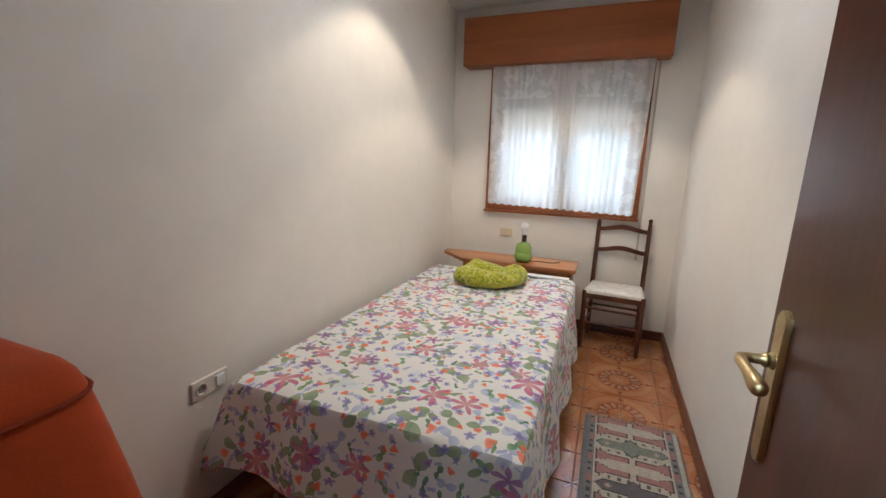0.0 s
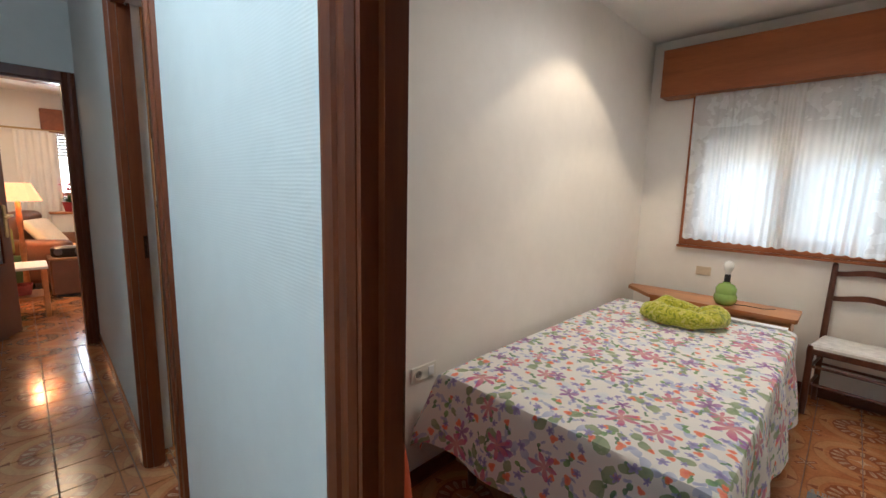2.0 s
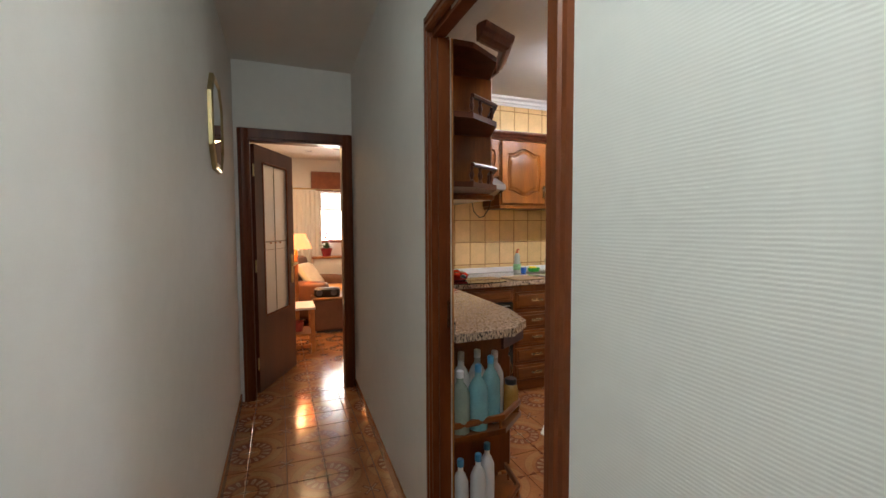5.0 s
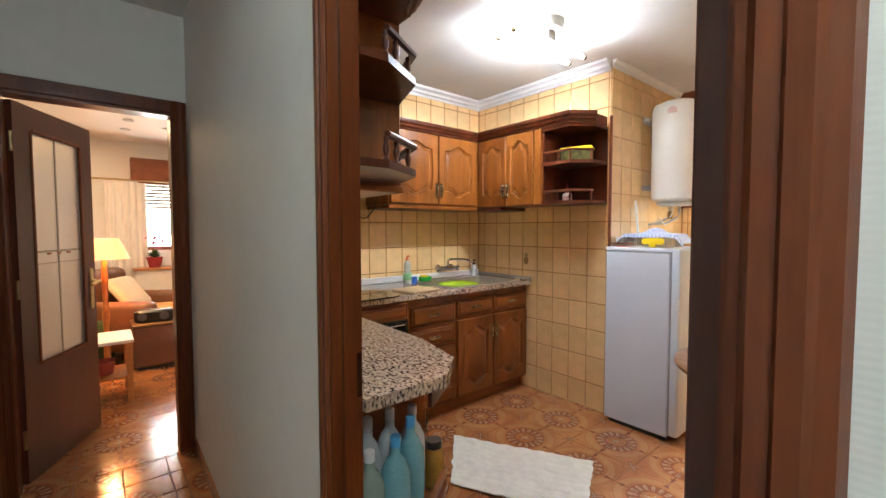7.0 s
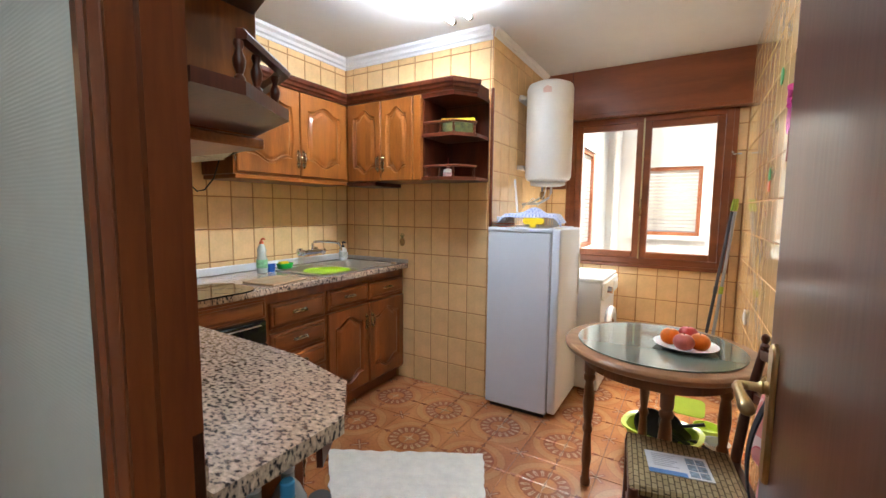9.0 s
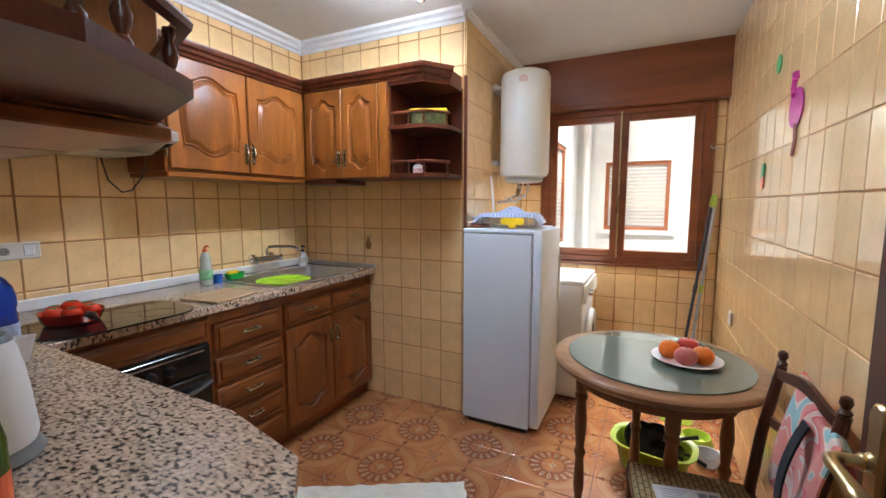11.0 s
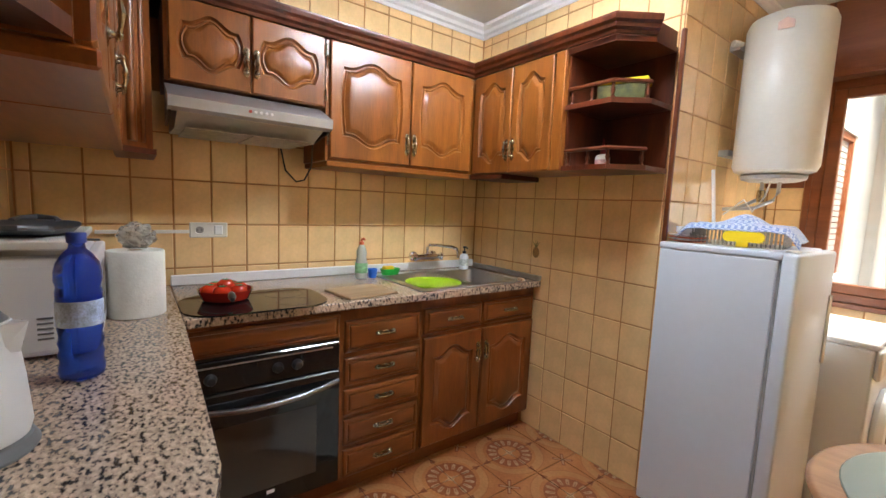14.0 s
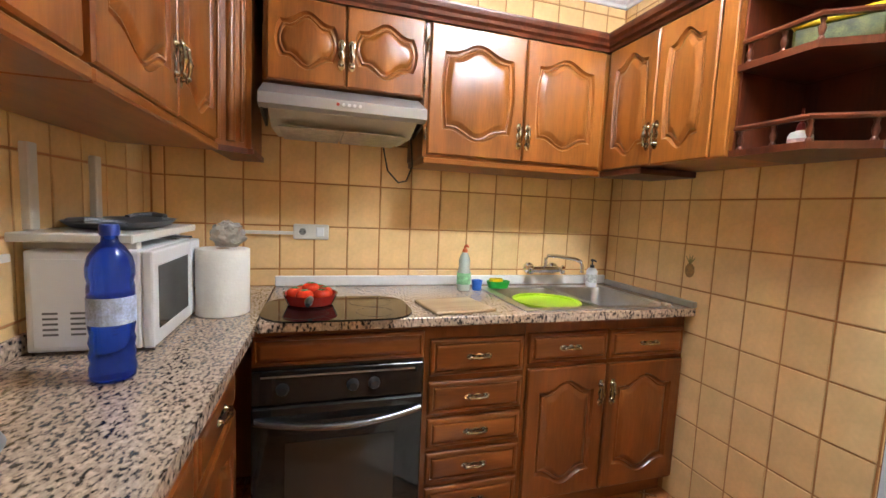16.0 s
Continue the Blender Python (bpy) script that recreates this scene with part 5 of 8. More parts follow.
# ---- basin with pans, bowls on the floor, brooms ----
LIME = shader("lime_plastic", (0.42, 0.55, 0.04), 0.35, vary=0.06)
c = thing("plastic_basin", "lime green oval plastic basin full of dark pans", "basin", (-1.83, 2.44, 0.0), -10)
def oval(a_, b_, z, k=28):
    return [(a_ * math.copysign(abs(math.cos(2 * math.pi * i / k)) ** 0.7, math.cos(2 * math.pi * i / k)), b_ * math.copysign(abs(math.sin(2 * math.pi * i / k)) ** 0.7, math.sin(2 * math.pi * i / k)), z) for i in range(k)]
part("tub", loft([oval(0.14, 0.10, 0.002), oval(0.15, 0.11, 0.01), oval(0.185, 0.135, 0.15), oval(0.205, 0.155, 0.155), oval(0.205, 0.155, 0.147), oval(0.19, 0.14, 0.145), oval(0.178, 0.13, 0.146), oval(0.145, 0.105, 0.014)]), LIME, c, smooth=True)
for x, y, rx, ry in ((-0.06, 0.02, 50, 20), (0.05, -0.01, -40, 30), (0.02, 0.04, 65, -20)):
    p = thing("frying_pan", "black pan lying in the green basin", "pan", (-1.83 + x, 2.44 + y, 0.14), group="pans in the basin")
    part("pan", turned([(0.06, 0), (0.075, 0.004), (0.09, 0.035), (0.087, 0.035), (0.07, 0.007), (0.01, 0.005)], 24, m=pose(0, 0, 0, rx, ry, 0)), BLACKP, p, smooth=True)
    part("pan_handle", tube([pose(0, 0, 0, rx, ry, 0) @ Vector(q) for q in ((0.088, 0, 0.03), (0.12, 0, 0.045), (0.20, 0, 0.05))], [0.008, 0.009, 0.011], 8), BLACKP, p, smooth=True)
c = thing("pet_bowl", "lime green round plastic bowl on the floor", "bowl", (-1.60, 2.80, 0.0))
part("bowl", turned([(0.085, 0), (0.092, 0.01), (0.075, 0.06), (0.07, 0.06), (0.06, 0.02), (0.01, 0.015)], 28), LIME, c, smooth=True)
c = thing("plastic_tub", "clear plastic food tub on the floor", "tub", (-1.56, 2.62, 0.0))
part("tub", turned([(0.05, 0), (0.065, 0.06), (0.068, 0.062), (0.062, 0.06), (0.047, 0.006)], 24), CLEAR, c, smooth=True)
part("lid_plate", prism([(x, y) for x, y, q in rounded(-0.09, 0.09, -0.06, 0.06, 0.03, 0)], 0, 0.01, m=pose(-1.70, 2.93, 0.10, 40, 0, 0)), LIME, thing("green_lid", "lime green plastic lid standing against the wall side", "lid"))
for x0, x1, mt, lab in ((-1.655, -1.485, shader("dark_pole", (0.05, 0.05, 0.06), 0.4), "broom with a dark pole leaning in the corner"), (-1.60, -1.465, shader("grey_pole", (0.42, 0.44, 0.46), 0.35, 0.4), "mop with a grey metal pole leaning in the corner")):
    c = thing("broom", lab, "broom", (x0, 3.62, 0.0), group="brooms in the corner")
    d = Vector((x1 - x0, 0.17, 1.40))
    part("pole", tube([d * 0.04, d * 0.5, d * 0.97], 0.0115, 10), mt, c, smooth=True)
    part("grip", tube([d * 0.975, d * 1.0, d * 1.04], [0.012, 0.015, 0.009], 10), LIME, c, smooth=True)
    part("collar", tube([d * 0.52, d * 0.56], 0.015, 10), LIME if x0 > -1.62 else mt, c)
    part("head", box(-0.12, 0.12, -0.02, 0.02, 0.0, 0.05, 0.008), mt, c)
# rug
RUGW = shader("cream_cotton", (0.76, 0.73, 0.65), 0.95, vary=0.07, scale=20, bump=1.0, bscale=90, sheen=0.3)
c = thing("kitchen_rug", "crumpled cream woven cotton rug on the tiled floor", "rug")
ax, ay = Vector((-3.415, 1.475, 0)), Vector((-2.665, 1.89, 0))
ux = (ay - ax) / 1.0
def rugf(u, v):
    p = ax + ux * u + Vector((0.37 - 0.13 * u, -0.35 - 0.12 * u, 0)) * v
    h = 0.013 + 0.008 * noise.noise(Vector((u * 5, v * 4, 3))) + 0.006 * noise.noise(Vector((u * 16, v * 9, 6))) + 0.0025 * math.sin(60 * v + 6 * noise.noise(Vector((u * 4, v * 3, 0))))
    e = 0.010 * noise.noise(Vector((u * 9, v * 9, 8)))
    return (p.x + e, p.y + e, max(0.006, h))
part("weave", sheet(rugf, 60, 40, 0.005), RUGW, c, smooth=True)

# ---- wall stickers, switch, hook on the east wall ----
def flat_shape(name, label, pts, mt, at, t=0.004):
    c = thing(name, label, "sticker", at, group="wall stickers")
    part("sticker", prism(pts, 0, t, m=Matrix(((0, 0, -1, 0), (-1, 0, 0, 0), (0, 1, 0, 0), (0, 0, 0, 1)))), mt, c)
    return c
PINK = shader("pink_foil", (0.72, 0.08, 0.42), 0.25, 0.4, vary=0.2, scale=40)
GREEN = shader("green_felt", (0.05, 0.30, 0.09), 0.6, vary=0.3, scale=30)
EX = KE - 0.007
fl = flat_shape("flamingo_sticker", "shiny pink bird-shaped decal on the tiled wall", [(0.085 * math.cos(radians(t)), 0.075 * math.sin(radians(t)) - 0.01) for t in range(0, 360, 20)], PINK, (EX, 2.16, 1.76))
mm = Matrix(((0, 0, -1, 0), (-1, 0, 0, 0), (0, 1, 0, 0), (0, 0, 0, 1)))
nb = tube([mm @ Vector(q) for q in ((-0.02, 0.04, 0.003), (-0.045, 0.075, 0.003), (-0.03, 0.105, 0.003), (-0.01, 0.115, 0.003))], [0.014, 0.011, 0.012, 0.018], 8)
part("neck", nb, PINK, fl)
for x in (0.0, 0.02):
    part("leg", tube([mm @ Vector(q) for q in ((x, -0.07, 0.003), (x + 0.01, -0.13, 0.003), (x - 0.01, -0.19, 0.003))], 0.004, 6), shader("leg_brown", (0.35, 0.12, 0.10), 0.5), fl)
flat_shape("leaf_sticker", "green leaf-shaped decal on the tiled wall", [(0.035 * math.cos(radians(t)), 0.04 * math.sin(radians(t))) for t in range(0, 360, 24)], GREEN, (EX, 2.46, 1.995))
cs = flat_shape("cactus_sticker", "small green cactus decal in a red pot", [(0.028 * math.cos(radians(t)), 0.035 * math.sin(radians(t)) + 0.03) for t in range(0, 360, 24)], GREEN, (EX, 2.60, 1.515))
part("pot", prism([(-0.02, -0.055), (0.02, -0.055), (0.026, 0.0), (-0.026, 0.0)], 0, 0.004, m=mm), RED, cs)
c = thing("light_switch", "small white light switch on the tiled wall", "switch", (EX, 3.12, 0.69))
part("plate", box(-0.01, -0.0005, -0.035, 0.035, -0.045, 0.045, 0.003), PLASTIC, c)
part("rocker", box(-0.014, -0.0105, -0.018, 0.018, -0.025, 0.025, 0.002), WHITE, c)
c = thing("wall_hook", "metal wall hook on the tiled corner", "hook", (-1.455, KWIN - 0.006, 1.80))
part("hook", tube([(0, 0, 0), (0, -0.03, 0.0), (-0.05, -0.05, -0.005), (-0.06, -0.05, 0.015)], 0.005, 8), STEEL, c)


def socket_plate(label, m, wide=0.16):
    c = thing("wall_socket", label, "socket")
    c.matrix_basis = m
    part("plate", box(-wide / 2, wide / 2, 0, 0.008, -0.036, 0.036, 0.004), PLASTIC, c)
    part("socket_cup", turned([(0.022, 0.0085), (0.022, 0.013), (0.018, 0.013), (0.016, 0.0085)], 20, m=pose(wide / 4, 0, 0, -90, 0, 0) , cap=False), PLASTIC, c)
    # cup is not sunk; this disc's dark colour is its recess shade
    part("socket_floor", turned([(0.016, 0.0081), (0.016, 0.009)], 20, m=pose(wide / 4, 0, 0, -90, 0, 0)), shader("socket_shade", (0.25, 0.24, 0.22), 0.5), c)
    for s in (-1, 1):
        part("pin_hole", turned([(0.0028, 0.0091), (0.0028, 0.0095)], 8, m=pose(wide / 4 + s * 0.008, 0, 0, -90, 0, 0)), BLACKP, c)
    part("switch_rocker", box(-wide / 4 - 0.018, -wide / 4 + 0.018, 0.008, 0.014, -0.022, 0.022, 0.003), WHITE, c)
    return c


socket_plate("white double plate with socket and switch on amber tiles", pose(KW + 0.006, 0.88, 1.19, 0, 0, -90))
part("duct", box(KW + 0.006, KW + 0.018, 0.46, 0.80, 1.175, 1.19), PLASTIC, thing("cable_duct", "white plastic cable duct on the tiles", "cable duct"))

# ---- things on the worktop ----
Z = CT + 0.0005
c = thing("microwave", "white microwave oven on the granite worktop", "microwave", (-3.41, 0.25, Z), 90)
# local x runs north, local y runs west
part("body", box(0.0, 0.235, 0.0, 0.44, 0.008, 0.255, 0.006, seg=2), WHITE, c)
part("door", box(0.2355, 0.262, 0.0, 0.33, 0.008, 0.255, 0.006, seg=2), WHITE, c)
part("door_window", box(0.2625, 0.2635, 0.035, 0.29, 0.05, 0.215), BLACKG, c, "dark see-through window")
part("control_panel", box(0.2355, 0.262, 0.332, 0.44, 0.008, 0.255, 0.006, seg=2), WHITE, c)
for z in (0.09, 0.17):
    part("dial", turned([(0.02, 0), (0.017, 0.016)], 16, m=pose(0.262, 0.385, z, 0, 90, 0)), CHROME, c, smooth=True)
for k in range(5):
    for j in range(3):
        part("vent_slot", box(0.035 + 0.055 * j, 0.065 + 0.055 * j, -0.0042, -0.0031, 0.05 + 0.013 * k, 0.055 + 0.013 * k), shader("vent_dark", (0.12, 0.12, 0.12), 0.6), c)
part("side_panel", box(0.015, 0.225, -0.003, -0.0012, 0.02, 0.235, 0.0008), WHITE, c)
for x in (0.03, 0.21):
    for y in (0.04, 0.40):
        part("foot", turned([(0.012, 0), (0.012, 0.008)], 8, m=pose(x, y, 0)), BLACKP, c)
BLUEB = shader("blue_bottle_plastic", (0.02, 0.11, 0.80), 0.08, vary=0.0, trans=0.85)


def bottle(name, label, at, prof, mt, cap=None, band=None, group=""):
    c = thing(name, label, "bottle", at, group=group)
    part("body", turned(prof, 24), mt, c, smooth=True)
    if cap:
        part("cap", turned(cap[0], 16), cap[1], c, smooth=True)
    if band:
        part("label_band", turned([(band[0], band[1]), (band[0], band[2])], 24, cap=False), band[3], c, "printed paper label")
    return c


big = [(0.030, 0), (0.040, 0.006), (0.042, 0.02)] + [(0.0385 if k % 2 else 0.042, 0.03 + 0.014 * k) for k in range(6)] + [(0.0415, 0.118), (0.0415, 0.185)] + [(0.042, 0.20), (0.0395, 0.212), (0.043, 0.225), (0.0425, 0.245), (0.038, 0.265), (0.026, 0.285), (0.016, 0.295), (0.014, 0.308)]
bottle("water_bottle", "large blue plastic water bottle with paper label", (-3.24, 0.49, Z), big, BLUEB, ([(0.017, 0.308), (0.018, 0.312), (0.018, 0.328), (0.016, 0.331)], shader("blue_cap", (0.02, 0.06, 0.35), 0.4)), (0.0428, 0.125, 0.182, shader("blue_white_label", (0.45, 0.55, 0.75), 0.5, vary=0.5, scale=25)))
PAPER = shader("tissue_paper", (0.80, 0.78, 0.72), 0.95, vary=0.03, scale=30, bump=0.4, bscale=90)
c = thing("kitchen_roll", "large white paper kitchen roll standing upright", "paper roll", (-3.80, 0.595, Z))
part("roll", turned([(0.082, 0), (0.085, 0.003), (0.085, 0.222), (0.082, 0.226), (0.022, 0.226), (0.020, 0.222)], 36), PAPER, c, smooth=True)
part("core", turned([(0.019, 0.215), (0.021, 0.2265), (0.017, 0.2265)], 20), shader("cardboard", (0.35, 0.24, 0.14), 0.9), c)
bag = bmesh.new()
bmesh.ops.create_icosphere(bag, subdivisions=4, radius=0.055)
for v in bag.verts:
    v.co *= 1 + 0.28 * noise.noise(v.co * 45) + 0.12 * noise.noise(v.co * 110)
    v.co.z *= 0.85
part("film", bag, shader("crumpled_clear_film", (0.85, 0.84, 0.8), 0.12, vary=0.0, trans=0.7), thing("plastic_bag", "crumpled clear plastic bag on the paper roll", "plastic bag", (-3.86, 0.60, Z + 0.268)), smooth=False)
# kettle
c = thing("electric_kettle", "white electric kettle with grey handle on its base", "kettle", (-2.95, 0.37, Z), 75)
GREYP = shader("grey_handle", (0.16, 0.17, 0.18), 0.4)
part("base", turned([(0.085, 0), (0.088, 0.006), (0.08, 0.022), (0.06, 0.025)], 32), GREYP, c, smooth=True)
part("jug", turned([(0.076, 0.026), (0.08, 0.04), (0.074, 0.12), (0.064, 0.205), (0.06, 0.215)], 32), WHITE, c, smooth=True)
part("lid", turned([(0.058, 0.2155), (0.05, 0.226), (0.018, 0.23), (0.014, 0.24), (0.004, 0.242)], 24), GREYP, c, smooth=True)
part("kettle_handle", tube([(-0.055, 0, 0.205), (-0.095, 0, 0.205), (-0.122, 0, 0.17), (-0.122, 0, 0.10), (-0.10, 0, 0.05), (-0.077, 0, 0.05)], [0.012, 0.013, 0.014, 0.013, 0.012, 0.011], 10), GREYP, c, smooth=True)
part("spout", loft([[(0.06, -0.02, 0.17), (0.075, 0, 0.165), (0.06, 0.02, 0.17)], [(0.055, -0.022, 0.213), (0.088, 0, 0.215), (0.055, 0.022, 0.213)]]), WHITE, c)
part("water_gauge", box(-0.012, 0.012, 0.071, 0.078, 0.07, 0.15, 0.003), GREYP, c)
# little wall shelf with grill plate
c = thing("wall_shelf", "small white wooden shelf on two white brackets", "shelf", (-3.40, HN1 + 0.008, 1.205), 180)
WP = shader("white_painted_wood", (0.74, 0.72, 0.66), 0.5, vary=0.05)
part("shelf_board", box(0.0, 0.56, -0.25, -0.001, 0.0, 0.022, 0.003), WP, c)
for x in (0.06, 0.38):
    part("bracket_upright", box(x, x + 0.036, -0.022, -0.001, 0.023, 0.235, 0.003), WP, c)
    part("bracket_arm", box(x, x + 0.028, -0.24, -0.001, -0.022, -0.001, 0.003), WP, c)
c = thing("grill_tray", "dark grey shallow grill tray with loop handles on the shelf", "tray", (-3.70, HN1 + 0.135, 1.228), 4)
GRILL = shader("grey_nonstick", (0.07, 0.075, 0.085), 0.45, vary=0.1)
part("dish", loft([oval(0.16, 0.08, 0.0), oval(0.20, 0.10, 0.006), oval(0.225, 0.112, 0.020), oval(0.23, 0.115, 0.023), oval(0.215, 0.106, 0.021), oval(0.18, 0.09, 0.008)]), GRILL, c, smooth=True)
for s in (-1, 1):
    part("loop_handle", tube([(s * 0.20, -0.055, 0.020), (s * 0.245, -0.045, 0.026), (s * 0.275, 0, 0.030), (s * 0.245, 0.045, 0.026), (s * 0.20, 0.055, 0.020)], 0.009, 8), GRILL, c, smooth=True)
part("cable", tube([(-3.62, 0.36, 1.192), (-3.70, 0.40, 1.197), (-3.78, 0.47, 1.196), (-3.80, 0.50, 1.193)], 0.0045, 6), BLACKP, thing("power_cable", "black power cable lying on the microwave", "cable"), smooth=True)
# wall pipe on the south wall
part("duct", box(-3.40, -2.42, HN1 + 0.008, HN1 + 0.02, 1.16, 1.178), PLASTIC, thing("cable_duct", "white plastic cable duct on the tiles", "cable duct"))
# tomatoes in a red pan on the hob
c = thing("red_pan", "glossy red enamel pan full of tomatoes on the hob", "pan", (-3.87, 0.885, CT + 0.0085))
REDE = shader("red_enamel", (0.42, 0.025, 0.015), 0.15, vary=0.05, coat=0.5)
part("pan", turned([(0.07, 0), (0.085, 0.006), (0.1, 0.04), (0.102, 0.044), (0.097, 0.043), (0.08, 0.01), (0.01, 0.007)], 32), REDE, c, smooth=True)
part("pan_handle", tube([(0.095, 0.0, 0.036), (0.12, 0.0, 0.044), (0.165, -0.005, 0.044), (0.19, -0.008, 0.038)], [0.007, 0.012, 0.014, 0.008], 10), BLACKP, c, smooth=True)
for k, (x, y) in enumerate(((-0.05, -0.03), (0.0, -0.055), (0.05, -0.02), (0.045, 0.04), (-0.01, 0.05), (-0.055, 0.03), (0.0, 0.0))):
    f = thing("tomato", "ripe red tomato in the pan", "tomato", (-3.87 + x, 0.885 + y, CT + 0.05 + (0.018 if k == 6 else 0)), 37 * k, "tomatoes in the pan")
    bm = turned([(0.032 * math.sin(a_) + 0.0005, -0.026 * math.cos(a_) - 0.006 * math.exp(-((math.pi - a_) / 0.4) ** 2)) for a_ in [math.pi * i / 12 for i in range(13)]], 20)
    for v in bm.verts:
        an = math.atan2(v.co.y, v.co.x)
        v.co.xy *= 1 + 0.035 * math.cos(6 * an)
    part("flesh", bm, shader("tomato_skin", (0.55, 0.035, 0.010), 0.16, vary=0.25, scale=25), f, smooth=True)
    st = bmesh.new()
    for q in range(5):
        tube([(0, 0, 0.021), (0.008 * math.cos(q * 1.257), 0.008 * math.sin(q * 1.257), 0.0235), (0.016 * math.cos(q * 1.257), 0.016 * math.sin(q * 1.257), 0.021)], [0.002, 0.0018, 0.0006], 5, st)
    part("calyx", st, GREEN, f)
# chopping board, bottles, sponge things
part("board", box(-0.115, 0.115, -0.13, 0.13, 0, 0.012, 0.004), wood("board_wood", (0.36, 0.22, 0.11), (0.55, 0.38, 0.22), "Y", 0.5), thing("chopping_board", "thin pale wooden chopping board on the worktop", "chopping board", (-3.79, 1.445, Z), 8))
SOAPG = shader("clear_soap", (0.84, 0.90, 0.84), 0.15, vary=0.0, trans=0.45)
c = bottle("dish_soap", "clear dish soap bottle with green label and red cap", (-4.12, 1.60, Z), [(0.022, 0), (0.032, 0.004), (0.034, 0.03), (0.032, 0.09), (0.026, 0.12), (0.028, 0.15), (0.02, 0.175), (0.011, 0.19)], SOAPG, ([(0.013, 0.19), (0.013, 0.205), (0.007, 0.208), (0.006, 0.22)], RED), (0.0345, 0.035, 0.09, shader("green_label", (0.22, 0.52, 0.26), 0.5, vary=0.4, scale=40)))
part("nozzle", tube([(0, 0, 0.218), (0.012, 0.004, 0.224), (0.026, 0.008, 0.218)], [0.006, 0.007, 0.004], 8), RED, c, smooth=True)
part("cup", turned([(0.022, 0), (0.028, 0.05), (0.026, 0.05), (0.02, 0.004)], 20), shader("blue_plastic", (0.03, 0.16, 0.62), 0.35), thing("blue_cup", "small blue plastic cup by the soap", "cup", (-4.13, 1.675, Z)), smooth=True)
c = thing("sponge_holder", "green plastic sponge holder at the sink", "sponge holder", (-4.15, 1.80, CT + 0.007), 90)
part("tray", loft([oval(0.05, 0.03, 0), oval(0.062, 0.036, 0.035), oval(0.058, 0.032, 0.035), oval(0.046, 0.026, 0.004)]), shader("green_plastic", (0.02, 0.42, 0.06), 0.35), c, smooth=True)
part("sponge", box(-0.045, 0.02, -0.02, 0.02, 0.006, 0.05, 0.006), YEL, c, "yellow sponge")
c = thing("washing_bowl", "lime green plastic bowl lying in the sink", "bowl", (-3.86, 1.91, CT - 0.085))
part("bowl", turned([(0.08, -0.06), (0.11, -0.055), (0.145, 0.085), (0.155, 0.09), (0.155, 0.086), (0.148, 0.083), (0.142, 0.080), (0.005, 0.078)], 40), shader("lime_bowl", (0.42, 0.70, 0.02), 0.3, vary=0.04), c, smooth=True)
c = bottle("soap_dispenser", "white hand soap dispenser with black pump", (-4.15, 2.36, CT + 0.007), [(0.026, 0), (0.03, 0.004), (0.03, 0.085), (0.022, 0.10), (0.011, 0.105)], WHITE, ([(0.012, 0.105), (0.012, 0.12), (0.004, 0.122), (0.004, 0.142)], BLACKP), (0.0303, 0.025, 0.07, shader("pale_print", (0.62, 0.66, 0.62), 0.5, vary=0.4, scale=60)))
part("pump_head", tube([(-0.008, 0, 0.145), (0.012, 0, 0.147), (0.032, 0, 0.142)], [0.007, 0.006, 0.004], 8), BLACKP, c, smooth=True)
part("wedge", box(-0.02, 0.02, -0.012, 0.012, 0, 0.016, 0.003), shader("pale_soap", (0.6, 0.45, 0.3), 0.6), thing("soap_bar", "small beige soap on the sink edge", "soap", (-3.67, 2.40, CT + 0.007)))
# things on the open corner shelf
c = thing("food_box", "clear food box of green things with bright yellow lid", "food box", (-3.13, 2.41, 1.8455), 22)
part("box", box(-0.105, 0.105, -0.06, 0.06, 0, 0.085, 0.008), shader("green_food", (0.055, 0.055, 0.012), 0.3, vary=0.7, scale=30, coat=0.1), c, "clear box with green food")
part("lid", box(-0.111, 0.111, -0.066, 0.066, 0.086, 0.106, 0.006), YEL, c, "yellow lid")
c = bottle("sauce_bottle", "small white sauce jar with red cap and nozzle", (-3.215, 2.42, 1.5655), [(0.03, 0), (0.034, 0.004), (0.034, 0.05), (0.028, 0.062), (0.013, 0.068)], PLASTIC, ([(0.014, 0.068), (0.011, 0.09), (0.006, 0.094), (0.004, 0.14)], shader("dark_red_cap", (0.3, 0.03, 0.03), 0.4)), (0.0345, 0.012, 0.04, shader("pink_label", (0.62, 0.36, 0.34), 0.5, vary=0.3, scale=50)))
part("box", box(-0.09, 0.09, -0.04, 0.04, 0, 0.05, 0.004), PLASTIC, thing("white_box", "low white box on top of the wall cabinet", "box", (-3.16, 2.45, 2.167)))
# cleaning bottles on the end shelf
PALEB = shader("blue_cleaner", (0.30, 0.66, 0.74), 0.12, vary=0.1, scale=10, trans=0.45)
PALEG = shader("green_cleaner", (0.50, 0.66, 0.58), 0.15, vary=0.1, scale=10, trans=0.5)
CLR = shader("clear_bottle", (0.82, 0.85, 0.85), 0.15, vary=0.05, scale=10, trans=0.45)
prof = [(0.026, 0), (0.034, 0.005), (0.036, 0.09), (0.034, 0.17), (0.022, 0.20), (0.012, 0.215), (0.012, 0.235)]
capb = ([(0.015, 0.235), (0.015, 0.262), (0.012, 0.265)], shader("cap_blue", (0.05, 0.30, 0.55), 0.4))
capw = ([(0.015, 0.235), (0.015, 0.262), (0.012, 0.265)], WHITE)
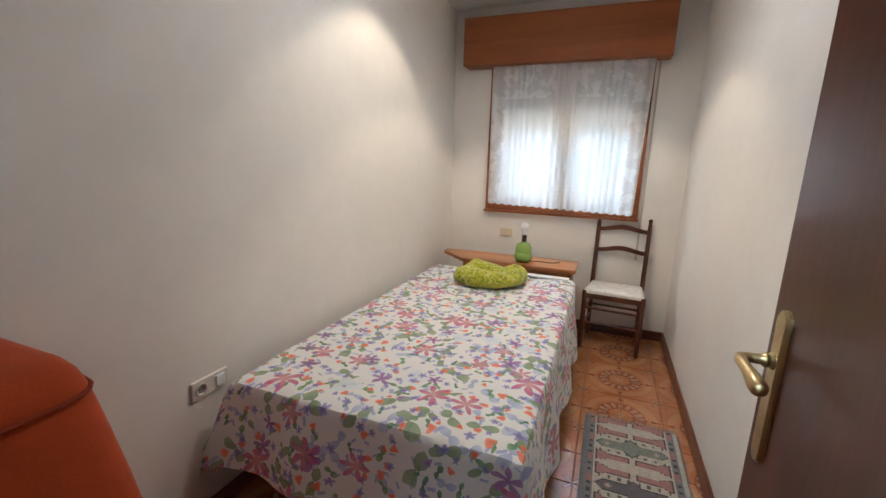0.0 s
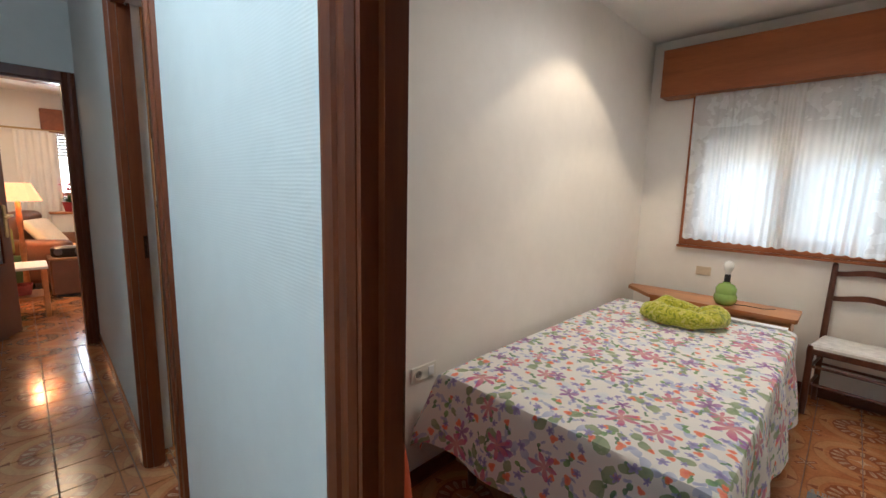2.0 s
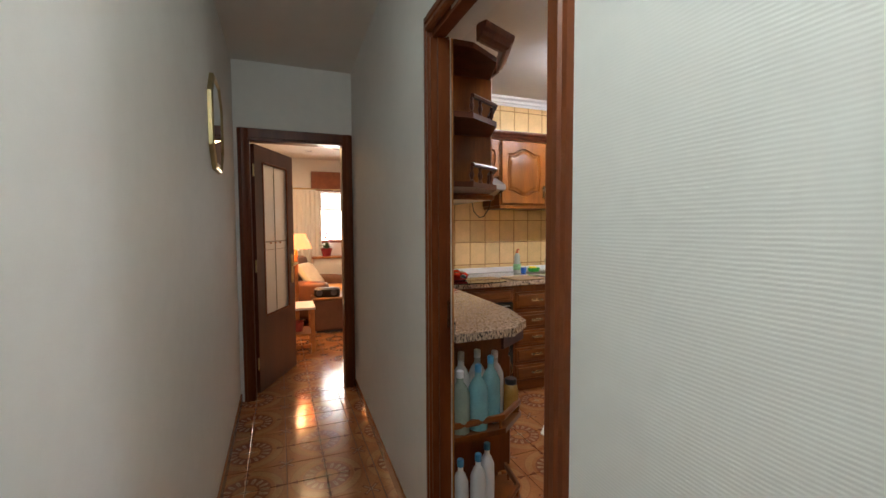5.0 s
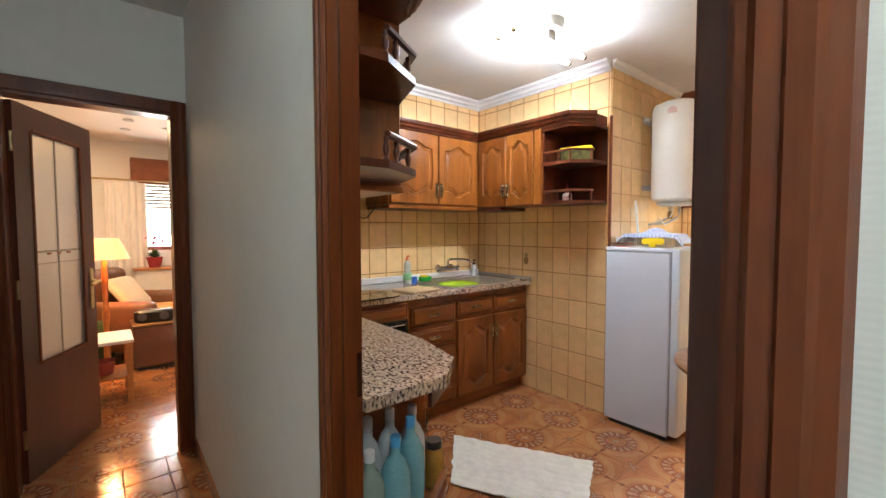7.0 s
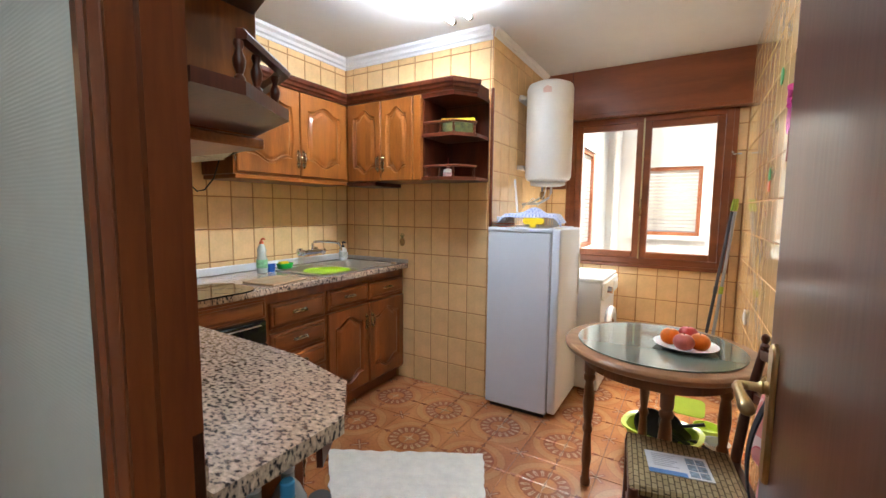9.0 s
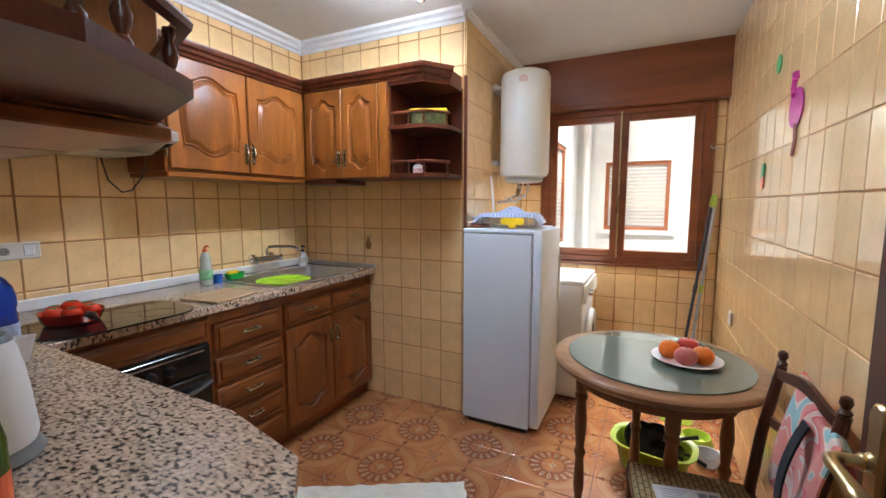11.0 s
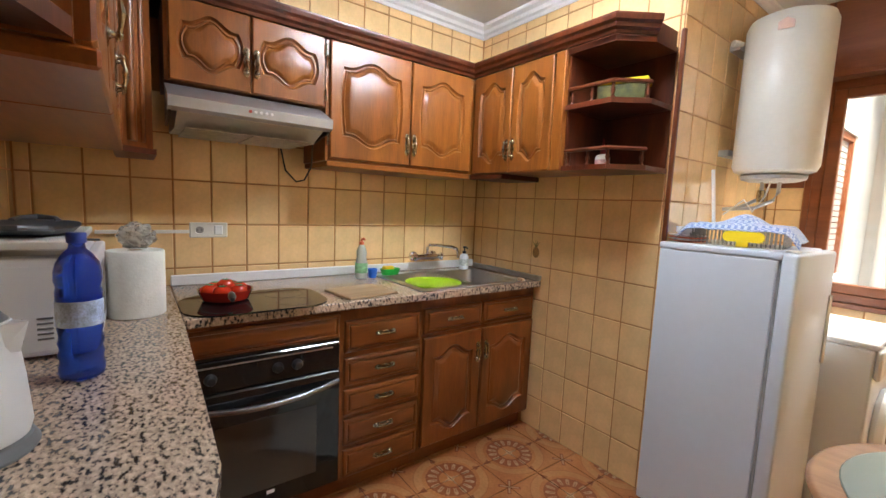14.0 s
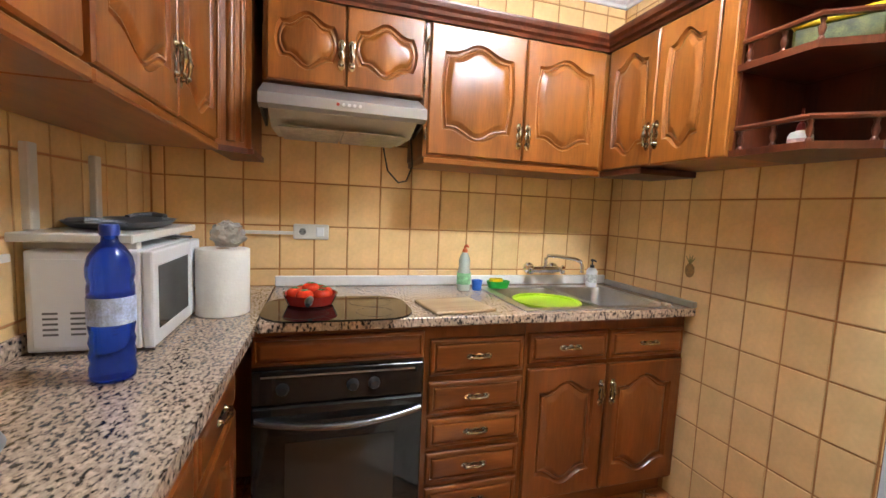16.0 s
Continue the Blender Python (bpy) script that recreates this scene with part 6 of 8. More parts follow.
for k, (x, y, s, mt, cp) in enumerate(((-2.40, 0.27, 1.0, PALEG, capw), (-2.40, 0.355, 1.06, PALEB, capb), (-2.445, 0.44, 1.12, PALEB, capb), (-2.48, 0.31, 1.2, CLR, capw), (-2.50, 0.40, 1.18, CLR, capw), (-2.52, 0.50, 1.1, CLR, capw))):
    bottle("cleaning_bottle", ("half-empty blue cleaner bottle" if mt is PALEB else "clear plastic cleaner bottle" if mt is CLR else "pale green cleaner bottle") + " on the end shelf", (x, y, 0.4925), [(r * 1.22, z * s) for r, z in prof], mt, ([(r, z * s) for r, z in cp[0]], cp[1]), group="cleaning bottles")
c = thing("amber_jar", "amber glass jar with a dark lid on the end shelf", "jar", (-2.50, 0.575, 0.4925))
part("glass", turned([(0.03, 0), (0.036, 0.004), (0.037, 0.10), (0.030, 0.125), (0.024, 0.13)], 20), shader("amber_glass", (0.42, 0.20, 0.04), 0.12, vary=0.2, scale=20, trans=0.3), c, smooth=True)
part("lid", turned([(0.028, 0.131), (0.029, 0.15), (0.026, 0.156)], 20), BLACKP, c, smooth=True)
for k, (x, y) in enumerate(((-2.42, 0.28), (-2.43, 0.37), (-2.50, 0.45))):
    bottle("cleaning_bottle", "white plastic cleaner bottle on the lower end shelf", (x, y, 0.0825), [(r, z * 1.05) for r, z in prof], WHITE, ([(r, z * 1.05) for r, z in capb[0]], capb[1]), group="cleaning bottles")
# bottle at the east end of the worktop, seen from the hall
GLG = shader("green_bottle_glass", (0.10, 0.22, 0.02), 0.08, vary=0, trans=0.5)
bottle("oil_bottle", "green glass bottle with red label on the worktop end", (-2.665, 0.29, Z), [(0.03, 0), (0.034, 0.004), (0.034, 0.15), (0.028, 0.18), (0.014, 0.215), (0.013, 0.27)], GLG, ([(0.015, 0.27), (0.015, 0.295)], BLACKP), (0.0345, 0.03, 0.11, RED))

# ---- bedroom ----
QUILT = shader("floral_cotton", (0.80, 0.78, 0.74), 0.85, vary=0, sheen=0.2)
n, l, b = graph(QUILT)
tc = n.new("ShaderNodeTexCoord")
uvn = n.new("ShaderNodeUVMap")
base = n.new("ShaderNodeRGB")
base.outputs[0].default_value = (0.78, 0.78, 0.77, 1)
out = base.outputs[0]


def math_node(op, a_, b_=None, c_=None):
    q = n.new("ShaderNodeMath")
    q.operation = op
    for i, v in enumerate((a_, b_, c_)):
        if v is None:
            continue
        if isinstance(v, (int, float)):
            q.inputs[i].default_value = v
        else:
            l.new(v, q.inputs[i])
    return q.outputs[0]


def scatter(scale, offset, size, petals, depth, lo, hi, chance, soft=0.06, stretch=1.0):
    """Petalled blots of colour strewn over the cloth, one to a Voronoi cell."""
    global out
    mp = n.new("ShaderNodeMapping")
    mp.inputs["Location"].default_value = offset
    l.new(uvn.outputs[0], mp.inputs["Vector"])
    nz = n.new("ShaderNodeTexNoise")
    nz.inputs["Scale"].default_value = 14
    l.new(mp.outputs[0], nz.inputs["Vector"])
    vm = n.new("ShaderNodeVectorMath")
    vm.operation = "MULTIPLY_ADD"
    vm.inputs[1].default_value = (0.035, 0.035, 0)
    l.new(nz.outputs["Color"], vm.inputs[0])
    l.new(mp.outputs[0], vm.inputs[2])
    vo = n.new("ShaderNodeTexVoronoi")
    vo.voronoi_dimensions = "2D"
    vo.inputs["Scale"].default_value, vo.inputs["Randomness"].default_value = scale, 0.75
    l.new(vm.outputs[0], vo.inputs["Vector"])
    sub = n.new("ShaderNodeVectorMath")
    sub.operation = "SUBTRACT"
    l.new(vm.outputs[0], sub.inputs[0])
    l.new(vo.outputs["Position"], sub.inputs[1])
    sx = n.new("ShaderNodeSeparateXYZ")
    l.new(sub.outputs[0], sx.inputs[0])
    sc = n.new("ShaderNodeSeparateColor")
    l.new(vo.outputs["Color"], sc.inputs[0])
    ang = math_node("ADD", math_node("ARCTAN2", sx.outputs[1], sx.outputs[0]), math_node("MULTIPLY", sc.outputs[0], 6.28))
    rad = math_node("SQRT", math_node("ADD", math_node("MULTIPLY", sx.outputs[0], sx.outputs[0]), math_node("MULTIPLY", sx.outputs[1], sx.outputs[1])))
    lobe = math_node("POWER", math_node("ABSOLUTE", math_node("COSINE", math_node("MULTIPLY", ang, petals / 2))), 3.0 if petals == 2 else 1.3)
    edge = math_node("MULTIPLY", math_node("MULTIPLY_ADD", lobe, depth, 1 - depth), math_node("MULTIPLY_ADD", sc.outputs[1], size * 0.6, size * 0.7))
    inside = math_node("LESS_THAN", rad, edge)
    mask = math_node("MULTIPLY", inside, math_node("LESS_THAN", sc.outputs[2], chance))
    cm = n.new("ShaderNodeMix")
    cm.data_type = "RGBA"
    cm.inputs["A"].default_value, cm.inputs["B"].default_value = (*lo, 1), (*hi, 1)
    l.new(math_node("DIVIDE", rad, size), cm.inputs["Factor"])
    mx = n.new("ShaderNodeMix")
    mx.data_type = "RGBA"
    l.new(math_node("MULTIPLY", mask, 0.88), mx.inputs["Factor"])
    l.new(out, mx.inputs["A"])
    l.new(cm.outputs["Result"], mx.inputs["B"])
    out = mx.outputs["Result"]


scatter(12.0, (0.3, 0.1, 0), 0.040, 2, 0.94, (0.34, 0.42, 0.62), (0.55, 0.60, 0.74), 0.40)
scatter(13.0, (0.7, 0.9, 0), 0.024, 2, 0.90, (0.06, 0.20, 0.07), (0.20, 0.40, 0.14), 0.34)
scatter(24.0, (4.7, 2.9, 0), 0.013, 2, 0.7, (0.30, 0.36, 0.58), (0.45, 0.50, 0.70), 0.5)
scatter(16.0, (2.7, 1.9, 0), 0.021, 2, 0.90, (0.03, 0.13, 0.07), (0.12, 0.30, 0.14), 0.34)
scatter(9.0, (6.1, 0.7, 0), 0.055, 2, 0.985, (0.16, 0.26, 0.12), (0.30, 0.38, 0.22), 0.5)
scatter(5.2, (8.3, 4.4, 0), 0.05, 3, 0.5, (0.62, 0.70, 0.78), (0.74, 0.77, 0.80), 0.35)
scatter(15.0, (1.2, 0.4, 0), 0.014, 3, 0.35, (0.75, 0.10, 0.05), (0.85, 0.26, 0.12), 0.42)
scatter(19.0, (3.2, 5.4, 0), 0.016, 5, 0.6, (0.16, 0.14, 0.42), (0.36, 0.34, 0.66), 0.40)
scatter(7.5, (0.5, 2.1, 0), 0.040, 5, 0.86, (0.20, 0.06, 0.28), (0.38, 0.18, 0.46), 0.24)
scatter(6.2, (1.5, 3.1, 0), 0.054, 6, 0.87, (0.62, 0.30, 0.30), (0.52, 0.08, 0.26), 0.46)
wv = n.new("ShaderNodeTexNoise")
wv.inputs["Scale"].default_value = 3.5
l.new(tc.outputs["Object"], wv.inputs["Vector"])
bp = n.new("ShaderNodeBump")
bp.inputs["Strength"].default_value, bp.inputs["Distance"].default_value = 0.5, 0.02
l.new(wv.outputs[0], bp.inputs["Height"])
l.new(bp.outputs[0], b.inputs["Normal"])
l.new(out, b.inputs["Base Color"])

BX0, BX1, BY0, BY1, BZ = -1.20, -0.195, 0.99, 2.86, 0.545
c = thing("bed", "single bed with a divan base against the wall", "bed", (BX0, BY0, 0))
LX, LY = BX1 - BX0, BY1 - BY0
part("mattress", box(0.02, LX - 0.02, 0.03, LY - 0.02, 0.28, BZ - 0.02, 0.05, seg=3), WALL, c, smooth=True)
part("base", box(0.03, LX - 0.03, 0.05, LY - 0.03, 0.12, 0.279, 0.01), shader("divan_fabric", (0.25, 0.2, 0.16), 0.9, vary=0.1), c)
for x in (0.08, LX - 0.08):
    for y in (0.12, LY - 0.1):
        part("leg", turned([(0.02, 0), (0.026, 0.12)], 12, m=pose(x, y, 0)), CHAIRW, c)
# bedspread as one draped cloth
OV = 0.42
nu, nv = 80, 120
bm = bmesh.new()
uvl = bm.loops.layers.uv.new("UVMap")
def drape(su, sv):
    """su, sv: metres along the cloth from its edges; folds down past the bed's edges."""
    x, y, z = su, sv, BZ + 0.006 * noise.noise(Vector((su * 6, sv * 6, 2))) + 0.003 * noise.noise(Vector((su * 18, sv * 18, 5)))
    dx, dy = max(0, su - LX), max(0, -sv)
    dl = max(0, -su)
    if dx > 0:
        k = 0.018 * math.sin(sv * 13 + 2 * noise.noise(Vector((sv * 4, 0, 7)))) * min(1, dx / 0.2)
        x, z = LX + 0.02 + 0.05 * min(1, dx / OV) + k, z - dx * 0.97
    if dl > 0:
        x, z = -min(dl, 0.03) - 0.02 * min(1, dl / 0.3), z - dl * 0.95
        if dy > 0:
            x -= 0.10 * min(1, dy / 0.25) * min(1, dl / 0.1)
    if dy > 0:
        k = 0.02 * math.sin(su * 14 + 2 * noise.noise(Vector((su * 4, 3, 7)))) * min(1, dy / 0.2)
        y, z = -0.02 - 0.10 * min(1, dy / OV) + k, z - dy * 0.95
        if dx > 0:
            z = BZ - max(dx, dy) * 0.97
            x += 0.06 * min(1, dy / 0.2)
            y -= 0.05 * min(1, dx / 0.2)
    return Vector((x, y, max(z, 0.03)))
us = [-0.30 + (LX + OV + 0.30) * i / nu for i in range(nu + 1)]
vs = [-0.31 + (LY + 0.31) * j / nv for j in range(nv + 1)]
grid = [[bm.verts.new(drape(u, v)) for v in vs] for u in us]
for i in range(nu):
    for j in range(nv):
        f = bm.faces.new((grid[i][j], grid[i + 1][j], grid[i + 1][j + 1], grid[i][j + 1]))
        for lp, (p, q) in zip(f.loops, ((i, j), (i + 1, j), (i + 1, j + 1), (i, j + 1))):
            lp[uvl].uv = (us[p], vs[q])
for _ in range(2):
    bmesh.ops.smooth_vert(bm, verts=bm.verts[:], factor=0.5, use_axis_x=True, use_axis_y=True, use_axis_z=True)
bmesh.ops.solidify(bm, geom=bm.faces[:], thickness=0.004)
sp = thing("bedspread", "white cotton bedspread printed with pink and purple flowers", "bedspread", (BX0, BY0, 0.006))
part("cloth", bm, QUILT, sp, smooth=True)
c = thing("folded_sheet", "strip of white sheet showing at the head of the bed", "sheet", (BX0 + 0.40, 2.80, BZ + 0.011))
part("fold", box(0.0, 0.58, 0.0, 0.06, 0.0, 0.010, 0.004, seg=2), shader("white_cotton", (0.78, 0.79, 0.82), 0.9, vary=0.03, bump=0.3, bscale=30), c)
# yellow-green ring cushion
CUSH = shader("lime_print_fabric", (0.5, 0.5, 0.03), 0.9, vary=0.1, sheen=0.3)
n, l, b = graph(CUSH)
tc, vo = n.new("ShaderNodeTexCoord"), n.new("ShaderNodeTexNoise")
vo.inputs["Scale"].default_value, vo.inputs["Distortion"].default_value, vo.inputs["Detail"].default_value = 26, 2.5, 1
r = ramp_node(n, [(0.36, (0.20, 0.26, 0.015)), (0.46, (0.44, 0.47, 0.03)), (0.58, (0.50, 0.50, 0.04)), (0.68, (0.62, 0.60, 0.22))])
l.new(tc.outputs["Object"], vo.inputs["Vector"])
l.new(vo.outputs[0], r.inputs[0])
l.new(r.outputs[0], b.inputs["Base Color"])
bm = bmesh.new()
rings = []
for i in range(56):
    a_ = 2 * math.pi * i / 56
    rr = 0.066 * (1 + 0.10 * math.sin(4 * a_) + 0.05 * math.sin(9 * a_ + 1))
    ring = []
    for j in range(16):
        q = 2 * math.pi * j / 16
        R = 0.135 + rr * math.cos(q)
        ring.append(bm.verts.new((1.18 * R * math.cos(a_), 0.85 * R * math.sin(a_), max(0.0, 0.045 + rr * 0.85 * math.sin(q) * (1.0 + 0.25 * math.cos(3 * a_)) + 0.012 * noise.noise(Vector((3 * math.cos(a_), 3 * math.sin(a_), q)))))))
    rings.append(ring)
for i in range(56):
    for j in range(16):
        bm.faces.new((rings[i][j], rings[(i + 1) % 56][j], rings[(i + 1) % 56][(j + 1) % 16], rings[i][(j + 1) % 16]))
bmesh.ops.recalc_face_normals(bm, faces=bm.faces[:])
part("cushion", bm, CUSH, thing("ring_cushion", "lime green leaf-print ring cushion on the bed", "cushion", (-0.69, 2.53, BZ + 0.018), 15), smooth=True)
# low headboard shelf behind the bed
c = thing("bedside_shelf", "orange pine shelf unit across the head of the bed", "shelf", (-1.02, 2.93, 0.0))
part("top", prism([(0, 0), (0.82, 0.0), (0.83, 0.02), (0.83, 0.30), (0.0, 0.30), (-0.22, 0.28), (-0.22, 0.20)], 0.575, 0.600), PINE, c)
part("front", box(0.0, 0.80, 0.03, 0.05, 0.0, 0.574), PINE, c)
for x in (0.0, 0.782):
    part("side", box(x, x + 0.02, 0.051, 0.29, 0.0, 0.574), PINE, c)
# green lamp without its shade
c = thing("bedside_lamp", "green ceramic bedside lamp with a bare bulb", "lamp", (-0.575, 3.03, 0.6005))
part("base", turned([(0.04, 0), (0.052, 0.006), (0.066, 0.03), (0.067, 0.06), (0.058, 0.075), (0.060, 0.085), (0.060, 0.11), (0.045, 0.135), (0.022, 0.145), (0.02, 0.155)], 32), shader("green_ceramic", (0.26, 0.42, 0.10), 0.15, vary=0.08, coat=0.6), c, smooth=True)
part("bulb_holder", turned([(0.016, 0.155), (0.018, 0.16), (0.018, 0.20), (0.015, 0.205)], 16), BLACKP, c, smooth=True)
part("bulb", turned([(0.013, 0.205), (0.015, 0.22), (0.028, 0.245), (0.030, 0.26), (0.026, 0.28), (0.012, 0.292), (0.002, 0.294)], 20), shader("frosted_bulb", (0.85, 0.86, 0.88), 0.2, vary=0), c, smooth=True)
part("cord", tube([(0.05, 0.02, 0.006), (0.12, 0.05, 0.004), (0.20, 0.04, 0.004), (0.26, 0.09, 0.004)], 0.003, 6), BLACKP, c, smooth=True)
# bedroom chair with cushion
PADM = shader("pale_floral_seat", (0.66, 0.64, 0.60), 0.9, vary=0.15, scale=25)
ladder_chair("bedroom_chair", "dark turned ladder-back chair with a pale padded seat", (0.085, 3.19, 0), -5, CHAIRW, 0.38, 0.30, 0.435, 0.95, PADM, "pale patterned seat pad")
# orange armchair just inside the door
ORNG = shader("orange_fabric", (0.46, 0.058, 0.003), 0.9, vary=0.10, scale=12, bump=0.2, bscale=250, sheen=0.05)
c = thing("orange_armchair", "orange fabric armchair beside the bedroom door", "armchair", (-0.885, 0.145, 0.0))
pts = [(-0.34, 0.0), (0.04, 0.0), (0.065, 0.004), (0.085, 0.018), (0.095, 0.04), (0.098, 0.10), (0.098, 0.17), (0.093, 0.20), (0.08, 0.222), (0.06, 0.235), (0.03, 0.24), (-0.34, 0.24)]
def seatloop(z, s, dx=0.0):
    return [(x * s + dx, 0.02 + y * s, z) for x, y in pts]
part("backrest", loft([seatloop(0.40, 1.12, 0.075), seatloop(0.64, 1.07, 0.05), seatloop(0.77, 1.02, 0.025), seatloop(0.85, 0.985, 0.007), seatloop(0.91, 0.96, -0.01), seatloop(0.945, 0.94, -0.02), seatloop(0.965, 0.915, -0.027), seatloop(0.979, 0.88, -0.036), seatloop(0.987, 0.83, -0.046), seatloop(0.992, 0.76, -0.058)]), ORNG, c, smooth=True)
part("seat", box(-0.34, 0.16, 0.02, 0.34, 0.12, 0.399, 0.03, seg=2), ORNG, c, smooth=True)
part("piping", tube([(x * 0.955 - 0.014, 0.02 + y * 0.955, 0.935) for x, y in pts + pts[:1]], 0.004, 6), shader("orange_piping", (0.30, 0.035, 0.003), 0.8), c)
for x in (-0.30, 0.12):
    for y in (0.06, 0.30):
        part("leg", turned([(0.014, 0), (0.018, 0.119)], 10, m=pose(x, y, 0)), CHAIRW, c)
# woven rug
RUGM = shader("woven_kilim", (0.5, 0.47, 0.42), 0.95, vary=0, bump=0.6, bscale=260)
n, l, b = graph(RUGM)
tc = n.new("ShaderNodeTexCoord")
sx = n.new("ShaderNodeSeparateXYZ")
l.new(tc.outputs["Object"], sx.inputs[0])
step = math_node("DIVIDE", math_node("ROUND", math_node("MULTIPLY", sx.outputs[0], 130)), 130)
ystep = math_node("DIVIDE", math_node("ROUND", math_node("MULTIPLY", sx.outputs[1], 130)), 130)
ax_ = math_node("ABSOLUTE", step)
turn = math_node("MULTIPLY", ystep, 1 / 0.29)
ry = math_node("ABSOLUTE", math_node("MULTIPLY", math_node("SUBTRACT", math_node("FRACT", turn), 0.5), 0.29))
odd = math_node("GREATER_THAN", math_node("FRACT", math_node("MULTIPLY", math_node("FLOOR", turn), 0.5)), 0.25)
rug_col = n.new("ShaderNodeRGB")
rug_col.outputs[0].default_value = (0.46, 0.43, 0.37, 1)
rug_out = rug_col.outputs[0]


def woven(mask, colour):
    """Lays one colour of the weave over those below it."""
    global rug_out
    q = n.new("ShaderNodeMix")
    q.data_type = "RGBA"
    q.inputs["B"].default_value = (*colour, 1)
    l.new(mask, q.inputs["Factor"])
    l.new(rug_out, q.inputs["A"])
    rug_out = q.outputs["Result"]


def below(a_, lim):
    return math_node("LESS_THAN", a_, lim)


def both(a_, b_):
    return math_node("MULTIPLY", a_, b_)


# small dark figures on the cream ground
dots = both(below(math_node("ABSOLUTE", math_node("SUBTRACT", math_node("FRACT", math_node("MULTIPLY", step, 26)), 0.5)), 0.27), below(math_node("ABSOLUTE", math_node("SUBTRACT", ry, 0.053)), 0.010))
woven(dots, (0.10, 0.11, 0.11))
woven(both(dots, below(math_node("ABSOLUTE", math_node("SUBTRACT", math_node("FRACT", math_node("MULTIPLY", step, 26)), 0.5)), 0.10)), (0.40, 0.36, 0.24))
# dusty red hooked bars
hook = math_node("SUBTRACT", math_node("ABSOLUTE", math_node("SUBTRACT", ry, 0.097)), math_node("MULTIPLY", math_node("MAXIMUM", math_node("SUBTRACT", ax_, 0.10), 0.0), 0.4))
woven(both(both(below(hook, 0.019), below(ax_, 0.155)), math_node("GREATER_THAN", ax_, 0.014)), (0.10, 0.07, 0.07))
woven(both(both(below(hook, 0.015), below(ax_, 0.150)), math_node("GREATER_THAN", ax_, 0.018)), (0.34, 0.18, 0.17))
# long medallions with a diamond at their middle
bar = math_node("MINIMUM", math_node("ADD", ry, math_node("MAXIMUM", math_node("SUBTRACT", math_node("MULTIPLY", ax_, 1.0), 0.125), 0.0)), math_node("SUBTRACT", math_node("ADD", ry, ax_), 0.032))
woven(below(bar, 0.034), (0.05, 0.055, 0.06))
woven(both(below(bar, 0.028), odd), (0.20, 0.23, 0.20))
woven(both(below(bar, 0.028), math_node("SUBTRACT", 1.0, odd)), (0.13, 0.12, 0.13))
woven(both(below(math_node("ADD", ry, math_node("ABSOLUTE", math_node("SUBTRACT", ax_, 0.105))), 0.016), below(ry, 0.02)), (0.40, 0.30, 0.28))
# grey borders with dark teeth and a pale selvedge
woven(math_node("GREATER_THAN", ax_, 0.163), (0.19, 0.19, 0.20))
teeth = both(below(math_node("FRACT", math_node("MULTIPLY", ystep, 24)), 0.45), math_node("GREATER_THAN", ax_, 0.172))
woven(both(teeth, below(ax_, 0.190)), (0.06, 0.065, 0.07))
woven(both(below(math_node("FRACT", math_node("MULTIPLY", ystep, 6.9)), 0.3), both(math_node("GREATER_THAN", ax_, 0.166), below(ax_, 0.186))), (0.32, 0.17, 0.16))
woven(math_node("GREATER_THAN", step, 0.198), (0.42, 0.42, 0.36))
nz = n.new("ShaderNodeTexNoise")
nz.inputs["Scale"].default_value = 60
l.new(tc.outputs["Object"], nz.inputs["Vector"])
mx = n.new("ShaderNodeMix")
mx.data_type, mx.blend_type = "RGBA", "MULTIPLY"
mx.inputs["Factor"].default_value = 0.5
l.new(rug_out, mx.inputs["A"])
l.new(nz.outputs[0], mx.inputs["B"])
sc2 = n.new("ShaderNodeMix")
sc2.data_type, sc2.blend_type = "RGBA", "MULTIPLY"
sc2.inputs["Factor"].default_value = 1.0
sc2.inputs["B"].default_value = (1.25, 1.25, 1.25, 1)
l.new(mx.outputs["Result"], sc2.inputs["A"])
l.new(sc2.outputs["Result"], b.inputs["Base Color"])
c = thing("bedroom_rug", "grey, white and dusty red woven kilim rug with fringe", "rug", (0.19, 1.52, 0.0))
part("weave", box(-0.22, 0.215, -0.62, 0.645, 0.001, 0.008, 0.002), RUGM, c)
fr = bmesh.new()
for k in range(60):
    x = -0.217 + 0.43 * k / 59
    j = random.uniform(-0.008, 0.008)
    tube([(x, 0.645, 0.005), (x + j, 0.665, 0.004), (x + 2 * j, 0.685, 0.003)], 0.0016, 4, fr)
for k in range(120):
    y = -0.6 + 1.24 * k / 119
    j = random.uniform(-0.006, 0.006)
    tube([(0.215, y, 0.005), (0.228, y + j, 0.003)], 0.0016, 4, fr)
part("fringe", fr, shader("grey_fringe", (0.22, 0.22, 0.21), 0.9), c)
socket_plate("white double plate with socket and switch over the bed foot", pose(BW + 0.0005, 0.962, 0.522, 0, 0, -90), 0.15)
c = thing("junction_plate", "cream blank wall plate under the bedroom window", "wall plate", (-0.80, BN - 0.0005, 0.745))
part("plate", box(-0.05, 0.05, -0.008, 0, -0.032, 0.032, 0.003), shader("cream_plastic", (0.66, 0.56, 0.42), 0.4), c)

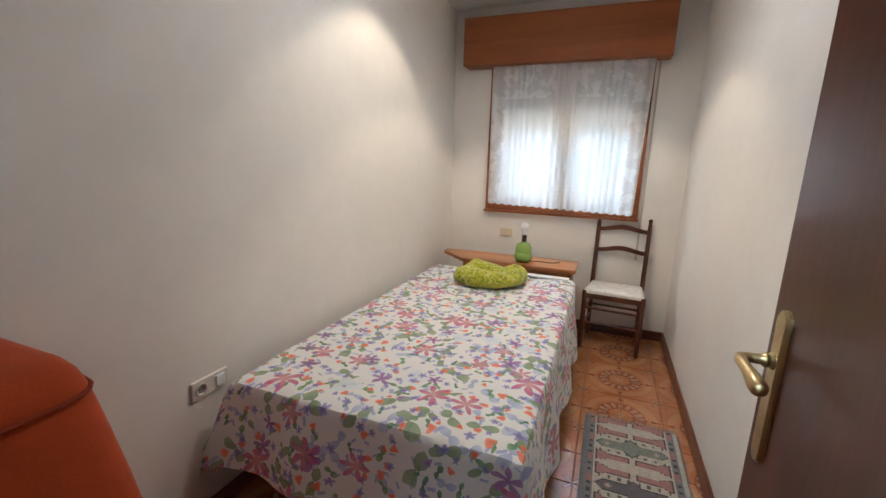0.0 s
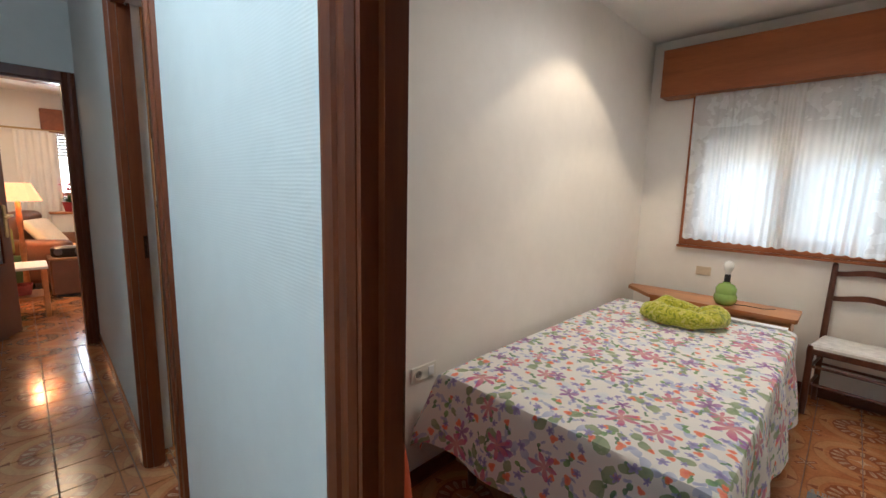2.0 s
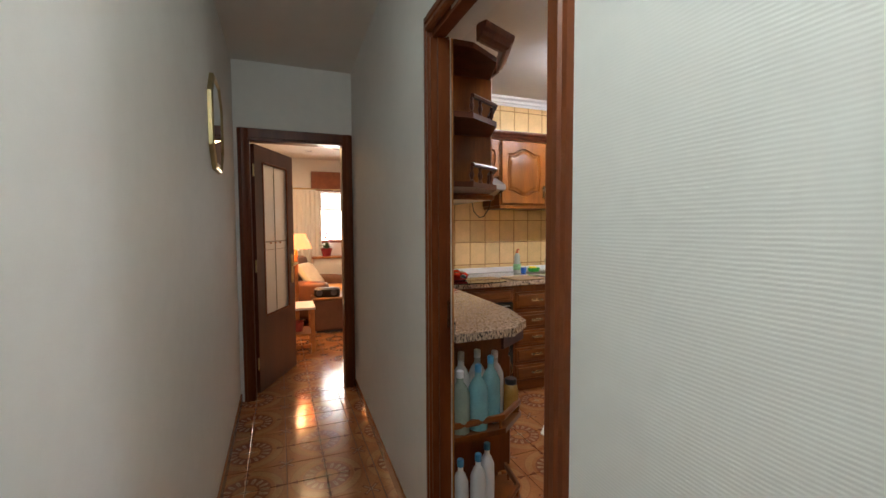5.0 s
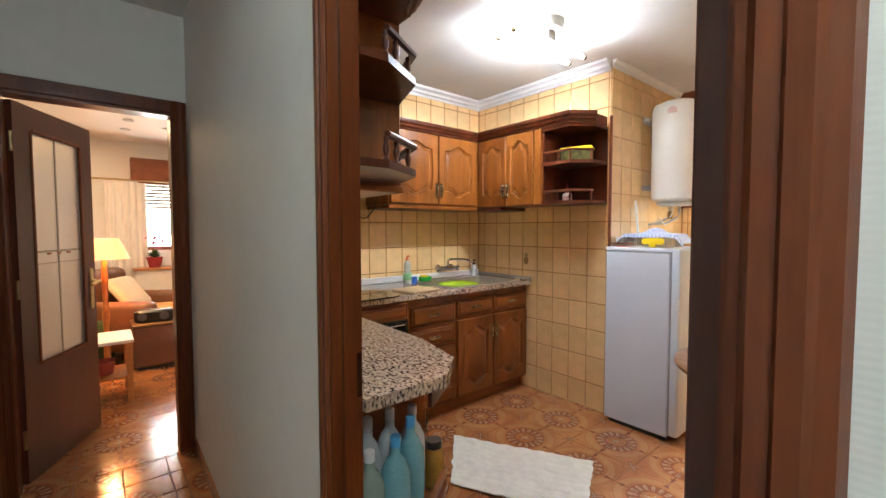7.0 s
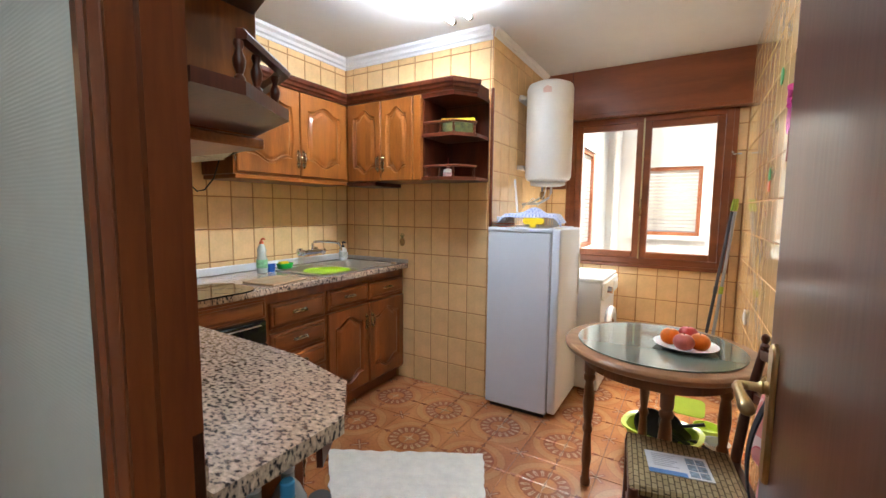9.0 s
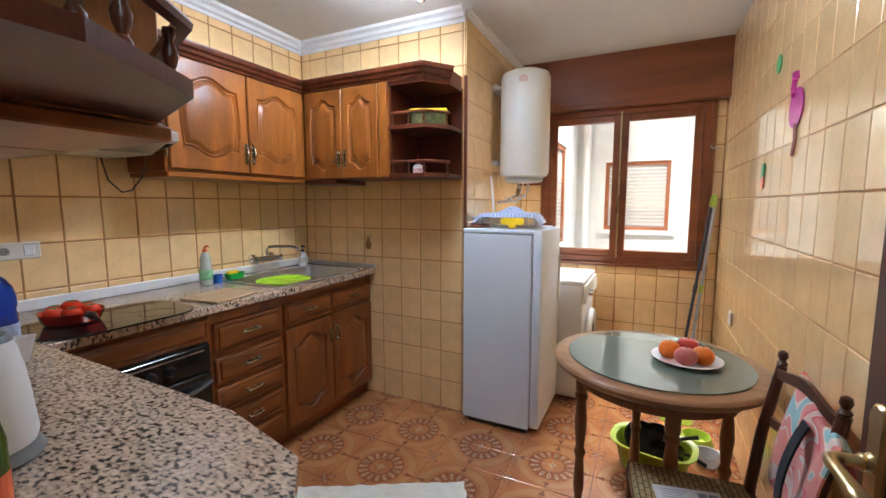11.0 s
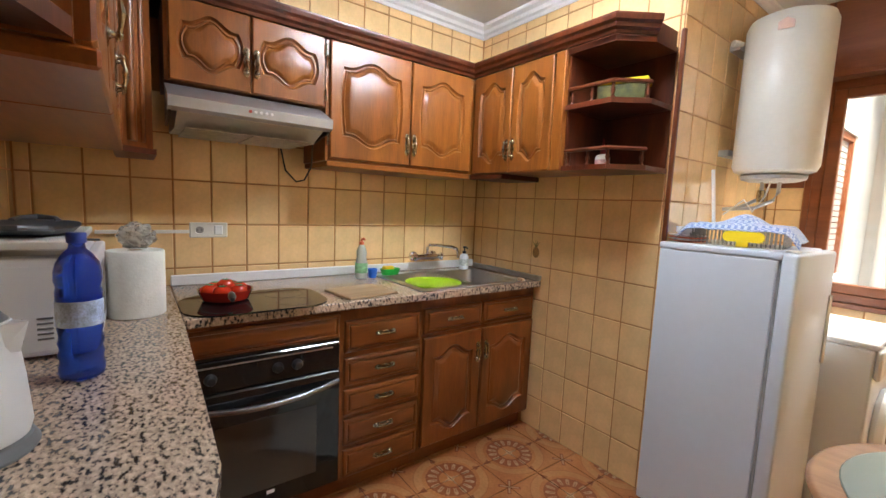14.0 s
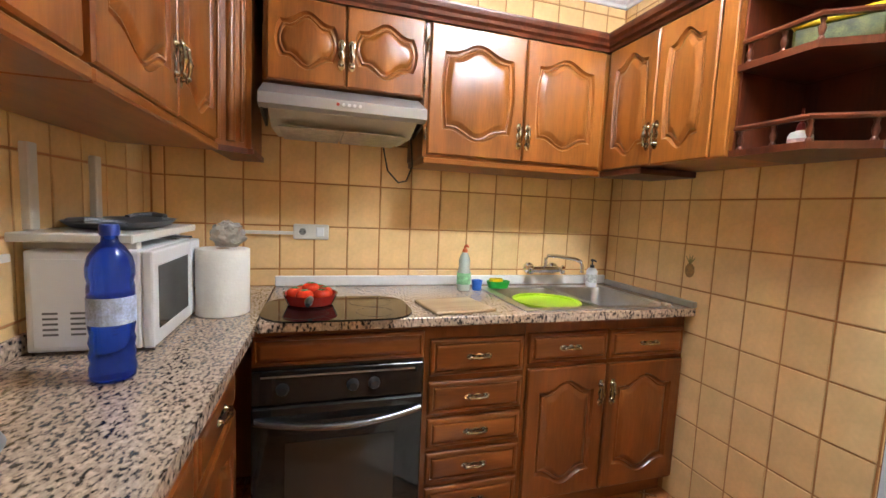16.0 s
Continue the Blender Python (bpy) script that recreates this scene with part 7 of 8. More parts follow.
# window, pelmet, curtain
bw = casement_window("window_2", "orange-brown wooden bedroom window behind a lace curtain", -0.985, 0.185, 0.935, 2.10, BN - 0.028, WINW, 0.05, 0.055)
part("window_sill", box(-0.995, 0.195, BN - 0.045, BN - 0.029, 0.915, 0.935, 0.004), WINW, bw)
part("handle", tube([(-0.40, BN - 0.04, 1.0), (-0.40, BN - 0.07, 1.02), (-0.40, BN - 0.07, 1.08)], 0.008, 8), ANTIQ, bw, "", True)
SHUT = shader("beige_shutter", (0.50, 0.46, 0.40), 0.6, vary=0.04)
sh = thing("roller_shutter", "beige roller shutter drawn a third down outside", "shutter", (-0.40, BN + 0.14, 0))
for k in range(7):
    zz = 2.06 - 0.045 * k
    part("slat", box(-0.525, 0.525, -0.006, 0.006, zz - 0.041, zz, 0.003), SHUT, sh)
c = thing("curtain_pelmet", "wide orange-brown wooden pelmet above the bedroom window", "pelmet", (-1.175, 3.25, 2.04))
part("front", box(0.0, 1.445, 0.0, 0.02, 0.0, 0.32), WINW, c)
part("side", box(0.0, 0.02, 0.021, BN - 3.251, 0.0, 0.32), WINW, c)
part("side", box(1.425, 1.445, 0.021, BN - 3.251, 0.0, 0.32), WINW, c)
part("top", box(0.0, 1.445, 0.0, BN - 3.251, 0.321, 0.335), WINW, c)
part("bottom", box(0.021, 1.424, 0.021, BN - 3.251, 0.0, 0.012), WINW, c)
LACE = bpy.data.materials.new("lace")
LACE.use_nodes = True
n, l = LACE.node_tree.nodes, LACE.node_tree.links
b = n["Principled BSDF"]
b.inputs["Base Color"].default_value, b.inputs["Roughness"].default_value = (0.86, 0.86, 0.86, 1), 0.9
tl, tp, mxs, mxa, oo = n.new("ShaderNodeBsdfTranslucent"), n.new("ShaderNodeBsdfTransparent"), n.new("ShaderNodeMixShader"), n.new("ShaderNodeMixShader"), n["Material Output"]
tl.inputs[0].default_value = (0.52, 0.64, 0.70, 1)
mxs.inputs[0].default_value = 0.34
l.new(b.outputs[0], mxs.inputs[1])
l.new(tl.outputs[0], mxs.inputs[2])
tc = n.new("ShaderNodeTexCoord")
sx = n.new("ShaderNodeSeparateXYZ")
l.new(tc.outputs["Object"], sx.inputs[0])
vo = n.new("ShaderNodeTexVoronoi")
vo.feature = "DISTANCE_TO_EDGE"
vo.inputs["Scale"].default_value = 150
l.new(tc.outputs["Object"], vo.inputs["Vector"])
pat = math_node("MULTIPLY", math_node("LESS_THAN", vo.outputs[0], 0.16), 0.08)
nzl = n.new("ShaderNodeTexNoise")
nzl.inputs["Scale"].default_value = 13
l.new(tc.outputs["Object"], nzl.inputs["Vector"])
band = math_node("GREATER_THAN", sx.outputs[2], 0.80)
edge = math_node("GREATER_THAN", math_node("ABSOLUTE", sx.outputs[0]), 0.44)
motif = math_node("MULTIPLY", math_node("GREATER_THAN", nzl.outputs[0], 0.52), math_node("MAXIMUM", band, edge))
mid_ = math_node("LESS_THAN", math_node("ABSOLUTE", sx.outputs[0]), 0.07)
cover = math_node("ADD", math_node("ADD", 0.78, pat), math_node("MULTIPLY", math_node("MAXIMUM", motif, mid_), 0.18))
l.new(cover, mxa.inputs[0])
l.new(tp.outputs[0], mxa.inputs[1])
l.new(mxs.outputs[0], mxa.inputs[2])
l.new(mxa.outputs[0], oo.inputs[0])
c = thing("lace_curtain", "white lace cafe curtain with scalloped hem over the window", "curtain", (-0.40, 3.345, 1.0))
bm = bmesh.new()
nu, nv = 220, 26
g = []
for i in range(nu + 1):
    u = i / nu
    s = 2 * u - 1
    col_ = []
    for j in range(nv + 1):
        v = j / nv
        half = 0.545 + 0.035 * v * (1 if s > 0 else 0.4)
        x = s * half
        y = 0.010 * math.sin(s * 62 + 2.5 * math.sin(s * 11)) * (0.5 + 0.5 * (1 - v)) + 0.012 * noise.noise(Vector((s * 6, v * 2, 0))) - 0.03 * (1 - v)
        z0 = 0.0 - 0.012 * abs(math.sin(u * math.pi * 18)) - 0.03 * u
        z = z0 + (1.055 - z0 + 0.02 * math.sin(u * 3.1)) * v
        col_.append(bm.verts.new((x, y, z)))
    g.append(col_)
for i in range(nu):
    for j in range(nv):
        bm.faces.new((g[i][j], g[i + 1][j], g[i + 1][j + 1], g[i][j + 1]))
part("lace", bm, LACE, c, smooth=True)
part("curtain_rod", tube([(-0.58, 0.0, 1.06), (0.59, 0.0, 1.075)], 0.006, 8), PLASTIC, c)
part("strap", box(0.205, 0.218, BN - 0.006, BN - 0.002, 0.62, 2.04), shader("grey_webbing", (0.5, 0.46, 0.4), 0.8), thing("shutter_strap", "grey webbing strap of the roller shutter", "strap"))
# the ring at (-0.40, 1.75) is an unseen fitting for the added fill
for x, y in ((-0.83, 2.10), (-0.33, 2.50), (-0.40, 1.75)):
    c = thing("recessed_spot", "small recessed ceiling spotlight in the bedroom, third one added", "spotlight", (x, y, BC), group="bedroom spotlights")
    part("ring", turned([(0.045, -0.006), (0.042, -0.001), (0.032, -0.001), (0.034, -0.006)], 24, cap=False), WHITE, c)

# ---- living room, seen through its door ----
c = thing("side_table", "small wooden side table with a white top", "table", (-5.70, -0.27, 0))
part("tabletop", box(-0.22, 0.22, -0.19, 0.19, 0.475, 0.50, 0.004), WP, c, "white top")
for x in (-0.19, 0.19):
    for y in (-0.16, 0.16):
        part("leg", box(x - 0.02, x + 0.02, y - 0.02, y + 0.02, 0, 0.474, 0.003), PINE, c)
for y in (-0.16, 0.16):
    part("stretcher", box(-0.169, 0.169, y - 0.012, y + 0.012, 0.15, 0.18, 0.003), PINE, c)
part("lower_shelf", box(-0.19, 0.19, -0.147, 0.147, 0.19, 0.21, 0.003), PINE, c)
part("basket", loft([oval(0.07, 0.06, 0), oval(0.09, 0.075, 0.10), oval(0.085, 0.07, 0.10), oval(0.065, 0.055, 0.01)]), shader("red_wicker", (0.35, 0.06, 0.04), 0.7, vary=0.3, scale=40), thing("small_basket", "small reddish basket on the side table's shelf", "basket", (-5.70, -0.27, 0.2105)), smooth=True)
LEATH = shader("brown_leather", (0.16, 0.065, 0.03), 0.45, vary=0.15, scale=8, bump=0.2, bscale=200)
c = thing("coffee_table", "low brown box-shaped coffee table with pale runner", "table", (-6.62, 0.42, 0))
part("body", box(-0.30, 0.30, -0.46, 0.46, 0.03, 0.43, 0.015), LEATH, c)
part("top", box(-0.31, 0.31, -0.47, 0.47, 0.431, 0.45, 0.006), wood("coffee_wood", (0.2, 0.09, 0.04), (0.36, 0.18, 0.08), "Y"), c)
part("plinth", box(-0.27, 0.27, -0.43, 0.43, 0.0, 0.029), BLACKP, c)
part("runner", box(-0.25, 0.25, 0.02, 0.40, 0, 0.005), WP, thing("table_runner", "pale cloth runner on the coffee table", "cloth", (-6.62, 0.42, 0.4505)))
c = thing("radio", "black portable stereo on the coffee table", "radio", (-6.45, 0.14, 0.4505), 80)
part("case", loft([oval(0.15, 0.06, 0), oval(0.165, 0.075, 0.02), oval(0.165, 0.075, 0.10), oval(0.14, 0.055, 0.12)]), BLACKP, c, smooth=True)
for s in (-1, 1):
    part("speaker", turned([(0.04, 0), (0.036, 0.006), (0.01, 0.003)], 20, m=pose(s * 0.09, -0.072, 0.06, 90, 0, 0)), shader("speaker_grey", (0.10, 0.10, 0.11), 0.5), c)
c = thing("floor_lamp", "floor lamp with turned orange wood pole and lit cream shade", "lamp", (-6.45, -0.235, 0))
part("pole", turned([(0.13, 0), (0.13, 0.02), (0.03, 0.04), (0.022, 0.10), (0.03, 0.2), (0.02, 0.4), (0.03, 0.55), (0.02, 0.7), (0.028, 0.9), (0.018, 1.10)], 18), PINE, c, smooth=True)
SHADE = shader("lit_fabric_shade", (1.0, 0.44, 0.19), 0.9, vary=0.1, emit=1.05)
part("shade", turned([(0.20, 1.09), (0.12, 1.28), (0.115, 1.28), (0.195, 1.09)], 12, cap=False), SHADE, c, "glowing cream fabric shade")
lamp("floor_lamp_bulb", "POINT", 14, (1.0, 0.62, 0.28), pose(-6.45, -0.235, 1.17), 0.05)
c = thing("armchair", "brown leather armchair with cushions and orange throw", "armchair", (-7.25, 0.05, 0), 150)
part("seat", box(-0.35, 0.35, -0.38, 0.38, 0.12, 0.42, 0.05, seg=3), LEATH, c, smooth=True)
part("backrest", box(-0.40, 0.40, 0.28, 0.50, 0.30, 0.92, 0.08, seg=3), LEATH, c, smooth=True)
for s in (-1, 1):
    part("armrest", box(s * 0.44 - 0.09, s * 0.44 + 0.09, -0.40, 0.38, 0.10, 0.62, 0.07, seg=3), LEATH, c, smooth=True)
    part("foot", box(s * 0.36 - 0.03, s * 0.36 + 0.03, -0.34, -0.28, 0, 0.099), CHAIRW, c)
    part("foot", box(s * 0.36 - 0.03, s * 0.36 + 0.03, 0.28, 0.34, 0, 0.099), CHAIRW, c)
cb = box(-0.22, 0.22, -0.05, 0.05, -0.2, 0.2, 0.045, seg=3)
cb.transform(pose(0, 0, 0, -38, 0, 0))
part("cushion", cb, shader("cream_cushion", (0.62, 0.52, 0.38), 0.9), thing("cushion", "cream cushion leaning in the armchair", "cushion", (-7.30, -0.02, 0.66), 150), smooth=True)
part("throw", sheet(lambda u, v: (-0.30 + 0.6 * u, -0.44 + 0.55 * v, 0.47 + 0.025 * noise.noise(Vector((u * 4, v * 4, 1))) - 0.16 * max(0, 0.14 - v) / 0.14), 16, 16, 0.02), shader("orange_throw", (0.55, 0.24, 0.06), 0.95, vary=0.2, scale=10), thing("throw", "orange woven throw spread over the armchair seat", "blanket", (-7.25, 0.05, 0), 150), smooth=True)
part("cushion", box(-0.2, 0.2, -0.07, 0.07, -0.16, 0.16, 0.05, seg=3), shader("olive_cushion", (0.16, 0.17, 0.05), 0.9), thing("cushion", "olive green cushion beside the armchair", "cushion", (-6.95, -0.42, 0.62), 20), smooth=True)
c = thing("pouf", "dark green pouf beside the armchair", "pouf", (-6.95, -0.42, 0))
part("drum", turned([(0.22, 0), (0.25, 0.04), (0.25, 0.40), (0.22, 0.45)], 28), shader("green_velvet", (0.06, 0.09, 0.03), 0.9), c, smooth=True)
c = thing("console_shelf", "wooden window shelf on a white support", "shelf", (-7.84, 0.55, 0))
part("board", box(-0.155, 0.15, -0.50, 0.60, 0.86, 0.89, 0.005), PINE, c)
part("support", box(-0.155, 0.12, -0.48, 0.58, 0, 0.859), WP, c)
c = thing("potted_plant", "pink flowering plant in a red pot on the shelf", "plant", (-7.80, 0.28, 0.8905))
part("pot", turned([(0.06, 0), (0.09, 0.12), (0.095, 0.13), (0.085, 0.13), (0.06, 0.02)], 20), shader("red_glazed_pot", (0.35, 0.04, 0.05), 0.25), c, smooth=True)
lv = bmesh.new()
for k in range(26):
    a_, e_ = random.uniform(0, 6.28), random.uniform(0.3, 1.2)
    L = random.uniform(0.08, 0.16)
    d = Vector((math.cos(a_) * math.cos(e_), math.sin(a_) * math.cos(e_), math.sin(e_)))
    s = d.cross(Vector((0, 0, 1))).normalized() * 0.018
    p0 = Vector((0, 0, 0.12))
    q = [lv.verts.new(p0), lv.verts.new(p0 + d * L * 0.5 + s), lv.verts.new(p0 + d * L), lv.verts.new(p0 + d * L * 0.5 - s)]
    lv.faces.new(q)
part("leaves", lv, shader("plant_leaf", (0.06, 0.12, 0.03), 0.5), c)
fl_ = bmesh.new()
for k in range(18):
    a_, r_ = random.uniform(0, 6.28), random.uniform(0, 0.13)
    m = Matrix.Translation((r_ * math.cos(a_), r_ * math.sin(a_), random.uniform(0.22, 0.38))) @ Euler((random.uniform(-1, 1), random.uniform(-1, 1), 0)).to_matrix().to_4x4()
    turned([(0.002, 0), (0.022, 0.006), (0.024, 0.012), (0.004, 0.008)], 6, fl_, m)
part("flowers", fl_, shader("pink_petal", (0.70, 0.22, 0.35), 0.7), c)
lw = thing("window_3", "living room window with brown frame and half-lowered shutter", "window", kind="structure")
for bx in ((0.15, 0.20, 1.1, 2.0), (1.10, 1.15, 1.1, 2.0), (0.20, 1.10, 1.1, 1.15), (0.20, 1.10, 1.95, 2.0), (0.62, 0.68, 1.15, 1.95)):
    part("window_frame", box(LW - 0.08, LW - 0.02, bx[0], bx[1], bx[2], bx[3], 0.004), WINK, lw)
part("pane", box(LW - 0.052, LW - 0.048, 0.20, 1.10, 1.15, 1.95), GLASS, lw).visible_shadow = False
sh = thing("roller_shutter", "white roller shutter with open slots in the living room window", "shutter", (LW - 0.095, 0.65, 0))
for k in range(7):
    part("slat", box(-0.006, 0.006, -0.46, 0.46, 1.95 - 0.045 * k - 0.036, 1.95 - 0.045 * k, 0.003), SHUT, sh)
c = thing("curtain_pelmet", "brown wooden shutter box above the living room window", "pelmet", (LW + 0.001, 0.12, 1.93))
part("front", box(0, 0.14, -0.05, 1.1, 0.05, 0.33, 0.008), WINK, c)
c = thing("curtain", "white curtain hanging on a rod beside the window", "curtain", (LW + 0.12, 0.02, 0.1))
part("fabric", sheet(lambda u, v: (0.012 * math.sin(u * 38), -0.22 + 0.42 * u, 1.85 * v), 60, 4, 0.004), shader("white_voile", (0.82, 0.80, 0.76), 0.9, vary=0.03), c, smooth=True)
part("rod", tube([(0, -0.35, 1.88), (0, 1.3, 1.88)], 0.012, 8), BRASS, c)
for k, (x, y) in enumerate(((-6.7, 0.0), (-7.2, 0.0), (-6.9, 0.35))):
    c = thing("recessed_spot", "small recessed ceiling spotlight in the living room", "spotlight", (x, y, 2.47), group="living room spotlights")
    part("ring", turned([(0.05, -0.006), (0.046, -0.001), (0.035, -0.001), (0.037, -0.006)], 24, cap=False), STEEL, c)

# ---- outside: light court ----
STUC = shader("pale_stucco", (0.72, 0.71, 0.65), 0.9, vary=0.06, scale=0.8, bump=0.3, bscale=30)
structure("ground", box(-400, 400, -400, 400, -3.4, -3.2), shader("courtyard_concrete", (0.30, 0.29, 0.27), 0.9, vary=0.1), "grey concrete courtyard ground", "ground")


def court_house(name, label, m, openings, length, height=8.0):
    """A rendered facade along local x with its face towards -y, real openings with shutters and frames."""
    h = thing(name, label, "building")
    h.matrix_basis = m
    w_ = bmesh.new()
    xs = sorted({0.0, length, *[o[0] for o in openings], *[o[1] for o in openings]})
    for a_, b_ in zip(xs, xs[1:]):
        cuts = [(o[2], o[3]) for o in openings if o[0] <= a_ and b_ <= o[1]]
        z = -3.2
        for z0, z1 in sorted(cuts):
            box(a_, b_, 0, 0.3, z, z0, bm=w_)
            z = z1
        box(a_, b_, 0, 0.3, z, height, bm=w_)
    part("wall", w_, STUC, h)
    part("roof", box(-0.1, length + 0.1, -0.12, 0.4, height + 0.001, height + 0.1), shader("roof_edge", (0.3, 0.16, 0.1), 0.8), h)
    for x0, x1, z0, z1 in openings:
        wd_ = new("window")
        wd_.parent = h
        for bx in ((x0, x0 + 0.05, z0, z1), (x1 - 0.05, x1, z0, z1), (x0 + 0.05, x1 - 0.05, z0, z0 + 0.05), (x0 + 0.05, x1 - 0.05, z1 - 0.05, z1)):
            part("frame", box(bx[0], bx[1], 0.02, 0.10, bx[2], bx[3]), WINW, wd_)
        kk = int((z1 - z0 - 0.1) / 0.05)
        for k in range(kk):
            part("slat", box(x0 + 0.05, x1 - 0.05, 0.05, 0.065, z1 - 0.05 - 0.05 * k - 0.044, z1 - 0.05 - 0.05 * k, 0.003), SHUT, wd_)
        part("sill", box(x0 - 0.06, x1 + 0.06, -0.05, 0.10, z0 - 0.06, z0 - 0.001), STUC, wd_)
    return h


court_house("apartment_building", "cream rendered house wall across the light court", pose(-6.0, 6.6, 0), [(3.52, 4.35, 1.02, 1.98), (5.9, 7.0, 0.7, 1.9), (3.52, 4.35, 3.6, 4.7), (5.9, 7.0, 3.4, 4.7)], 9.5)
court_house("apartment_building", "cream rendered side wall of the light court", pose(-2.87, 4.08, 0, 0, 0, 90), [(0.9, 1.6, 0.9, 2.1)], 2.5)
part("pipe", turned([(0.05, -3.2), (0.05, 7.5)], 14, m=pose(-2.72, 6.45, 0)), PLASTIC, thing("drain_pipe", "white drain pipe in the corner of the court", "pipe"), smooth=True)

# ---- tiled surfaces ----
def tile_mesh(name, w_, h_, t, material, edge=0.0025):
    """A thin tile lying in its local x, y plane, face towards +z, with eased edges."""
    a, b_ = w_ / 2, h_ / 2
    bm = loft([[(-a, -b_, 0), (a, -b_, 0), (a, b_, 0), (-a, b_, 0)], [(-a, -b_, t - 0.0015), (a, -b_, t - 0.0015), (a, b_, t - 0.0015), (-a, b_, t - 0.0015)],
               [(-a + edge, -b_ + edge, t), (a - edge, -b_ + edge, t), (a - edge, b_ - edge, t), (-a + edge, b_ - edge, t)]])
    me = bpy.data.meshes.new(name)
    bm.to_mesh(me)
    bm.free()
    me.materials.append(material)
    return me


TILES = {}
rng = random.Random(5)


def lay(parent, frame_m, u0, u1, v0, v1, pu, pv, ju, jv, joint, material, holes=(), t=0.004, name="tile"):
    """Lays tiles over u0..u1, v0..v1 of a plane; joints pass through ju, jv; each tile is an object on shared mesh."""
    k0 = math.floor((u0 - ju) / pu)
    for i in range(k0, math.ceil((u1 - ju) / pu)):
        for j in range(math.floor((v0 - jv) / pv), math.ceil((v1 - jv) / pv)):
            a0, a1 = max(u0, ju + i * pu), min(u1, ju + (i + 1) * pu)
            b0, b1 = max(v0, jv + j * pv), min(v1, jv + (j + 1) * pv)
            if a1 - a0 < 0.012 or b1 - b0 < 0.012:
                continue
            ca, cb = (a0 + a1) / 2, (b0 + b1) / 2
            if any(h[0] - 0.01 < a0 and a1 < h[1] + 0.01 and h[2] - 0.01 < b0 and b1 < h[3] + 0.01 for h in holes):
                continue
            w_, h_ = round(a1 - a0 - joint, 3), round(b1 - b0 - joint, 3)
            if min(w_, h_) < 0.008:
                continue
            key = (w_, h_, material.name)
            if key not in TILES:
                TILES[key] = tile_mesh("tile", w_, h_, t, material)
            ob = new(name, TILES[key])
            ob.matrix_basis = frame_m @ pose(ca, cb, 0.0, rng.uniform(-0.15, 0.15), rng.uniform(-0.15, 0.15), 0)
            ob.parent = parent


PU, PV, JZ = 0.1542, 0.2038, 1.215
O = bpy.data.objects
WESTM = Matrix.Translation((KW + 0.0005, 0, 0)) @ TO_W
NORTHM = Matrix.Translation((0, KN - 0.0005, 0)) @ TO_N
SOUTHM = Matrix.Translation((0, HN1 + 0.0065, 0)) @ TO_S
EASTM = Matrix.Translation((KE - 0.0005, 0, 0)) @ Matrix(((0, 0, -1, 0), (-1, 0, 0, 0), (0, 1, 0, 0), (0, 0, 0, 1)))
PILM = Matrix.Translation((COL + 0.0005, 0, 0)) @ TO_W
WINM = Matrix.Translation((0, KWIN - 0.0005, 0)) @ TO_N
J = 0.007
lay(O["wall_kitchen_west"], WESTM, HN1 + 0.012, KN - 0.006, 0.93, 1.80, PU, PV, 0.585, JZ, J, TILE)
lay(O["wall_kitchen_west"], WESTM, HN1 + 0.012, KN - 0.006, 2.10, KC, PU, PV, 0.585, JZ, J, TILE)
lay(O["wall_kitchen_north"], NORTHM, KW + 0.006, COL, 0.0, KC, PU, PV, -3.435, JZ, J, TILE, holes=((-4.3, -3.70, 0, 0.95), (-4.3, -2.97, 1.58, 2.10)))
lay(O["wall_kitchen_south"], SOUTHM, 2.352, -KW - 0.006, 0.93, 1.70, PU, PV, 3.435, JZ, J, TILE)
lay(O["wall_kitchen_pillar"], PILM, KN - 0.0, KWIN - 0.006, 0.0, KC, PU, PV, 2.56, JZ, 0.0045, TILE)
lay(O["wall_kitchen_window"], WINM, COL + 0.006, -2.77, 0.0, 2.15, PU, PV, -2.13, JZ, J, TILE)
lay(O["wall_kitchen_window"], WINM, -2.77, -1.485, 0.0, 0.872, PU, PV, -2.13, JZ, J, TILE)
lay(O["wall_kitchen_window"], WINM, -1.485, KE - 0.006, 0.0, 2.15, PU, PV, -2.13, JZ, J, TILE)
lay(O["wall_kitchen_east"], EASTM, -KWIN + 0.006, -0.95, 0.0, KC, PU, PV, -2.16, JZ, 0.0045, TILE)
lay(O["wall_kitchen_east"], EASTM, -0.95, -0.24, 1.4, KC, PU, PV, -2.16, JZ, 0.0045, TILE)

# patterned floor tile: a rosette over each four tiles
PER = 0.409
FT = shader("patterned_floor_tile", (0.42, 0.19, 0.075), 0.16, vary=0, coat=0.35)
n, l, b = graph(FT)
ge = n.new("ShaderNodeNewGeometry")
sx = n.new("ShaderNodeSeparateXYZ")
l.new(ge.outputs["Position"], sx.inputs[0])


def folded(sock, origin):
    return math_node("MULTIPLY", math_node("SUBTRACT", math_node("FRACT", math_node("ADD", math_node("DIVIDE", math_node("SUBTRACT", sock, origin), PER), 100.5)), 0.5), PER)


dx, dy = folded(sx.outputs[0], -3.53), folded(sx.outputs[1], 2.24)
rad = math_node("SQRT", math_node("ADD", math_node("MULTIPLY", dx, dx), math_node("MULTIPLY", dy, dy)))
ang = math_node("ARCTAN2", dy, dx)
adx, ady = math_node("ABSOLUTE", dx), math_node("ABSOLUTE", dy)
cx_, cy_ = math_node("SUBTRACT", PER / 2, adx), math_node("SUBTRACT", PER / 2, ady)


def between(s, lo, hi):
    return math_node("MULTIPLY", math_node("GREATER_THAN", s, lo), math_node("LESS_THAN", s, hi))


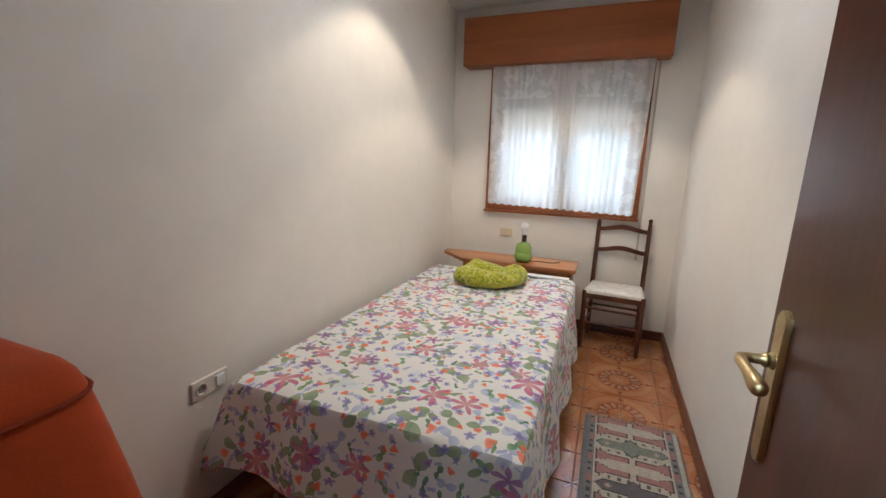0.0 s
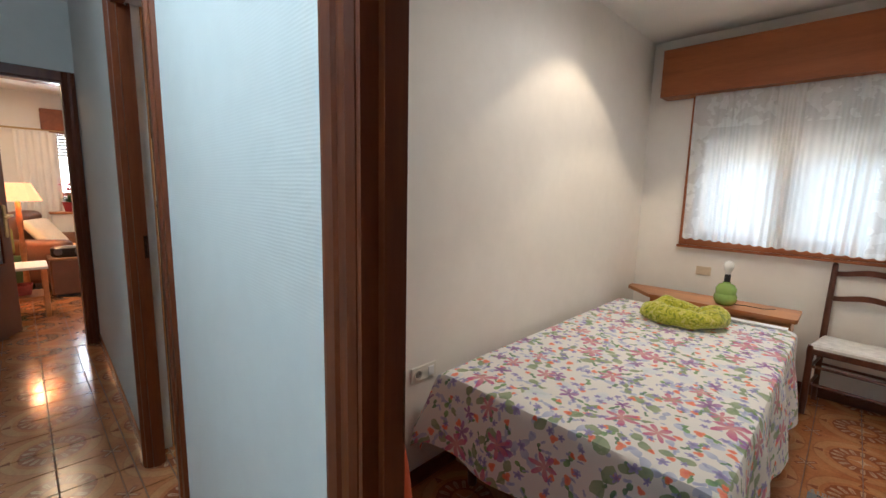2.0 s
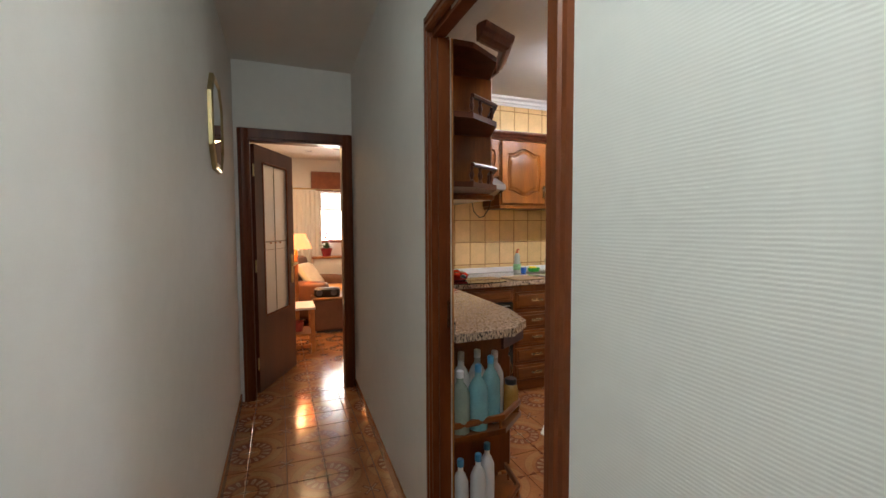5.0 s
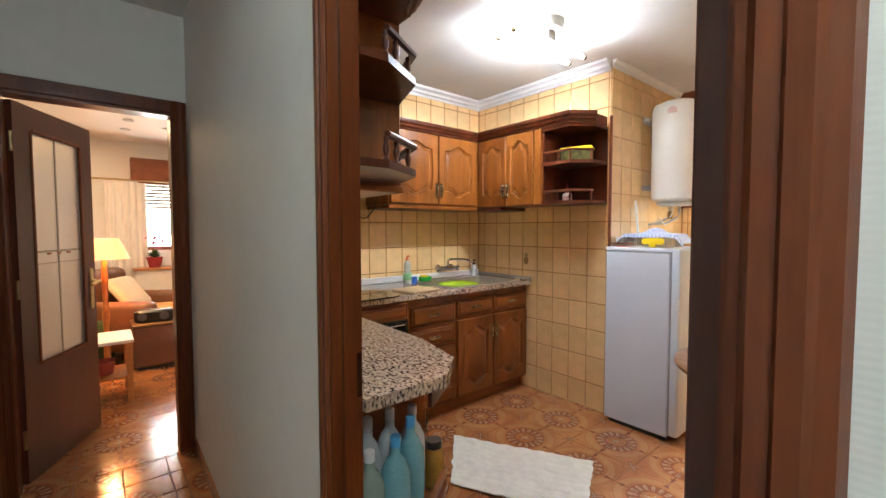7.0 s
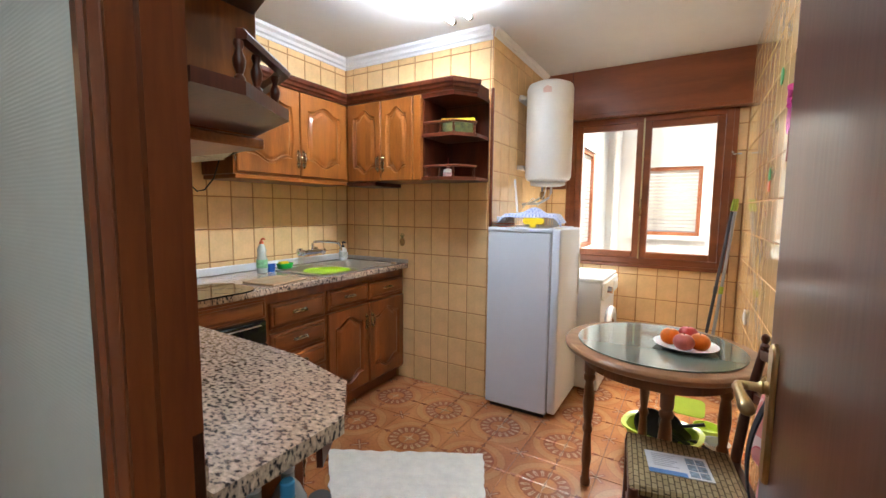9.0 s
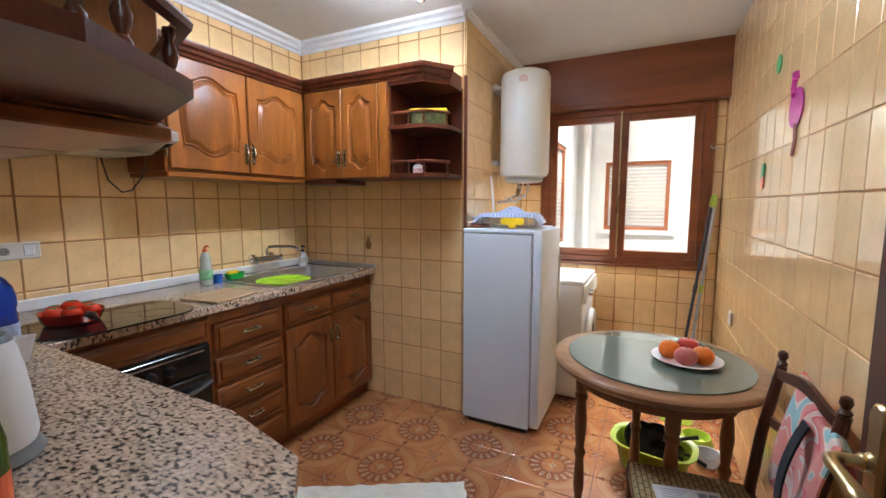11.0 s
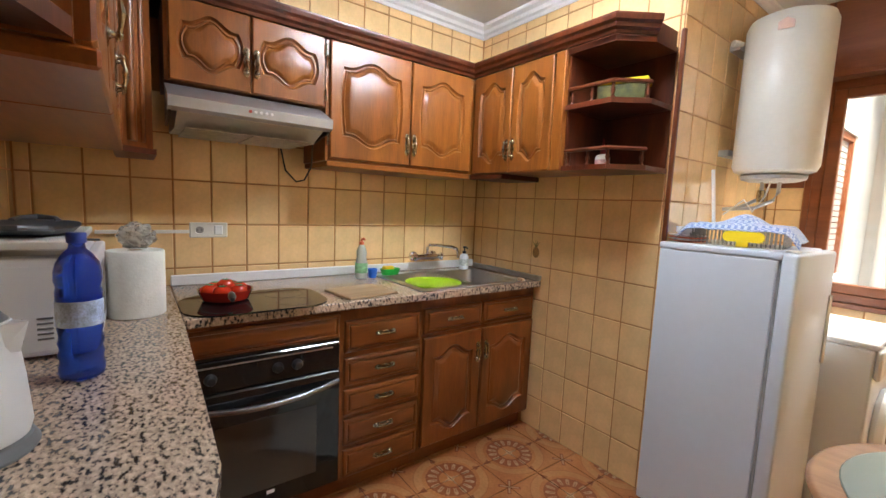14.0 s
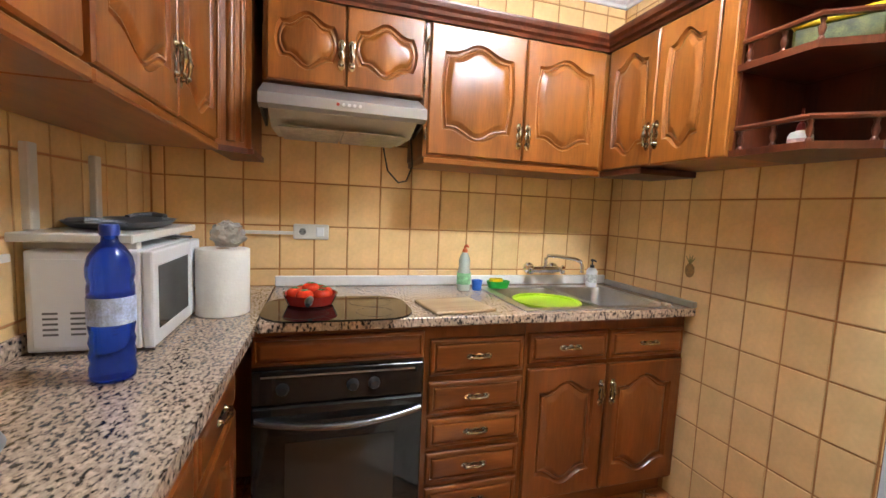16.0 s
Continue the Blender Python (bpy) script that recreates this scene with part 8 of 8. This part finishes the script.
nz1, nz2 = n.new("ShaderNodeTexNoise"), n.new("ShaderNodeTexNoise")
nz1.inputs["Scale"].default_value, nz1.inputs["Detail"].default_value = 5, 5
nz2.inputs["Scale"].default_value, nz2.inputs["Detail"].default_value = 70, 3
for q in (nz1, nz2):
    l.new(ge.outputs["Position"], q.inputs["Vector"])
r0 = ramp_node(n, [(0.35, (0.34, 0.122, 0.042)), (0.65, (0.47, 0.195, 0.073))])
l.new(nz1.outputs[0], r0.inputs[0])
col = r0.outputs[0]


def over(mask, colour, amount=0.85):
    global col
    mx = n.new("ShaderNodeMix")
    mx.data_type = "RGBA"
    mx.inputs["B"].default_value = (*colour, 1)
    l.new(math_node("MULTIPLY", mask, amount), mx.inputs["Factor"])
    l.new(col, mx.inputs["A"])
    col = mx.outputs["Result"]


DARKB, LITE = (0.20, 0.052, 0.024), (0.62, 0.44, 0.27)
wob = math_node("MULTIPLY_ADD", nz2.outputs[0], 0.012, -0.006)
rw = math_node("ADD", rad, wob)
pet = math_node("COSINE", math_node("MULTIPLY", ang, 16))
over(between(rad, 0.145, 0.185), (0.50, 0.27, 0.12), 0.35)
over(between(rad, 0.186, 0.192), (0.30, 0.12, 0.05), 0.5)
over(between(rw, 0.060, 0.126), DARKB, 0.72)
over(math_node("MULTIPLY", between(rw, 0.072, math_node("MULTIPLY_ADD", pet, 0.012, 0.108)), math_node("GREATER_THAN", pet, 0.1)), LITE, 0.48)
over(math_node("MULTIPLY", between(rw, 0.066, 0.10), math_node("GREATER_THAN", pet, 0.86)), DARKB, 0.6)
over(math_node("MULTIPLY", math_node("LESS_THAN", rw, 0.05), math_node("LESS_THAN", math_node("MULTIPLY", adx, ady), 0.00012)), LITE, 0.5)
for along, perp in ((cx_, ady), (cy_, adx)):
    over(math_node("MULTIPLY", between(along, 0.012, 0.055), math_node("LESS_THAN", perp, math_node("MULTIPLY", math_node("SUBTRACT", along, 0.012), 0.42))), DARKB, 0.8)
crs = math_node("ABSOLUTE", math_node("SUBTRACT", cx_, cy_))
rc = math_node("SQRT", math_node("ADD", math_node("MULTIPLY", cx_, cx_), math_node("MULTIPLY", cy_, cy_)))
over(math_node("MULTIPLY", math_node("LESS_THAN", rc, 0.055), math_node("LESS_THAN", crs, 0.014)), DARKB, 0.7)
over(math_node("MULTIPLY", math_node("LESS_THAN", rc, 0.045), math_node("LESS_THAN", crs, 0.006)), LITE, 0.4)
gr = n.new("ShaderNodeMix")
gr.data_type, gr.blend_type = "RGBA", "OVERLAY"
gr.inputs["Factor"].default_value = 0.25
l.new(col, gr.inputs["A"])
l.new(nz2.outputs[0], gr.inputs["B"])
l.new(gr.outputs["Result"], b.inputs["Base Color"])
bp = n.new("ShaderNodeBump")
bp.inputs["Strength"].default_value, bp.inputs["Distance"].default_value = 0.25, 0.006
l.new(nz1.outputs[0], bp.inputs["Height"])
l.new(bp.outputs[0], b.inputs["Normal"])
SLAB = shader("floor_grout", (0.16, 0.07, 0.035), 0.6, vary=0.1)
HP = PER / 2
for name, x0, x1, y0, y1 in (("floor_kitchen", KW, KE, 0.17, KWIN), ("floor_hall", HEND, HEAST, HS, 0.05), ("floor_bedroom", BW, BE, 0.10, BN)):
    s = structure(name, box(x0 - 0.05, x1 + 0.02, y0 - 0.0, y1, -0.15, -0.0045), SLAB, "terracotta floor of glossy tiles with rosette pattern", "floor")
    lay(s, Matrix.Translation((0, 0, -0.004)), x0, x1, y0, y1, HP, HP, -3.53, 2.24, 0.0035, FT)
s = structure("floor_threshold", box(HEND, HEAST, 0.05, 0.17, -0.15, -0.0045), SLAB, "terracotta tiled threshold strip between the rooms", "floor")
lay(s, Matrix.Translation((0, 0, -0.004)), HEND, HEAST, 0.052, 0.168, HP, HP, -3.53, 2.24, 0.0035, FT)
s = structure("floor_doorway", box(-4.475, HEND, LD0, LD1, -0.15, 0.0), FT, "terracotta tiled doorway strip", "floor")
s = structure("floor_living", box(LW, HEND - 0.106, LS, LN, -0.15, -0.0045), SLAB, "terracotta glossy tiled floor of the living room", "floor")
bmj = bmesh.new()
for i in range(-20, 1):
    for j in range(-24, 12):
        x, y = -3.53 + HP * i - 0.73, 2.24 + HP * j
        if LW < x - HP and x < HEND and LS < y and y + HP < LN and -1.6 < y < 1.6:
            box(x - HP + 0.002, x - 0.002, y + 0.002, y + HP - 0.002, -0.004, 0.0, bm=bmj)
tagged(part("tiles", bmj, FT, s), kind="stuff")


# fruit motifs on three of the wall tiles
MOTIF = shader("motif_brown", (0.30, 0.15, 0.03), 0.3, vary=0.3, scale=60)
MOTIFG = shader("motif_olive", (0.22, 0.17, 0.04), 0.3, vary=0.3, scale=60)
for par, fm, u, v in (("wall_kitchen_north", NORTHM, -3.705, 1.115), ("wall_kitchen_west", WESTM, 1.17, 2.32), ("wall_kitchen_east", EASTM, -3.02, 0.70)):
    m = fm @ pose(u, v, 0.0042)
    bmm = prism([(0.026 * math.cos(radians(a_)), 0.034 * math.sin(radians(a_)) - 0.02) for a_ in range(0, 360, 30)], 0, 0.0006, m=m)
    part("tile_motif", bmm, MOTIF, O[par])
    lf = bmesh.new()
    for a_ in (50, 75, 100, 130):
        d = Vector((math.cos(radians(a_)), math.sin(radians(a_))))
        q = Vector((-d.y, d.x)) * 0.006
        p = Vector((0, 0.012))
        prism([tuple(p + q), tuple(p - q), tuple(p + d * 0.045)], 0, 0.0006, lf, m)
    part("tile_motif", lf, MOTIFG, O[par])
